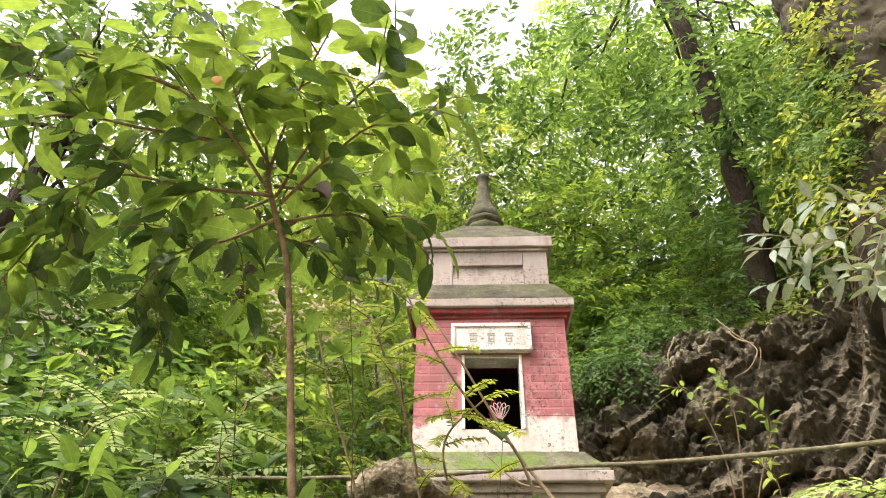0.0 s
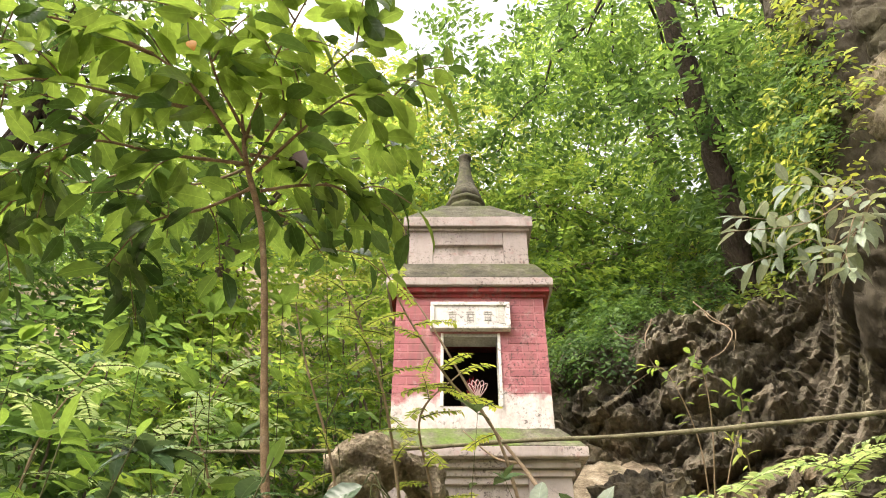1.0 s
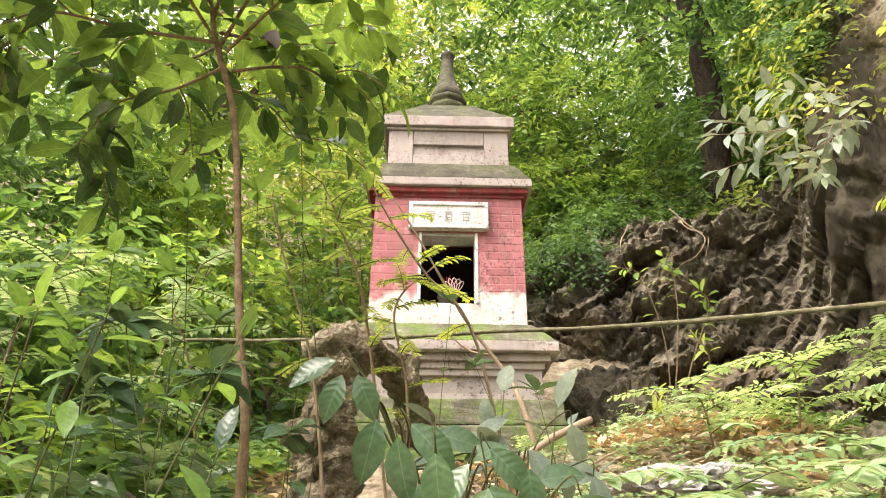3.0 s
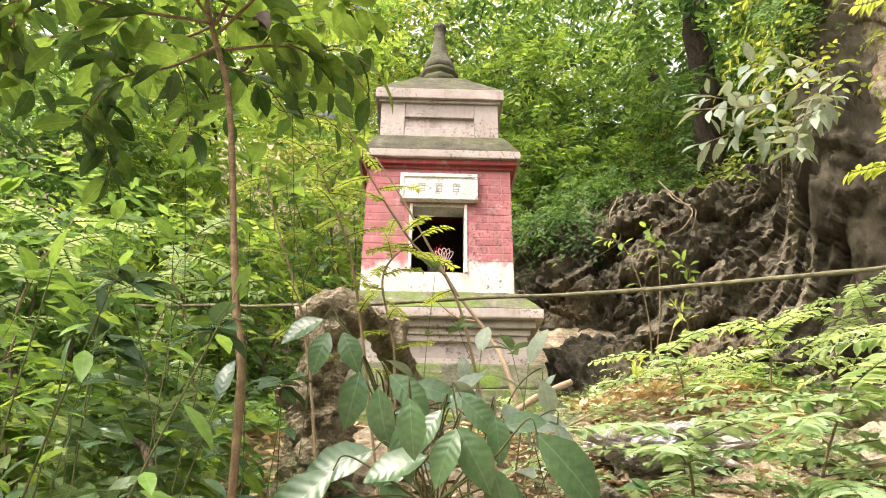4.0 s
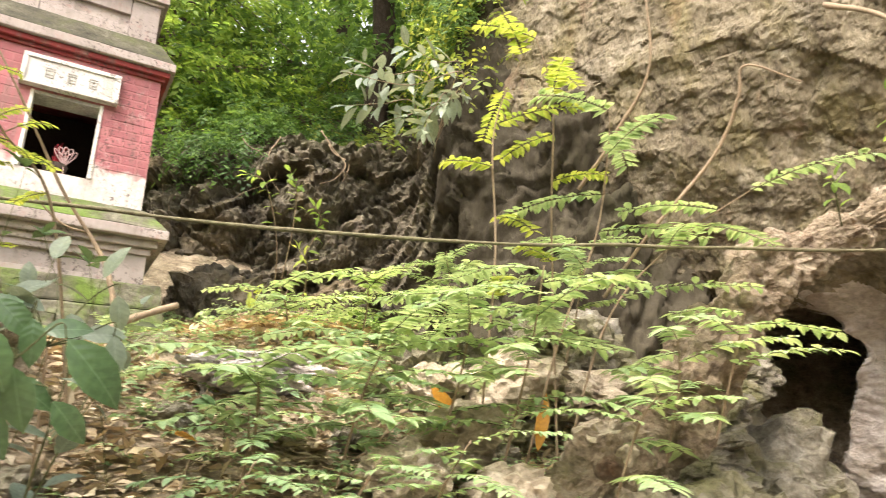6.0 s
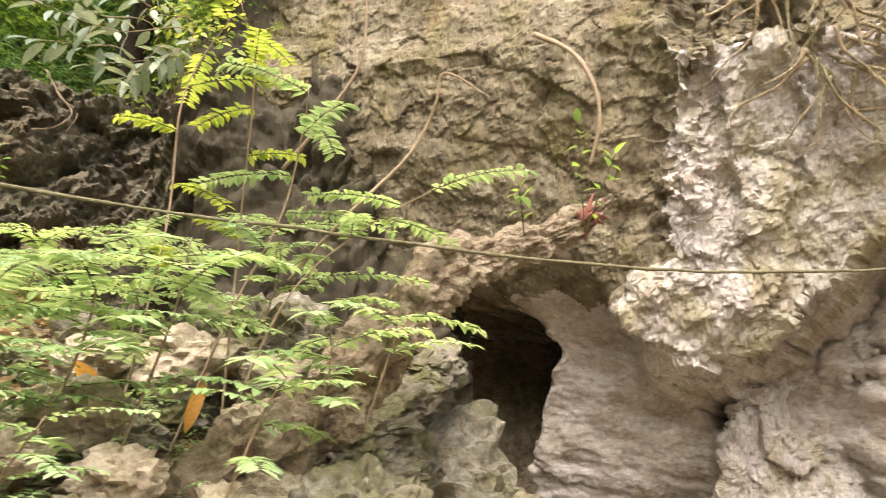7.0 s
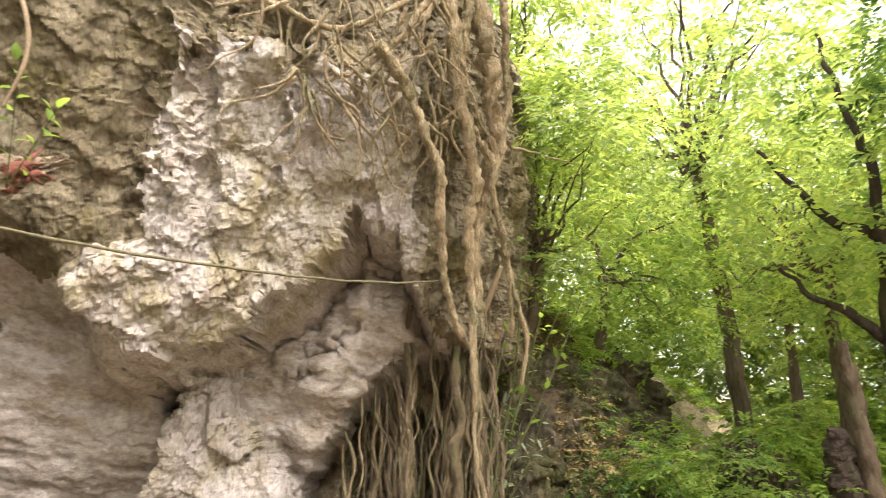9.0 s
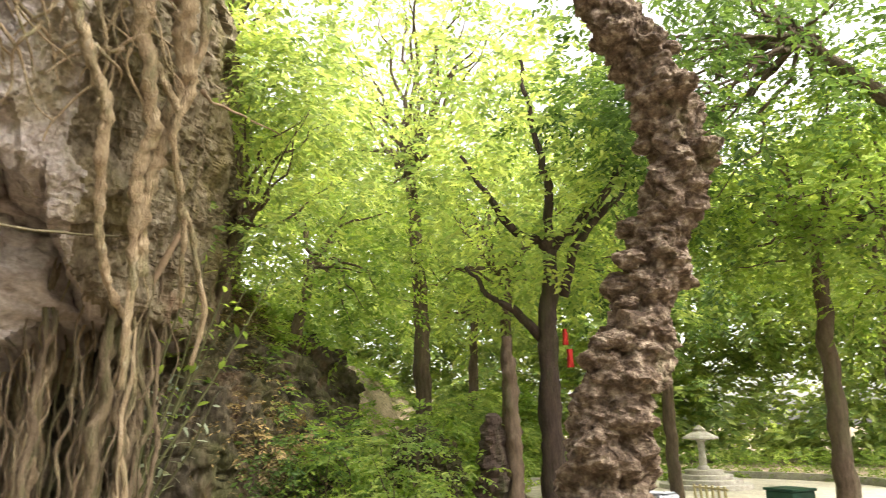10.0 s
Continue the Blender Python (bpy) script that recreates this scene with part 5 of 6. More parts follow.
for w in [(-0.95, -3.09, 0.56), (-0.72, -3.10, 0.59), (-1.01, -2.93, 0.35), (-0.60, -3.05, 0.53), (-1.20, -2.99, 0.41), (-0.57, -3.23, 0.77), (-1.45, -2.7, 0.25), (-0.85, -2.9, 0.2), (-1.3, -3.2, 0.1), (-1.7, -2.9, 0.55)]:
    whorl(w, 6, 0.11)
for w in [(0.20, -3.0, -0.05), (-0.05, -2.6, 0.40), (0.05, -2.5, 0.18), (0.75, -2.6, -0.45), (-0.9, -3.55, -0.3)]:
    whorl(w, 5, 0.09, mat=LEAF_GLOSSY, label="young plant with glossy green leaves")


def fan(name, label, foot, tips, mat, leaf, count, aspect=0.5, radius=0.0042, hang_down=0.4, group="", shape="near"):
    stems = []
    foot = np.asarray(foot, float)
    for tip in tips:
        tip = np.asarray(tip, float)
        stems.append([foot + rng.normal(0, 0.03, 3) * (1, 1, 0), foot * 0.45 + tip * 0.55 + rng.normal(0, 0.07, 3), tip])
    return leafy_plant(name, label, stems, mat, leaf, count, radius=radius, aspect=aspect, hang_down=hang_down, group=group, shape=shape)


# broad glossy leaves just in front of the camera's first stand
def broad_plant(label, foot, leaf_rows, mat, aspect=0.5):
    """A low plant, each leaf on a stalk of its own: rows of the leaf's base, the way it points, its length."""
    t = thing("broad_leaved_plant", label, "plant", "broad-leaved plants")
    foot = np.array([foot[0], foot[1], float(ground_at(*foot)) - 0.05])
    mid = np.mean([r[:3] for r in leaf_rows], axis=0) + (0, 0.10, -0.10)
    part_of("stem", mesh_of("stem", *tube([foot, foot * 0.5 + mid * 0.5 + rng.normal(0, 0.05, 3), mid], [0.006, 0.005, 0.004], 20, 7, 0.2, 20), TWIG, True), t)
    for x, y, z, dx, dy, dz, size in leaf_rows:
        b, d = np.array([x, y, z]), unit(np.array([dx, dy, dz]))
        stalk = part_of("stalk", mesh_of("stalk", *tube([mid, mid * 0.4 + b * 0.6 + (0, 0.02, 0.03) + rng.normal(0, 0.02, 3), b - d * 0.03 + (0, 0, 0.01), b], [0.003, 0.0022, 0.0016], 18, 6), TWIG_GREEN, True), t)
        nor = np.array([[-0.25 * d[0] + rng.normal(0, 0.25), -1.1, 0.6 + rng.normal(0, 0.2)]])
        size *= 0.98
        part_of("leaf", leaf_mesh("leaf", [(b[None], d[None], nor, np.array([size]), np.array([size * aspect]))], mat, "near", True), stalk)


broad_plant("low plant with broad dark glossy drooping leaves", (0.0, -3.3), [
    (0.15, -3.72, -0.43, 0.7, 0.1, -0.75, 0.20), (-0.02, -3.70, -0.41, 0.5, 0.0, -0.9, 0.16), (-0.12, -3.73, -0.36, 0.1, 0.0, -1.0, 0.13),
    (-0.08, -3.66, -0.47, -0.9, 0.0, -0.3, 0.15), (-0.02, -3.72, -0.42, -0.4, 0.0, -1.0, 0.13), (0.06, -3.66, -0.49, 0.3, 0.1, -1.0, 0.15),
    (-0.22, -3.68, -0.58, 0.9, 0.0, -0.25, 0.17), (-0.28, -3.65, -0.50, -0.7, 0.0, -0.7, 0.21), (-0.20, -3.58, -0.45, -0.8, 0.0, -0.3, 0.18), (0.0, -3.62, -0.56, 0.5, 0.0, -0.8, 0.15)], LEAF_GLOSSY)
broad_plant("low plant with dark bluish-green pointed leaves", (-0.2, -3.2), [
    (-0.30, -3.50, -0.15, 0.35, 0.0, -0.75, 0.12), (-0.335, -3.50, -0.15, -0.3, 0.0, -0.9, 0.12), (-0.20, -3.55, -0.30, 0.2, 0.1, -0.95, 0.15), (-0.17, -3.60, -0.28, 0.6, 0.0, -0.6, 0.14),
    (-0.25, -3.50, -0.25, -0.2, 0.0, -1.0, 0.15), (-0.12, -3.45, -0.27, 0.9, 0.0, -0.25, 0.13), (-0.36, -3.45, -0.10, -0.9, 0.0, -0.5, 0.13), (-0.05, -3.45, -0.33, 0.8, 0.0, 0.3, 0.11), (0.10, -3.5, -0.38, 0.9, 0.0, 0.15, 0.12)], LEAF_GLOSSY)
broad_plant("low plant with pale upturned glossy leaves", (0.15, -2.9), [
    (0.20, -3.2, -0.33, 0.9, 0.0, 0.1, 0.13), (0.10, -3.1, -0.25, -0.6, 0.1, 0.3, 0.12), (0.0, -3.1, -0.22, 0.7, 0.0, 0.5, 0.12), (0.05, -3.05, -0.18, -0.2, 0.0, 1.0, 0.10), (0.28, -3.3, -0.34, 0.2, 0.0, -1.0, 0.12), (0.30, -3.0, -0.15, 0.2, 0.0, -1.0, 0.13), (-0.05, -3.0, -0.20, -0.9, 0.0, 0.1, 0.11)], LEAF_PALE)
broad_plant("bushy plant with dark elliptic leaves by the root", (-0.1, -3.1), [
    (-0.15, -3.60, -0.40, 0.3, 0.0, -0.95, 0.13), (-0.05, -3.60, -0.36, -0.5, 0.0, -0.85, 0.12), (0.0, -3.55, -0.32, 0.7, 0.0, -0.7, 0.13), (0.08, -3.55, -0.36, 0.1, 0.0, -1.0, 0.12),
    (-0.10, -3.50, -0.45, -0.8, 0.0, -0.5, 0.13), (0.05, -3.52, -0.50, 0.8, 0.0, -0.5, 0.13), (-0.18, -3.50, -0.50, 0.5, 0.0, -0.9, 0.14), (-0.02, -3.50, -0.58, 0.2, 0.0, -1.0, 0.13), (0.15, -3.55, -0.55, 0.6, 0.0, -0.7, 0.13), (-0.3, -3.5, -0.62, -0.4, 0.0, -0.8, 0.15)], LEAF_GLOSSY)
shrub("low leafy bush with mid-green elliptic leaves", (-1.15, -3.2, -1.1), (0.6, 0.4, 0.42), 22, LEAF_SHEEN, 260, 0.26, 7, 0.10, 201, "bushes at the foot of the slope", 0.3, 0.42, "mid")
shrub("low leafy bush with light green leaves", (-1.6, -2.9, -0.95), (0.7, 0.5, 0.5), 20, LEAF_SAPLING, 230, 0.28, 7, 0.10, 203, "bushes at the foot of the slope", 0.3, 0.42, "mid")
for i in range(24):
    w = (rng.uniform(-1.75, -0.45), rng.uniform(-3.75, -3.0), rng.uniform(-0.65, -0.08))
    whorl(w, 10, 0.105, (w[0] + 0.05, w[1] + 0.2, 0), LEAF_GLOSSY if i % 3 else LEAF_SAPLING, "leafy plant with green leaves at the foot of the slope", (-0.6, 0.4))
fan("broad_leaved_plant", "low plant with pale grey-green leaves", (0.10, -2.95, -1.05), [(0.24, -3.10, -0.12), (0.10, -3.0, -0.05), (0.36, -3.0, -0.30), (-0.12, -3.05, -0.15), (0.48, -2.2, 0.02)], LEAF_PALE, 0.13, 8, 0.48)
fan("broad_leaved_plant", "bushy plant with mid-green leaves at the foot of the slope", (-0.80, -3.5, -1.4), [(-0.95, -3.55, -0.25), (-0.75, -3.45, -0.15), (-1.15, -3.6, -0.35), (-0.62, -3.4, -0.3), (-1.0, -3.35, -0.05), (-1.3, -3.45, -0.15), (-0.85, -3.65, -0.45), (-1.2, -3.7, -0.5)], LEAF_GLOSSY, 0.11, 11, 0.42)
fan("broad_leaved_plant", "leafy plant with light green arching shoots", (-1.05, -3.35, -1.3), [(-0.72, -3.85, -0.10), (-0.45, -3.92, -0.18), (-1.15, -3.95, -0.12), (-1.45, -3.80, -0.22), (-1.6, -3.5, 0.05), (-0.95, -3.7, -0.05)], LEAF_BRIGHT, 0.09, 16, 0.36)
fan("broad_leaved_plant", "dark leafy plant at the foot of the slope", (-1.7, -3.2, -1.2), [(-1.5, -3.3, -0.2), (-1.8, -3.4, -0.3), (-2.0, -3.1, 0.0), (-1.55, -3.1, 0.1), (-1.9, -3.0, 0.3), (-2.3, -2.9, 0.1)], LEAF_SAPLING, 0.125, 16, 0.42)

# feathery plants
pinnate_plant("feathery yellow-green plant in front of the stupa", [[(0.28, -2.14, -0.6), (0.06, -2.38, 0.32), (-0.16, -2.51, 0.57), (-0.33, -2.62, 0.80), (-0.45, -2.74, 1.02)], [(-0.25, -2.13, -0.6), (-0.40, -2.41, 0.40), (-0.52, -2.60, 0.75), (-0.62, -2.70, 0.95)], [(-0.2, -2.2, -0.6), (-0.22, -2.3, 0.1), (-0.28, -2.4, 0.45), (-0.1, -2.5, 0.62)], [(-0.5, -2.2, -0.6), (-0.62, -2.3, 0.2), (-0.78, -2.45, 0.7), (-0.85, -2.55, 1.0)]], 0.21, 12, 0.032, 12, LEAF_YELLOW)
pinnate_plant("feathery green plant beside the gnarled root", [[(-1.0, -2.2, -0.7), (-1.1, -2.3, 0.1), (-1.25, -2.4, 0.5)], [(-1.4, -2.0, -0.6), (-1.35, -2.1, 0.3), (-1.2, -2.2, 0.75)], [(-1.9, -2.2, -0.6), (-1.9, -2.3, 0.3), (-1.7, -2.4, 0.7)]], 0.34, 12, 0.055, 11)
pinnate_plant("tall feathery plant with light green fronds", [[(2.45, -2.35, -0.9), (2.62, -2.6, 0.0), (2.76, -2.81, 0.58), (2.74, -2.98, 1.05), (2.70, -3.06, 1.3)], [(2.7, -2.4, -0.9), (2.9, -2.7, 0.1), (3.15, -3.08, 0.55), (3.39, -3.45, 0.80)]], 0.66, 7, 0.10, 14)
pinnate_plant("feathery plant with yellow-green fronds", [[(2.2, -2.3, -0.9), (2.25, -2.5, 0.4), (2.2, -2.6, 1.2), (2.35, -2.75, 1.75)], [(2.9, -2.2, -0.8), (2.7, -2.5, 0.7), (2.5, -2.8, 1.4), (2.3, -2.9, 1.75)]], 0.44, 6, 0.08, 12, LEAF_YELLOW)
pinnate_plant("low feathery plant with pale fronds", [[(1.3, -2.5, -0.9), (1.35, -2.7, -0.4), (1.4, -2.9, -0.12)], [(1.7, -2.6, -0.9), (1.8, -2.8, -0.3), (1.75, -3.0, 0.05)], [(1.0, -2.3, -0.8), (0.95, -2.5, -0.4), (0.85, -2.7, -0.25)], [(2.0, -2.7, -1.0), (2.1, -2.95, -0.2), (2.05, -3.15, 0.2)]], 0.6, 11, 0.10, 13)
pinnate_plant("feathery plant on the litter", [[(1.5, -1.2, -0.1), (1.45, -1.3, 0.25), (1.35, -1.4, 0.45)], [(2.1, -1.0, 0.1), (2.1, -1.15, 0.45), (2.0, -1.3, 0.65)], [(2.6, -1.5, -0.1), (2.55, -1.7, 0.3), (2.4, -1.9, 0.55)], [(2.9, -0.8, 0.2), (2.9, -1.0, 0.7), (2.75, -1.2, 0.95)], [(3.3, -1.9, 0.0), (3.3, -2.1, 0.5), (3.1, -2.3, 0.8)]], 0.5, 11, 0.085, 12)
pinnate_plant("feathery fronds growing over the log", [[(2.9, -3.0, -0.75), (2.85, -3.2, -0.3), (2.75, -3.3, -0.1)], [(3.2, -3.1, -0.6), (3.2, -3.3, -0.15), (3.1, -3.45, 0.05)], [(2.3, -3.1, -1.1), (2.4, -3.3, -0.55), (2.4, -3.45, -0.4)]], 0.5, 6, 0.095, 12)

pinnate_plant("low feathery seedling with bright fronds on the litter", [[(0.65, -2.9, -1.1), (0.70, -3.05, -0.85), (0.75, -3.2, -0.68)], [(1.05, -3.0, -1.1), (1.10, -3.15, -0.85), (1.15, -3.3, -0.66)], [(1.45, -2.95, -1.1), (1.5, -3.1, -0.8), (1.55, -3.25, -0.6)], [(0.85, -2.6, -0.9), (0.85, -2.75, -0.65), (0.8, -2.9, -0.5)]], 0.32, 8, 0.06, 11)

# leafy boughs against the cliff
leafy_plant("pale_leaved_branch", "branch with large pale grey-green leaves against the cliff", [[(3.6, 0.5, 2.9), (2.75, -1.5, 2.40), (2.15, -1.63, 2.04), (1.65, -1.62, 1.98)], [(3.6, 0.4, 2.7), (2.60, -1.45, 2.20), (2.35, -1.60, 1.85), (2.22, -1.74, 1.60)], [(3.4, 0.4, 2.5), (2.4, -1.3, 2.1), (2.0, -1.5, 1.9), (1.71, -1.52, 1.78)], [(3.6, 0.5, 3.1), (2.9, -1.2, 2.7), (2.5, -1.5, 2.45), (2.1, -1.6, 2.4)], [(3.6, 0.4, 2.8), (2.8, -1.3, 2.35), (2.5, -1.5, 2.05), (2.0, -1.62, 1.70)], [(3.6, 0.4, 2.9), (2.9, -1.3, 2.5), (2.65, -1.5, 2.2), (2.45, -1.65, 1.95)], [(3.5, 0.4, 2.8), (2.6, -1.2, 2.5), (2.1, -1.4, 2.25), (1.75, -1.5, 2.2)]], LEAF_PALE, 0.17, 17, TWIG, 0.006, 0.38, first=0.5, category="branch", hang_down=0.45)
leafy_plant("cliff_plant", "spindly plant with pale yellow-green leaves before the cliff", [[(1.75, 0.1, 0.35), (1.66, -0.3, 1.0), (1.48, -0.46, 1.50), (1.30, -0.5, 1.56)], [(1.75, 0.1, 0.35), (1.75, -0.35, 1.1), (1.72, -0.5, 1.5), (1.62, -0.6, 1.62)], [(1.75, 0.1, 0.35), (1.85, -0.3, 0.9), (1.95, -0.5, 1.25), (1.85, -0.6, 1.35)]], LEAF_LIGHT, 0.10, 16, TWIG, 0.006, 0.42, first=0.45)
leafy_plant("cliff_plant", "yellow-leaved spray before the cliff", [[(1.8, -0.5, 0.35), (1.75, -0.8, 0.75), (1.6, -0.95, 0.85)], [(1.5, -0.6, 0.2), (1.35, -0.8, 0.5), (1.3, -1.0, 0.42)]], LEAF_YELLOW, 0.09, 12, TWIG, 0.005, 0.35, first=0.3)
dry = thing("dry_branch", "thin bare dry branch leaning in front of the stupa", "branch")
part_of("stem", mesh_of("stem", *tube([(0.52, -1.30, -0.1), (0.40, -1.30, 0.30), (0.30, -1.22, 0.53), (0.05, -1.3, 0.86), (-0.2, -1.5, 1.25), (-0.42, -1.6, 1.55)], [0.02, 0.017, 0.013, 0.009, 0.007, 0.004], 60, 8, 0.3, 12, 0.015), TWIG, True), dry)
part_of("fork", mesh_of("fork", *tube([(0.24, -1.22, 0.62), (0.10, -1.2, 0.66), (-0.08, -1.25, 0.8)], [0.009, 0.006, 0.003], 16, 6, 0.3, 12), TWIG, True), dry)
stick2 = thing("fallen_branch", "pale broken branch lying before the base", "branch")
part_of("stem", mesh_of("stem", *tube([(0.36, -1.5, -0.02), (0.55, -1.5, 0.10), (0.75, -1.45, 0.2)], [0.02, 0.022, 0.018], 20, 8, 0.3, 10), TWIG, True), stick2)
for pts, r in (([(2.99, -2.47, 1.05), (3.06, -2.79, 1.35), (3.08, -3.06, 1.72), (3.04, -3.16, 2.3)], 0.014), ([(3.0, -2.6, 0.3), (3.39, -3.20, 1.08), (3.41, -3.43, 1.38), (3.40, -3.51, 1.55), (3.57, -3.73, 1.40)], 0.012), ([(4.4, -3.6, 2.4), (4.35, -4.0, 1.9), (4.4, -4.05, 1.5), (4.45, -3.95, 1.2)], 0.02)):
    b = thing("bare_branch", "thin bare branch in front of the rock", "branch", "bare branches")
    part_of("stem", mesh_of("stem", *tube(pts, [r, r * 0.8, r * 0.4], 40, 7, 0.3, 10, 0.03), TWIG, True), b)
leafy_plant("rock_plant", "small green plant rooted on the rock", [[(5.2, -3.5, 1.0), (5.0, -3.6, 1.5), (4.8, -3.7, 1.75)], [(5.2, -3.5, 1.0), (5.1, -3.75, 1.35), (5.0, -3.9, 1.5)], [(4.6, -3.3, 0.85), (4.4, -3.4, 1.1), (4.2, -3.5, 1.0)]], LEAF_LIGHT, 0.13, 9, TWIG_GREEN, 0.006, 0.5, first=0.2)

# ---- aerial roots on the overhanging rock ----
fig = thing("fig_roots", "tan strangler fig roots clinging to the rock", "tree roots")
FIG = [
    ([(6.97, -5.83, 3.23), (7.31, -6.14, 2.84), (7.79, -6.45, 2.16), (8.15, -6.50, 1.49), (8.52, -6.54, 0.78), (8.87, -6.77, 0.30)], 0.075),
    ([(7.00, -6.44, 4.6), (7.08, -6.44, 3.77), (7.10, -5.80, 3.06), (7.0, -5.33, 2.80)], 0.045),
    ([(7.06, -6.45, 3.9), (7.08, -6.19, 3.48), (7.1, -5.68, 2.94), (7.15, -5.54, 2.71)], 0.04),
    ([(7.04, -6.39, 3.9), (6.85, -5.54, 3.32), (6.5, -4.88, 3.34), (6.35, -4.40, 3.24)], 0.04),
    ([(7.38, -6.14, 2.88), (7.15, -5.79, 2.95), (6.88, -5.47, 3.18)], 0.04),
    ([(7.21, -6.81, 4.6), (7.21, -6.81, 3.87), (7.48, -6.72, 3.17), (7.8, -6.85, 2.63), (8.0, -7.10, 2.31)], 0.08),
    ([(7.13, -6.63, 4.6), (7.13, -6.63, 3.85), (7.5, -6.68, 3.05), (8.0, -6.85, 2.11), (8.28, -6.8, 1.52), (8.6, -6.8, 0.9), (8.9, -6.8, -0.4)], 0.09),
    ([(7.38, -7.20, 4.6), (7.45, -7.2, 3.93), (7.82, -7.25, 3.12), (8.06, -7.16, 2.49), (8.17, -7.05, 2.07), (8.55, -7.2, 1.49), (8.74, -7.26, 1.20), (9.2, -7.3, 0.5)], 0.06),
    ([(7.3, -6.95, 4.8), (7.29, -6.94, 3.92), (7.65, -7.02, 3.28), (8.0, -7.12, 2.74), (8.3, -6.95, 2.08), (8.5, -6.85, 1.36), (8.7, -6.9, 0.7)], 0.14),
]
for i, (pts, r) in enumerate(FIG):
    pts = [(x - 0.14, y, z) for x, y, z in pts]
    part_of("root", mesh_of("root", *tube(pts, [r * 0.8, r * 0.75, r * 0.62, r * 0.45], 90, 14, 0.8, 9, 0.05, i * 2.0), ROOT, True), fig)
for i in range(60):
    y, z = rng.uniform(-6.7, -4.8), rng.uniform(2.6, 3.8)
    x = 6.09 - 0.47 * y - 0.5 * z - 0.36
    dy, dz = rng.uniform(-0.7, 0.7), -rng.uniform(0.3, 0.9)
    part_of("rootlet", mesh_of("rootlet", *tube([(x, y, z), (x - 0.23 * dy - 0.25 * dz, y + dy / 2 + rng.normal(0, 0.1), z + dz / 2), (x - 0.47 * dy - 0.5 * dz, y + dy, z + dz)], [0.02, 0.014, 0.006], 26, 7, 0.4, 6, 0.16, i), ROOT, True), fig)
curtain = thing("hanging_roots", "curtain of tan aerial roots hanging behind the rock", "tree roots")
for i in range(90):
    s = rng.uniform(0, 1)
    x, y = 9.35 + 1.7 * rng.uniform(0, 1), -5.1 - 2.0 * s + rng.normal(0, 0.08)
    top = 0.2 + 1.1 * s + rng.uniform(0.2, 1.0)
    r = rng.choice([0.01, 0.018, 0.028, 0.06], p=[0.4, 0.32, 0.2, 0.08])
    part_of("root", mesh_of("root", *tube([(x, y, top), (x + 0.05, y + rng.normal(0, 0.06), top * 0.5 - 0.6), (x, y + rng.normal(0, 0.1), -1.0), (x, y, -2.3)], [r * 0.8, r, r * 1.2], 44, 8, 0.7, 8, 0.13, i * 1.3), ROOT_DARK if i % 3 else ROOT, True), curtain)
pale = thing("leaning_stick", "pale bare stick leaning against the roots", "branch")
part_of("stem", mesh_of("stem", *tube([(9.60, -7.25, 1.55), (9.76, -7.01, 0.97), (9.92, -6.82, 0.30)], [0.035, 0.04, 0.045], 30, 8, 0.3, 5), TWIG, True), pale)
vine2 = thing("dangling_vine", "grey vine dangling beside the rock", "vine")
part_of("stem", mesh_of("stem", *tube([(9.3, -7.2, 3.4), (9.80, -7.09, 2.28), (9.98, -7.29, 1.83), (10.17, -7.44, 1.31), (10.39, -7.63, 0.71), (10.52, -7.52, 0.0)], [0.04, 0.045, 0.04, 0.035], 60, 8, 0.4, 5, 0.05), ROOT, True), vine2)
thin = thing("straight_branch", "thin straight branch reaching out from the rock", "branch")
part_of("stem", mesh_of("stem", *tube([(8.3, -7.3, 2.75), (9.6, -7.5, 3.3), (11.2, -8.6, 3.75)], [0.03, 0.022, 0.01], 40, 7, 0.3, 5, 0.04), TWIG, True), thin)
fan("edge_shrub", "shrub with pale yellow-green leaves beside the roots", (10.6, -7.0, -1.6), [(10.73, -7.41, 1.1), (10.78, -7.99, 1.41), (10.92, -8.55, 1.33), (10.6, -7.6, 1.45), (11.0, -8.2, 1.15)], LEAF_LIGHT, 0.17, 16, 0.4, 0.02, group="shrubs by the roots")
fan("edge_shrub", "shrub with pale narrow leaves among the roots", (11.0, -7.1, -1.9), [(11.06, -6.91, 0.1), (11.17, -7.56, 0.0), (10.9, -7.3, -0.2), (11.1, -7.9, -0.35), (10.8, -7.5, -0.6), (10.9, -6.8, -0.5)], LEAF_PALE, 0.2, 14, 0.3, 0.02, group="shrubs by the roots")

# ---- trees over the slope ----
tree("tree", "tall tree with a dark leaning trunk above the cliff", "trees over the slope", [(4.3, 3.6, 3.2), (4.15, 3.0, 5.2), (3.95, 2.5, 6.4), (3.6, 1.9, 7.7), (3.3, 1.4, 9.0), (3.0, 1.2, 10.5)], [0.22, 0.20, 0.18, 0.16, 0.13, 0.08],
     clumps_in(60, (3.0, 3.6, 8.0), (4.2, 2.4, 3.2), 0.85, 3), BARK_DARK, LEAF_MID, 62, 0.55, 9, 0.165, every=6)
tree("tree", "light green tree behind the stupa", "trees over the slope", [(1.4, 6.2, 4.6), (1.2, 5.9, 6.2), (0.9, 5.5, 7.6)], [0.13, 0.11, 0.07],
     clumps_in(44, (1.2, 4.6, 6.2), (2.6, 1.4, 1.9), 0.7, 5), BARK, LEAF_LIGHT, 75, 0.5, 9, 0.145)
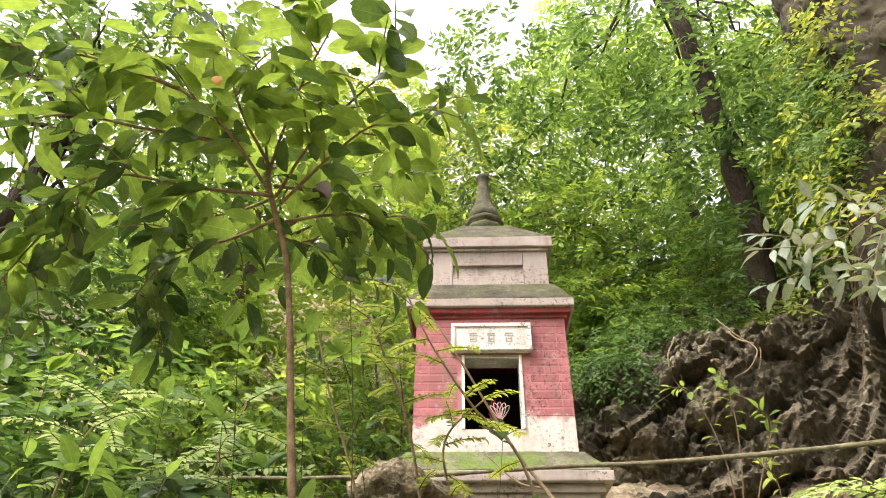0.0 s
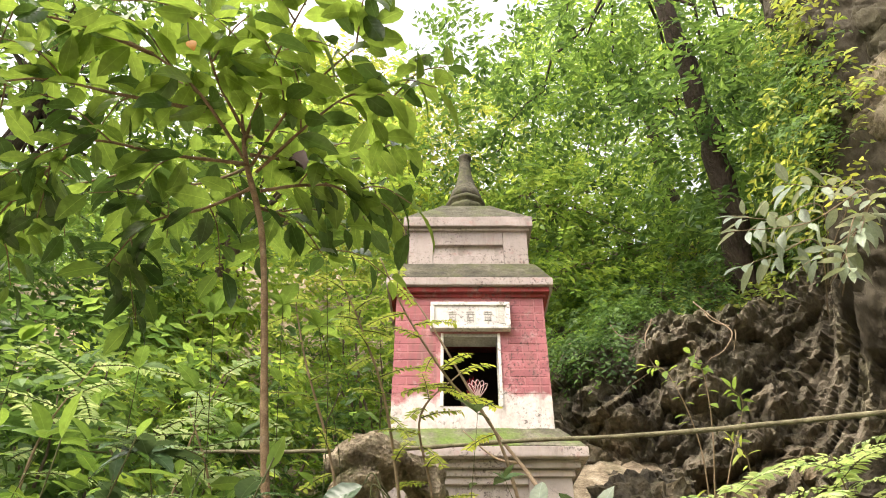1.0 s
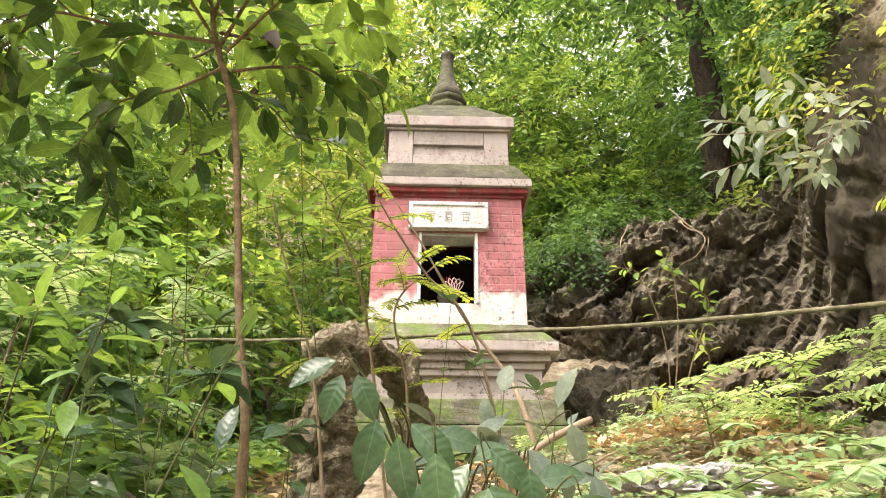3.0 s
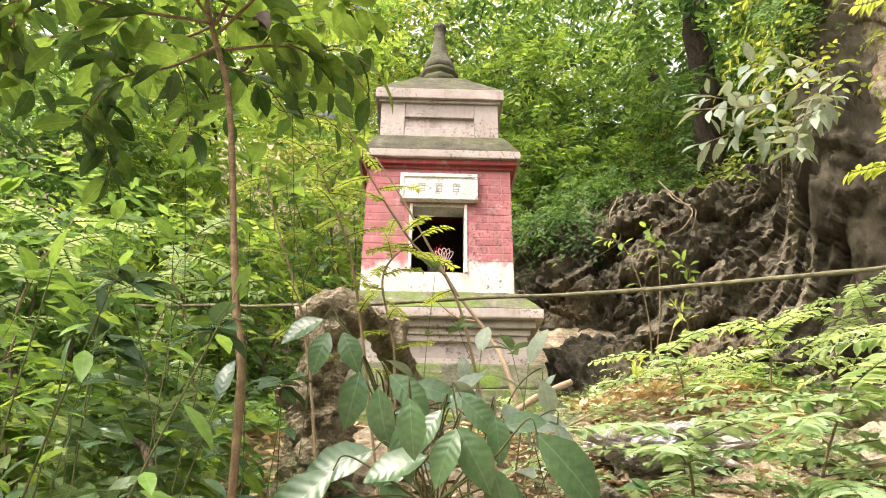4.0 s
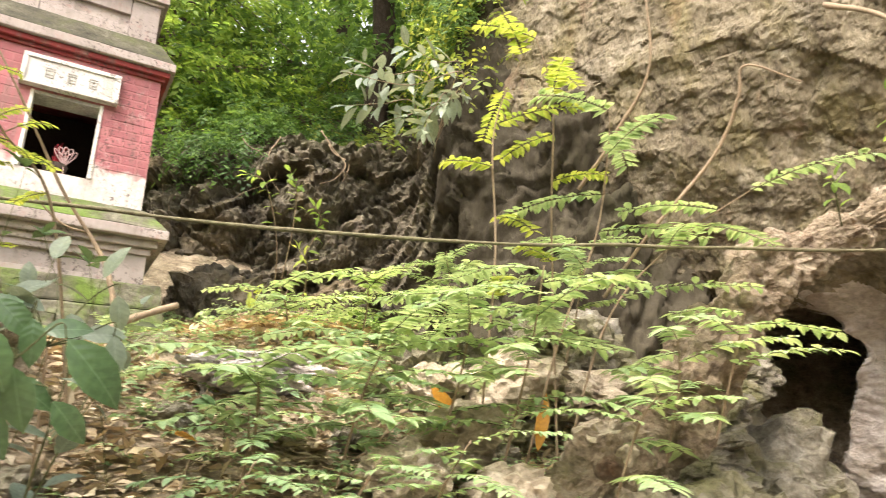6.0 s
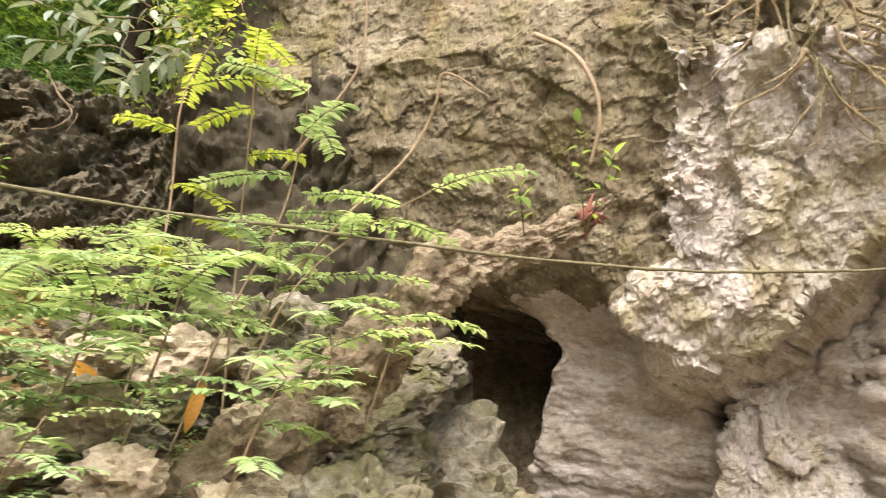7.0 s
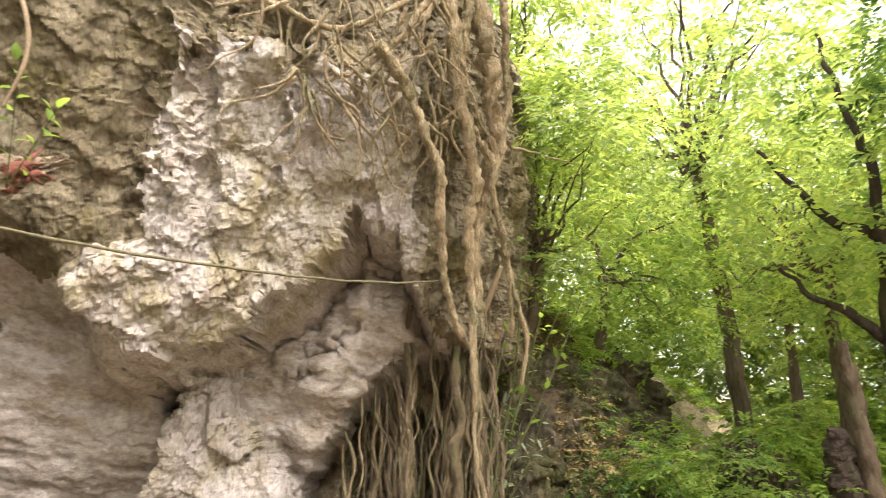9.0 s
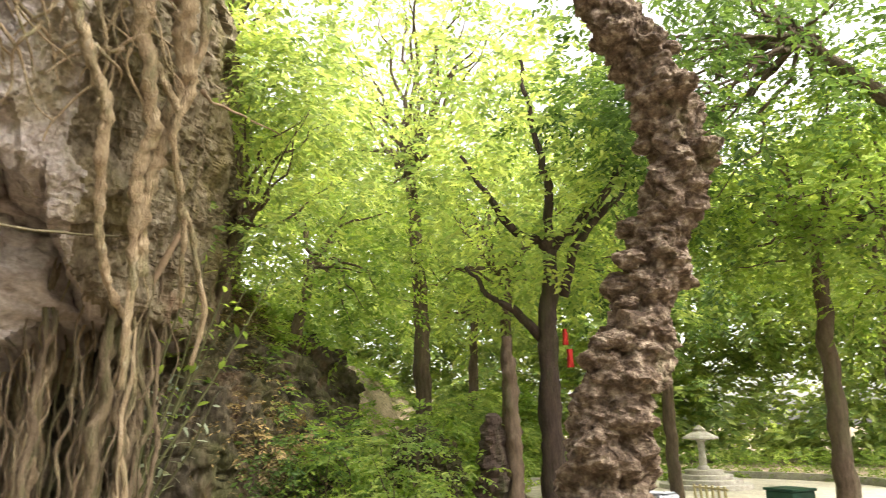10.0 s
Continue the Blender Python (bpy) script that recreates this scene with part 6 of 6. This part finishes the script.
tree("tree", "leafy tree on the bank", "trees over the slope", [(-3.6, 3.0, 1.6), (-3.5, 2.8, 3.4), (-3.2, 2.5, 5.2)], [0.14, 0.12, 0.08],
     clumps_in(36, (-3.3, 2.6, 5.6), (2.6, 1.8, 2.6), 0.75, 7), BARK, LEAF_LIGHT, 60, 0.55, 9, 0.16)
tree("tree", "dark-stemmed tree on the bank", "trees over the slope", [(-5.6, 0.4, -0.2), (-5.2, 0.2, 2.6), (-4.7, 0.0, 5.0)], [0.15, 0.12, 0.08],
     clumps_in(30, (-5.0, 0.2, 5.0), (2.2, 1.8, 2.4), 0.75, 9), BARK_DARK, LEAF_MID, 60, 0.55, 9, 0.155)
tree("tree", "yellow-green tree high on the bank", "trees over the slope", [(-1.0, 7.6, 6.0), (-1.1, 7.2, 8.0), (-1.4, 6.6, 10.0)], [0.15, 0.12, 0.08],
     clumps_in(46, (-2.2, 5.8, 9.0), (2.8, 1.8, 2.8), 0.9, 13), BARK, LEAF_YELLOW, 50, 0.6, 9, 0.17)
tree("tree", "tall tree on the hill with bright leaves", "trees over the slope", [(5.5, 8.0, 8.0), (5.3, 7.6, 11.0), (5.0, 7.0, 13.0)], [0.22, 0.19, 0.12],
     clumps_in(40, (5.2, 7.0, 12.5), (4.2, 3.0, 3.6), 1.1, 15), BARK_DARK, LEAF_LIGHT, 45, 0.65, 9, 0.2)

# ---- beyond the rock: wooded slope, trees and a paved court ----
tree("tree", "bright light-green tree on the lower slope", "trees by the court", [(13.6, -7.6, -1.6), (13.3, -7.9, 0.6), (13.0, -8.2, 2.6)], [0.17, 0.14, 0.09],
     clumps_in(34, (12.8, -8.7, 3.9), (2.3, 1.9, 2.3), 0.7, 21), BARK, LEAF_GLARE, 50, 0.6, 10, 0.16, 0.36, 0.5)
tree("tree", "light green tree on the lower slope", "trees by the court", [(16.5, -9.6, -1.6), (16.3, -9.9, 1.0), (16.0, -10.2, 3.0)], [0.18, 0.15, 0.1],
     clumps_in(30, (15.8, -10.6, 3.2), (2.4, 1.8, 2.4), 0.8, 23), BARK, LEAF_LIGHT, 42, 0.65, 9, 0.18)
fork = thing("forked_tree", "dark forked tree with crooked boughs and green leaves", "tree", "trees by the court")
FORK_BOUGHS = [[(11.5, -13.75, 2.35), (11.3, -13.6, 3.45), (11.2, -13.3, 4.8), (11.3, -13.1, 6.2)], [(11.5, -13.75, 2.35), (11.1, -14.3, 3.05), (10.8, -14.9, 3.9), (10.9, -15.6, 5.2)], [(11.5, -13.75, 2.35), (11.6, -13.1, 2.75), (11.7, -12.65, 3.3), (11.9, -12.1, 4.2)], [(11.5, -13.95, 1.5), (11.2, -14.3, 2.75), (11.0, -14.9, 3.3), (11.3, -15.5, 3.9)], [(11.7, -13.7, 0.7), (11.76, -13.17, 1.16), (11.85, -12.8, 1.4), (12.1, -12.2, 2.1)]]
part_of("trunk", mesh_of("trunk", *tube([(11.9, -13.8, -2.5), (11.8, -13.75, -0.6), (11.65, -13.7, 1.0), (11.5, -13.75, 2.4)], [0.24, 0.20, 0.17, 0.13], 40, 12, 0.25, 4, 0.05), BARK_DARK, True), fork)
for i, b in enumerate(FORK_BOUGHS):
    part_of("bough", mesh_of("bough", *tube(b, [0.10, 0.085, 0.06, 0.03], 30, 8, 0.25, 4, 0.12, i), BARK_DARK, True), fork)
part_of("crown", leaf_mesh("crown", crown_sets(clumps_in(46, (11.6, -13.7, 4.6), (2.0, 2.6, 2.6), 0.7, 27), 30, 0.55, 8, 0.19), LEAF_GLARE), fork)
ribbon = thing("red_ribbon", "faded red cloth ribbon tied to the forked tree", "ribbon")
part("band", box(11.42, -13.97, 0.62, 11.48, -13.87, 0.92, 0.008, 0.7, 0.01), RED_CLOTH, ribbon)
part("tail", box(11.40, -14.04, 0.22, 11.46, -13.93, 0.55, 0.008, 0.8, 0.012), RED_CLOTH, ribbon)
old = thing("old_trunk", "pale broken old trunk with loose bark", "tree", "trees by the court")
part_of("trunk", mesh_of("trunk", *tube([(11.6, -12.9, -2.5), (11.5, -12.8, -1.2), (11.45, -12.75, -0.3), (11.3, -12.6, 0.7)], [0.16, 0.13, 0.12, 0.08], 40, 12, 0.6, 5), BARK, True), old)
part_of("stump", mesh_of("stump", *tube([(11.9, -12.6, -2.5), (11.78, -12.55, -1.6), (11.7, -12.5, -0.9), (11.6, -12.45, -0.6)], [0.40, 0.27, 0.20, 0.10], 60, 26, 0.45, 6), BARK_DARK), old)

# the burled tree beside the path
burl = thing("burled_tree", "crooked tree with a knobbly burled reddish-brown trunk", "tree", "trees by the court")
BURL_LINE = [(5.40, -9.95, -2.6), (5.25, -9.95, -1.6), (5.15, -9.95, -0.91), (5.05, -10.05, -0.45), (4.95, -10.22, 0.01), (4.86, -10.27, 0.39), (4.72, -10.35, 0.77), (4.64, -10.33, 1.12), (4.60, -10.15, 1.54), (4.60, -9.87, 1.95), (4.62, -9.60, 2.5), (4.75, -9.2, 3.4)]
v, f = tube(BURL_LINE, [0.36, 0.33, 0.27, 0.22, 0.20, 0.19, 0.19, 0.195, 0.18, 0.165, 0.15, 0.12], 260, 56, 0.5, 5.5)
core = np.repeat(spline(BURL_LINE, 260), 56, axis=0)
crust = np.array([facets(Vector(p) + noise.noise_vector(Vector(p) * 6) * 0.04, 7.0, 1.6) + 0.5 * facets(Vector(p), 17.0, 1.4) for p in v])
v += unit(v - core) * (0.035 * crust)[:, None]
part_of("trunk", mesh_of("trunk", v, f, BARK_BURL), burl)
line = spline(BURL_LINE, 100)
for i in range(34):
    k = int(rng.uniform(16, 92))
    a = rng.uniform(0, 6.28)
    d = np.array([math.cos(a), math.sin(a), 0.1])
    r = rng.uniform(0.06, 0.115) * (1.25 if k < 40 else 1.0)
    bm = bmesh.new()
    bmesh.ops.create_icosphere(bm, subdivisions=4, radius=r)
    for w in bm.verts:
        q = w.co * (0.55 / r)
        w.co *= 1 + 0.32 * noise.fractal(q * 2.6 + Vector((i * 3, 0, 0)), 1, 2, 4)
        w.co *= 1 + 0.10 * facets(q, 5.0)
        w.co.z *= 0.62
    bmesh.ops.translate(bm, verts=bm.verts, vec=Vector(line[k] + d * 0.21))
    part("burl", bm, BARK_BURL, burl)
for i, b in enumerate([[(4.66, -10.3, 1.1), (4.95, -10.1, 1.25), (5.3, -9.6, 1.1), (5.6, -9.2, 0.9)], [(4.75, -9.2, 3.3), (5.6, -9.6, 4.4), (6.6, -10.4, 5.4)], [(4.75, -9.2, 3.3), (4.2, -8.4, 4.6), (4.0, -7.6, 5.6)]]):
    if i:
        part_of("bough", mesh_of("bough", *tube(b, [0.09, 0.06, 0.03], 30, 8, 0.3, 5, 0.1), BARK_BURL, True), burl)
part_of("crown", leaf_mesh("crown", crown_sets(clumps_in(26, (6.0, -10.2, 6.2), (2.6, 2.2, 1.4), 0.8, 31), 60, 0.5, 10, 0.12), LEAF_LIGHT), burl)

for i, (x, y, r, h, lab, mat, size, seed) in enumerate([(10.0, -18.8, 0.2, 6.0, "straight brown-trunked tree at the edge of the court", LEAF_LIGHT, 0.15, 33), (13.5, -18.0, 0.16, 6.5, "green tree at the edge of the court", LEAF_GLARE, 0.16, 35), (16.5, -15.5, 0.2, 8.0, "mid-green tree behind the court", LEAF_GLARE, 0.18, 37), (19.0, -22.0, 0.2, 8.0, "dark green tree behind the court", LEAF_MID, 0.2, 39), (12.5, -24.5, 0.2, 7.0, "green tree behind the court", LEAF_GLARE, 0.2, 41), (21.5, -17.0, 0.22, 9.0, "tall tree behind the court", LEAF_GLARE, 0.2, 43)]):
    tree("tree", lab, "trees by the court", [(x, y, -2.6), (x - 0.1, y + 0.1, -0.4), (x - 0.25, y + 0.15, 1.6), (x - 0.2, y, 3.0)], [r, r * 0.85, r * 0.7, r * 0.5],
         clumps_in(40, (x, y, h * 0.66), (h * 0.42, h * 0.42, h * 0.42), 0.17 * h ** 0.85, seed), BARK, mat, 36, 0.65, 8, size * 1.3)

undergrowth("lower_slope_growth", "tangled green and brown growth on the slope beside the court", np.concatenate([on_ground(260, 14.0, 18, -10.4, -6.4, 0.3), on_ground(90, 12.8, 15.0, -8.0, -6.0, 0.3), on_ground(160, 12.5, 20, -13.0, -10.0), on_ground(700, 17, 33, -25, -8)]), 9, 0.6, 9, 0.16, LEAF_LIGHT)
undergrowth("dry_slope_growth", "dry brown twiggy growth on the lower slope", on_ground(620, 12.9, 15.5, -8.8, -6.0, 0.3), 8, 0.6, 9, 0.08, LEAF_DRY)
undergrowth("court_edge_growth", "low green growth at the edge of the court", np.concatenate([on_ground(140, 12.2, 16.5, -12.6, -10.4), on_ground(330, 12.8, 19, -12.4, -8.6), on_ground(420, 13.5, 20, -14.5, -10.5)]), 8, 0.55, 9, 0.16, LEAF_GLARE)
THICKET = [
    ("twiggy brown-leaved bush on the lower slope", (12.4, -8.3), (1.0, 0.8, 1.0), LEAF_DRY, 0.09),
    ("mid-green bush on the lower slope", (13.2, -9.2), (1.1, 0.9, 1.15), LEAF_MID, 0.12),
    ("twiggy brown-leaved bush above the court", (12.9, -8.9), (0.9, 0.8, 1.3), LEAF_DRY, 0.09),
    ("light green bush above the court", (13.8, -10.3), (1.1, 1.0, 1.1), LEAF_LIGHT, 0.12),
    ("mid-green bush at the foot of the slope", (13.2, -11.2), (0.9, 0.8, 0.75), LEAF_GLARE, 0.14),
    ("light green bush at the foot of the slope", (14.6, -12.0), (1.1, 0.9, 0.8), LEAF_GLARE, 0.15),
    ("light green leafy bush before the rock bank", (12.3, -10.0), (0.9, 0.7, 0.95), LEAF_LIGHT, 0.11),
    ("pale green leafy bush before the rock bank", (12.2, -10.9), (0.8, 0.7, 0.85), LEAF_GLARE, 0.11),
    ("mid-green bush beside the forked tree", (12.3, -11.7), (0.8, 0.7, 0.95), LEAF_LIGHT, 0.12),
    ("low light green bush at the foot of the rock bank", (11.6, -10.6), (0.9, 0.6, 0.35), LEAF_GLARE, 0.10),
    ("mid-green bush beside the court", (15.8, -13.2), (1.3, 1.0, 1.0), LEAF_LIGHT, 0.16),
    ("mid-green bush beside the court", (17.4, -14.6), (1.5, 1.2, 1.2), LEAF_GLARE, 0.18),
    ("light green bush beside the court", (19.5, -15.8), (1.6, 1.3, 1.4), LEAF_GLARE, 0.2),
    ("mid-green bush behind the court", (21.5, -18.0), (1.8, 1.5, 1.5), LEAF_LIGHT, 0.22),
]
for i, (label, (x, y), reach, m, size) in enumerate(THICKET):
    shrub(label, (x, y, float(ground_at(x, y))), reach, 18, m, 120, 0.4, 9, size, 140 + i, "bushes by the court")
# a dark mossy rock bank under the growth
bank_plan = spline([(10.7, -4.6, 0), (11.0, -5.8, 0), (11.35, -6.9, 0), (11.9, -8.1, 0), (12.6, -9.0, 0), (13.5, -9.9, 0), (14.8, -10.9, 0), (16.2, -11.8, 0), (18.0, -12.6, 0)], 220)
bank_z = np.linspace(-2.8, 1.9, 110)
bank_t = unit(np.gradient(bank_plan, axis=0))
bank_out = np.stack([bank_t[:, 1], -bank_t[:, 0], np.zeros(len(bank_t))], 1)
bank_out *= np.sign((bank_out * (np.array([2, -7, 0]) - bank_plan)).sum(1))[:, None]
bank_rock = np.empty((len(bank_plan), len(bank_z), 3))
for i in range(len(bank_plan)):
    for j, z in enumerate(bank_z):
        p = bank_plan[i] - bank_out[i] * (0.38 * (z + 2.4) + 0.5 * max(z - 0.6, 0))
        d = rock_noise((p[0], p[1], z * 0.55), 0.75, 0.22, 0.8, 1.6, 4.0)
        bank_rock[i, j] = np.array((p[0], p[1], z)) + bank_out[i] * d
tagged(new("rock_bank", mesh_of("rock_bank", bank_rock.reshape(-1, 3), grid_faces(len(bank_plan), len(bank_z)), DARK_ROCK, True)),
       "dark brown mossy rock bank under tangled growth", "rock bank", kind="structure")
rock("mossy_outcrop", "grey rock outcrop above the court", (14.4, -12.3, -2.0), (1.7, 0.8, 1.1), DARK_ROCK, -30, 26.0, cuts=6)
for k, (x, y) in enumerate(((11.25, -8.55), (11.0, -8.25), (11.35, -8.85))):
    rock("pale_stone", "pale broken stone at the foot of the slope", (x, y, -2.2 + 0.1 * k), (0.24, 0.2, 0.17), STONE, 40 * k, 29.0 + k)

tree("tree", "broad green tree overhanging the court", "trees by the court", [(6.2, -19.5, -2.5), (6.6, -19.2, 0.5), (7.2, -18.4, 3.6), (8.2, -17.2, 5.8)], [0.2, 0.17, 0.14, 0.1],
     clumps_in(60, (9.6, -15.9, 5.6), (3.2, 2.6, 2.6), 0.8, 51), BARK, LEAF_MID, 52, 0.55, 9, 0.17)
tree("tree", "tall light-leaved tree over the path", "trees by the court", [(17.5, -13.6, -2.5), (17.3, -13.4, 2.0), (17.0, -13.0, 6.0)], [0.24, 0.2, 0.14],
     clumps_in(50, (16.4, -12.6, 8.6), (3.6, 2.6, 3.2), 1.0, 53), BARK, LEAF_GLARE, 15, 0.65, 9, 0.22)

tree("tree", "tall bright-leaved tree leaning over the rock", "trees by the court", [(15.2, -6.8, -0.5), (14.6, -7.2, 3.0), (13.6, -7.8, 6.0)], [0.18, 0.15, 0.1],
     clumps_in(46, (13.2, -8.2, 6.6), (2.6, 1.8, 2.6), 0.8, 57), BARK, LEAF_GLARE, 42, 0.6, 9, 0.2)
tree("tree", "dense mid-green tree drooping beside the court", "trees by the court", [(8.4, -20.6, -2.5), (8.6, -20.2, 0.5), (8.9, -19.6, 3.0)], [0.17, 0.14, 0.1],
     clumps_in(44, (9.2, -19.0, 3.0), (3.0, 2.2, 2.4), 0.8, 59), BARK, LEAF_LIGHT, 45, 0.55, 9, 0.18)

# the court
court = bmesh.new()
bmesh.ops.create_circle(court, cap_ends=True, segments=48, radius=4.6)
bmesh.ops.translate(court, verts=court.verts, vec=(14.4, -19.9, -2.385))
bmesh.ops.solidify(court, geom=court.faces[:], thickness=0.08)
part("pavement", court, PAVING, None)
tagged(bpy.data.objects["pavement"], "pale paved round court", "pavement", kind="structure")
lan = thing("stone_lantern", "small pale stone lantern on round steps", "stone lantern", at=(15.2, -20.5, -2.38))


def disc(name, profile, parent, material, seg=28, label=""):
    bm = bmesh.new()
    rings = [[bm.verts.new((r * math.cos(a), r * math.sin(a), z)) for a in np.linspace(0, 2 * math.pi, seg, endpoint=False)] for r, z in profile]
    for a, b in zip(rings, rings[1:]):
        for i in range(seg):
            bm.faces.new((a[i], a[(i + 1) % seg], b[(i + 1) % seg], b[i]))
    bm.faces.new(rings[0][::-1])
    bm.faces.new(rings[-1])
    return part(name, bm, material, parent, label)


for i, r in enumerate((1.15, 0.92, 0.70, 0.48)):
    disc("step", [(r, 0.11 * i), (r, 0.11 * i + 0.09), (r - 0.01, 0.11 * i + 0.11)], lan, STONE, 32)
disc("post", [(0.16, 0.44), (0.15, 0.5), (0.10, 0.55), (0.085, 0.9), (0.09, 1.1), (0.13, 1.18)], lan, STONE, 16, "pale stone post")
disc("roof", [(0.16, 1.18), (0.46, 1.22), (0.44, 1.26), (0.25, 1.36), (0.16, 1.40)], lan, STONE, 8, "flat stone roof")
disc("finial", [(0.15, 1.40), (0.16, 1.46), (0.08, 1.52), (0.03, 1.56)], lan, STONE, 12)
hedge_pts = []
for a in np.linspace(-2.6, 1.2, 46):
    hedge_pts.append((14.4 + 5.3 * math.cos(a), -19.9 + 5.3 * math.sin(a), -2.05, 0.55, 0.55, 0.5))
tagged(new("hedge", leaf_mesh("hedge", crown_sets(hedge_pts, 260, 0.22, 8, 0.08), LEAF_LIGHT)), "clipped green hedge round the court", "hedge", kind="stuff")
kerb = bmesh.new()
ringo, ringi = [], []
for a in np.linspace(-2.6, 1.2, 60):
    for rr, lst in ((4.72, ringi), (4.92, ringo)):
        lst.append([kerb.verts.new((14.4 + rr * math.cos(a), -19.9 + rr * math.sin(a), z)) for z in (-2.45, -2.2)])
for i in range(59):
    kerb.faces.new((ringi[i][0], ringi[i + 1][0], ringi[i + 1][1], ringi[i][1]))
    kerb.faces.new((ringi[i][1], ringi[i + 1][1], ringo[i + 1][1], ringo[i][1]))
    kerb.faces.new((ringo[i][1], ringo[i + 1][1], ringo[i + 1][0], ringo[i][0]))
part("kerb", kerb, STONE, None)
tagged(bpy.data.objects["kerb"], "low stone kerb round the court", "kerb", kind="structure")
bin_ = thing("green_box", "dark green box beside the court", "box", at=(10.9, -18.4, -2.4))
part("body", box(-0.3, -0.3, 0, 0.3, 0.3, 0.36, 0.02), GREEN_PAINT, bin_)
part("lid", box(-0.33, -0.33, 0.362, 0.33, 0.33, 0.41, 0.015), GREEN_PAINT, bin_)
fence = thing("cream_railing", "short cream-painted railing at the court", "railing", at=(12.0, -17.5, -2.4))
for k in range(6):
    part("post", box(-0.4 + 0.16 * k, -0.02, 0, -0.36 + 0.16 * k, 0.02, 0.42, 0.006), CREAM, fence)
part("rail", box(-0.46, -0.015, 0.34, 0.46, 0.015, 0.38, 0.006), CREAM, fence)
# plain block in place of a small grey shape taken for a parked scooter
grey = thing("scooter_stand_in", "plain grey block standing in for a parked scooter beside the burled tree", "stone", at=(6.4, -11.4, -2.4))
part("body", box(-0.2, -0.2, 0, 0.2, 0.2, 1.0, 0.08, 0.7, 0.02), GREY_METAL, grey)

# far woods all round
far = []
for a in np.linspace(0, 2 * np.pi, 150, endpoint=False):
    for h in range(7):
        r = rng.uniform(29, 36)
        x, y = 4 + r * math.cos(a), -8 + r * math.sin(a)
        g = float(ground_at(x, y))
        if g > 3:
            continue
        far.append((x, y, g + 0.8 + 2.0 * h + rng.normal(0, 0.6), rng.uniform(1.4, 2.4), rng.uniform(1.4, 2.4), rng.uniform(1.0, 1.7)))
tagged(new("far_woods", leaf_mesh("far_woods", crown_sets(far, 27, 1.0, 9, 0.42), LEAF_GLARE)), "green woods in the distance round the court", "woods", kind="stuff")
hillw = []
for _ in range(260):
    x, y = rng.uniform(-24, 26), rng.uniform(5, 24)
    hillw.append((x, y, float(ground_at(x, y)) + rng.uniform(0.3, 2.0), rng.uniform(1.0, 1.9), rng.uniform(1.0, 1.9), rng.uniform(0.8, 1.4)))
tagged(new("hill_woods", leaf_mesh("hill_woods", crown_sets(hillw, 30, 0.7, 9, 0.24), LEAF_MID)), "green woods covering the hill", "woods", kind="stuff")

# ---- bricks of the stupa's front ----
brick_meshes = []
for k in range(6):
    bm = bmesh.new()
    bmesh.ops.create_cube(bm, size=1)
    L = (0.205, 0.205, 0.205, 0.10, 0.15, 0.06)[k]
    for v in bm.verts:
        v.co = Vector((v.co.x * L, v.co.y * 0.02, v.co.z * 0.055))
    bmesh.ops.bevel(bm, geom=bm.edges[:], offset=0.0022, segments=1, affect="EDGES")
    for v in bm.verts:
        v.co += noise.noise_vector(v.co * 23 + Vector((k * 5, 0, 0))) * 0.0018
    me = bpy.data.meshes.new("brick")
    bm.to_mesh(me)
    bm.free()
    me.materials.append(RED_WALL)
    brick_meshes.append((L, me))
for row in range(4, 16):
    z = Z0 + 0.034 + 0.0655 * row
    x = -H + 0.006
    first = True
    while x < H - 0.02:
        left = H - 0.006 - x
        fit = [i for i, (L, _) in enumerate(brick_meshes) if L <= left + 0.002]
        if not fit:
            break
        i = 3 if first and row % 2 and 3 in fit else (row + int(x * 10)) % 3 if 0 in fit else fit[0]
        first = False
        L, me = brick_meshes[i]
        c = x + L / 2
        if not (DZ0 - 0.01 < z < DZ1 + 0.02 and abs(c) < DX + L / 2 - 0.01) and z + 0.03 < Z1:
            b = new("brick", me)
            b.parent = front
            b.location = (c, F + 0.0082 - rng.uniform(0.0, 0.0015), z)
        elif abs(c) + L / 2 > DX + 0.06:
            w = abs(c) + L / 2 - DX - 0.004
            k = min((j for j in range(6) if brick_meshes[j][0] <= w), key=lambda j: w - brick_meshes[j][0], default=None)
            if k is not None:
                b = new("brick", brick_meshes[k][1])
                b.parent = front
                b.location = (math.copysign(DX + 0.002 + w - brick_meshes[k][0] / 2, c), F + 0.0082, z)
        x += L + 0.010
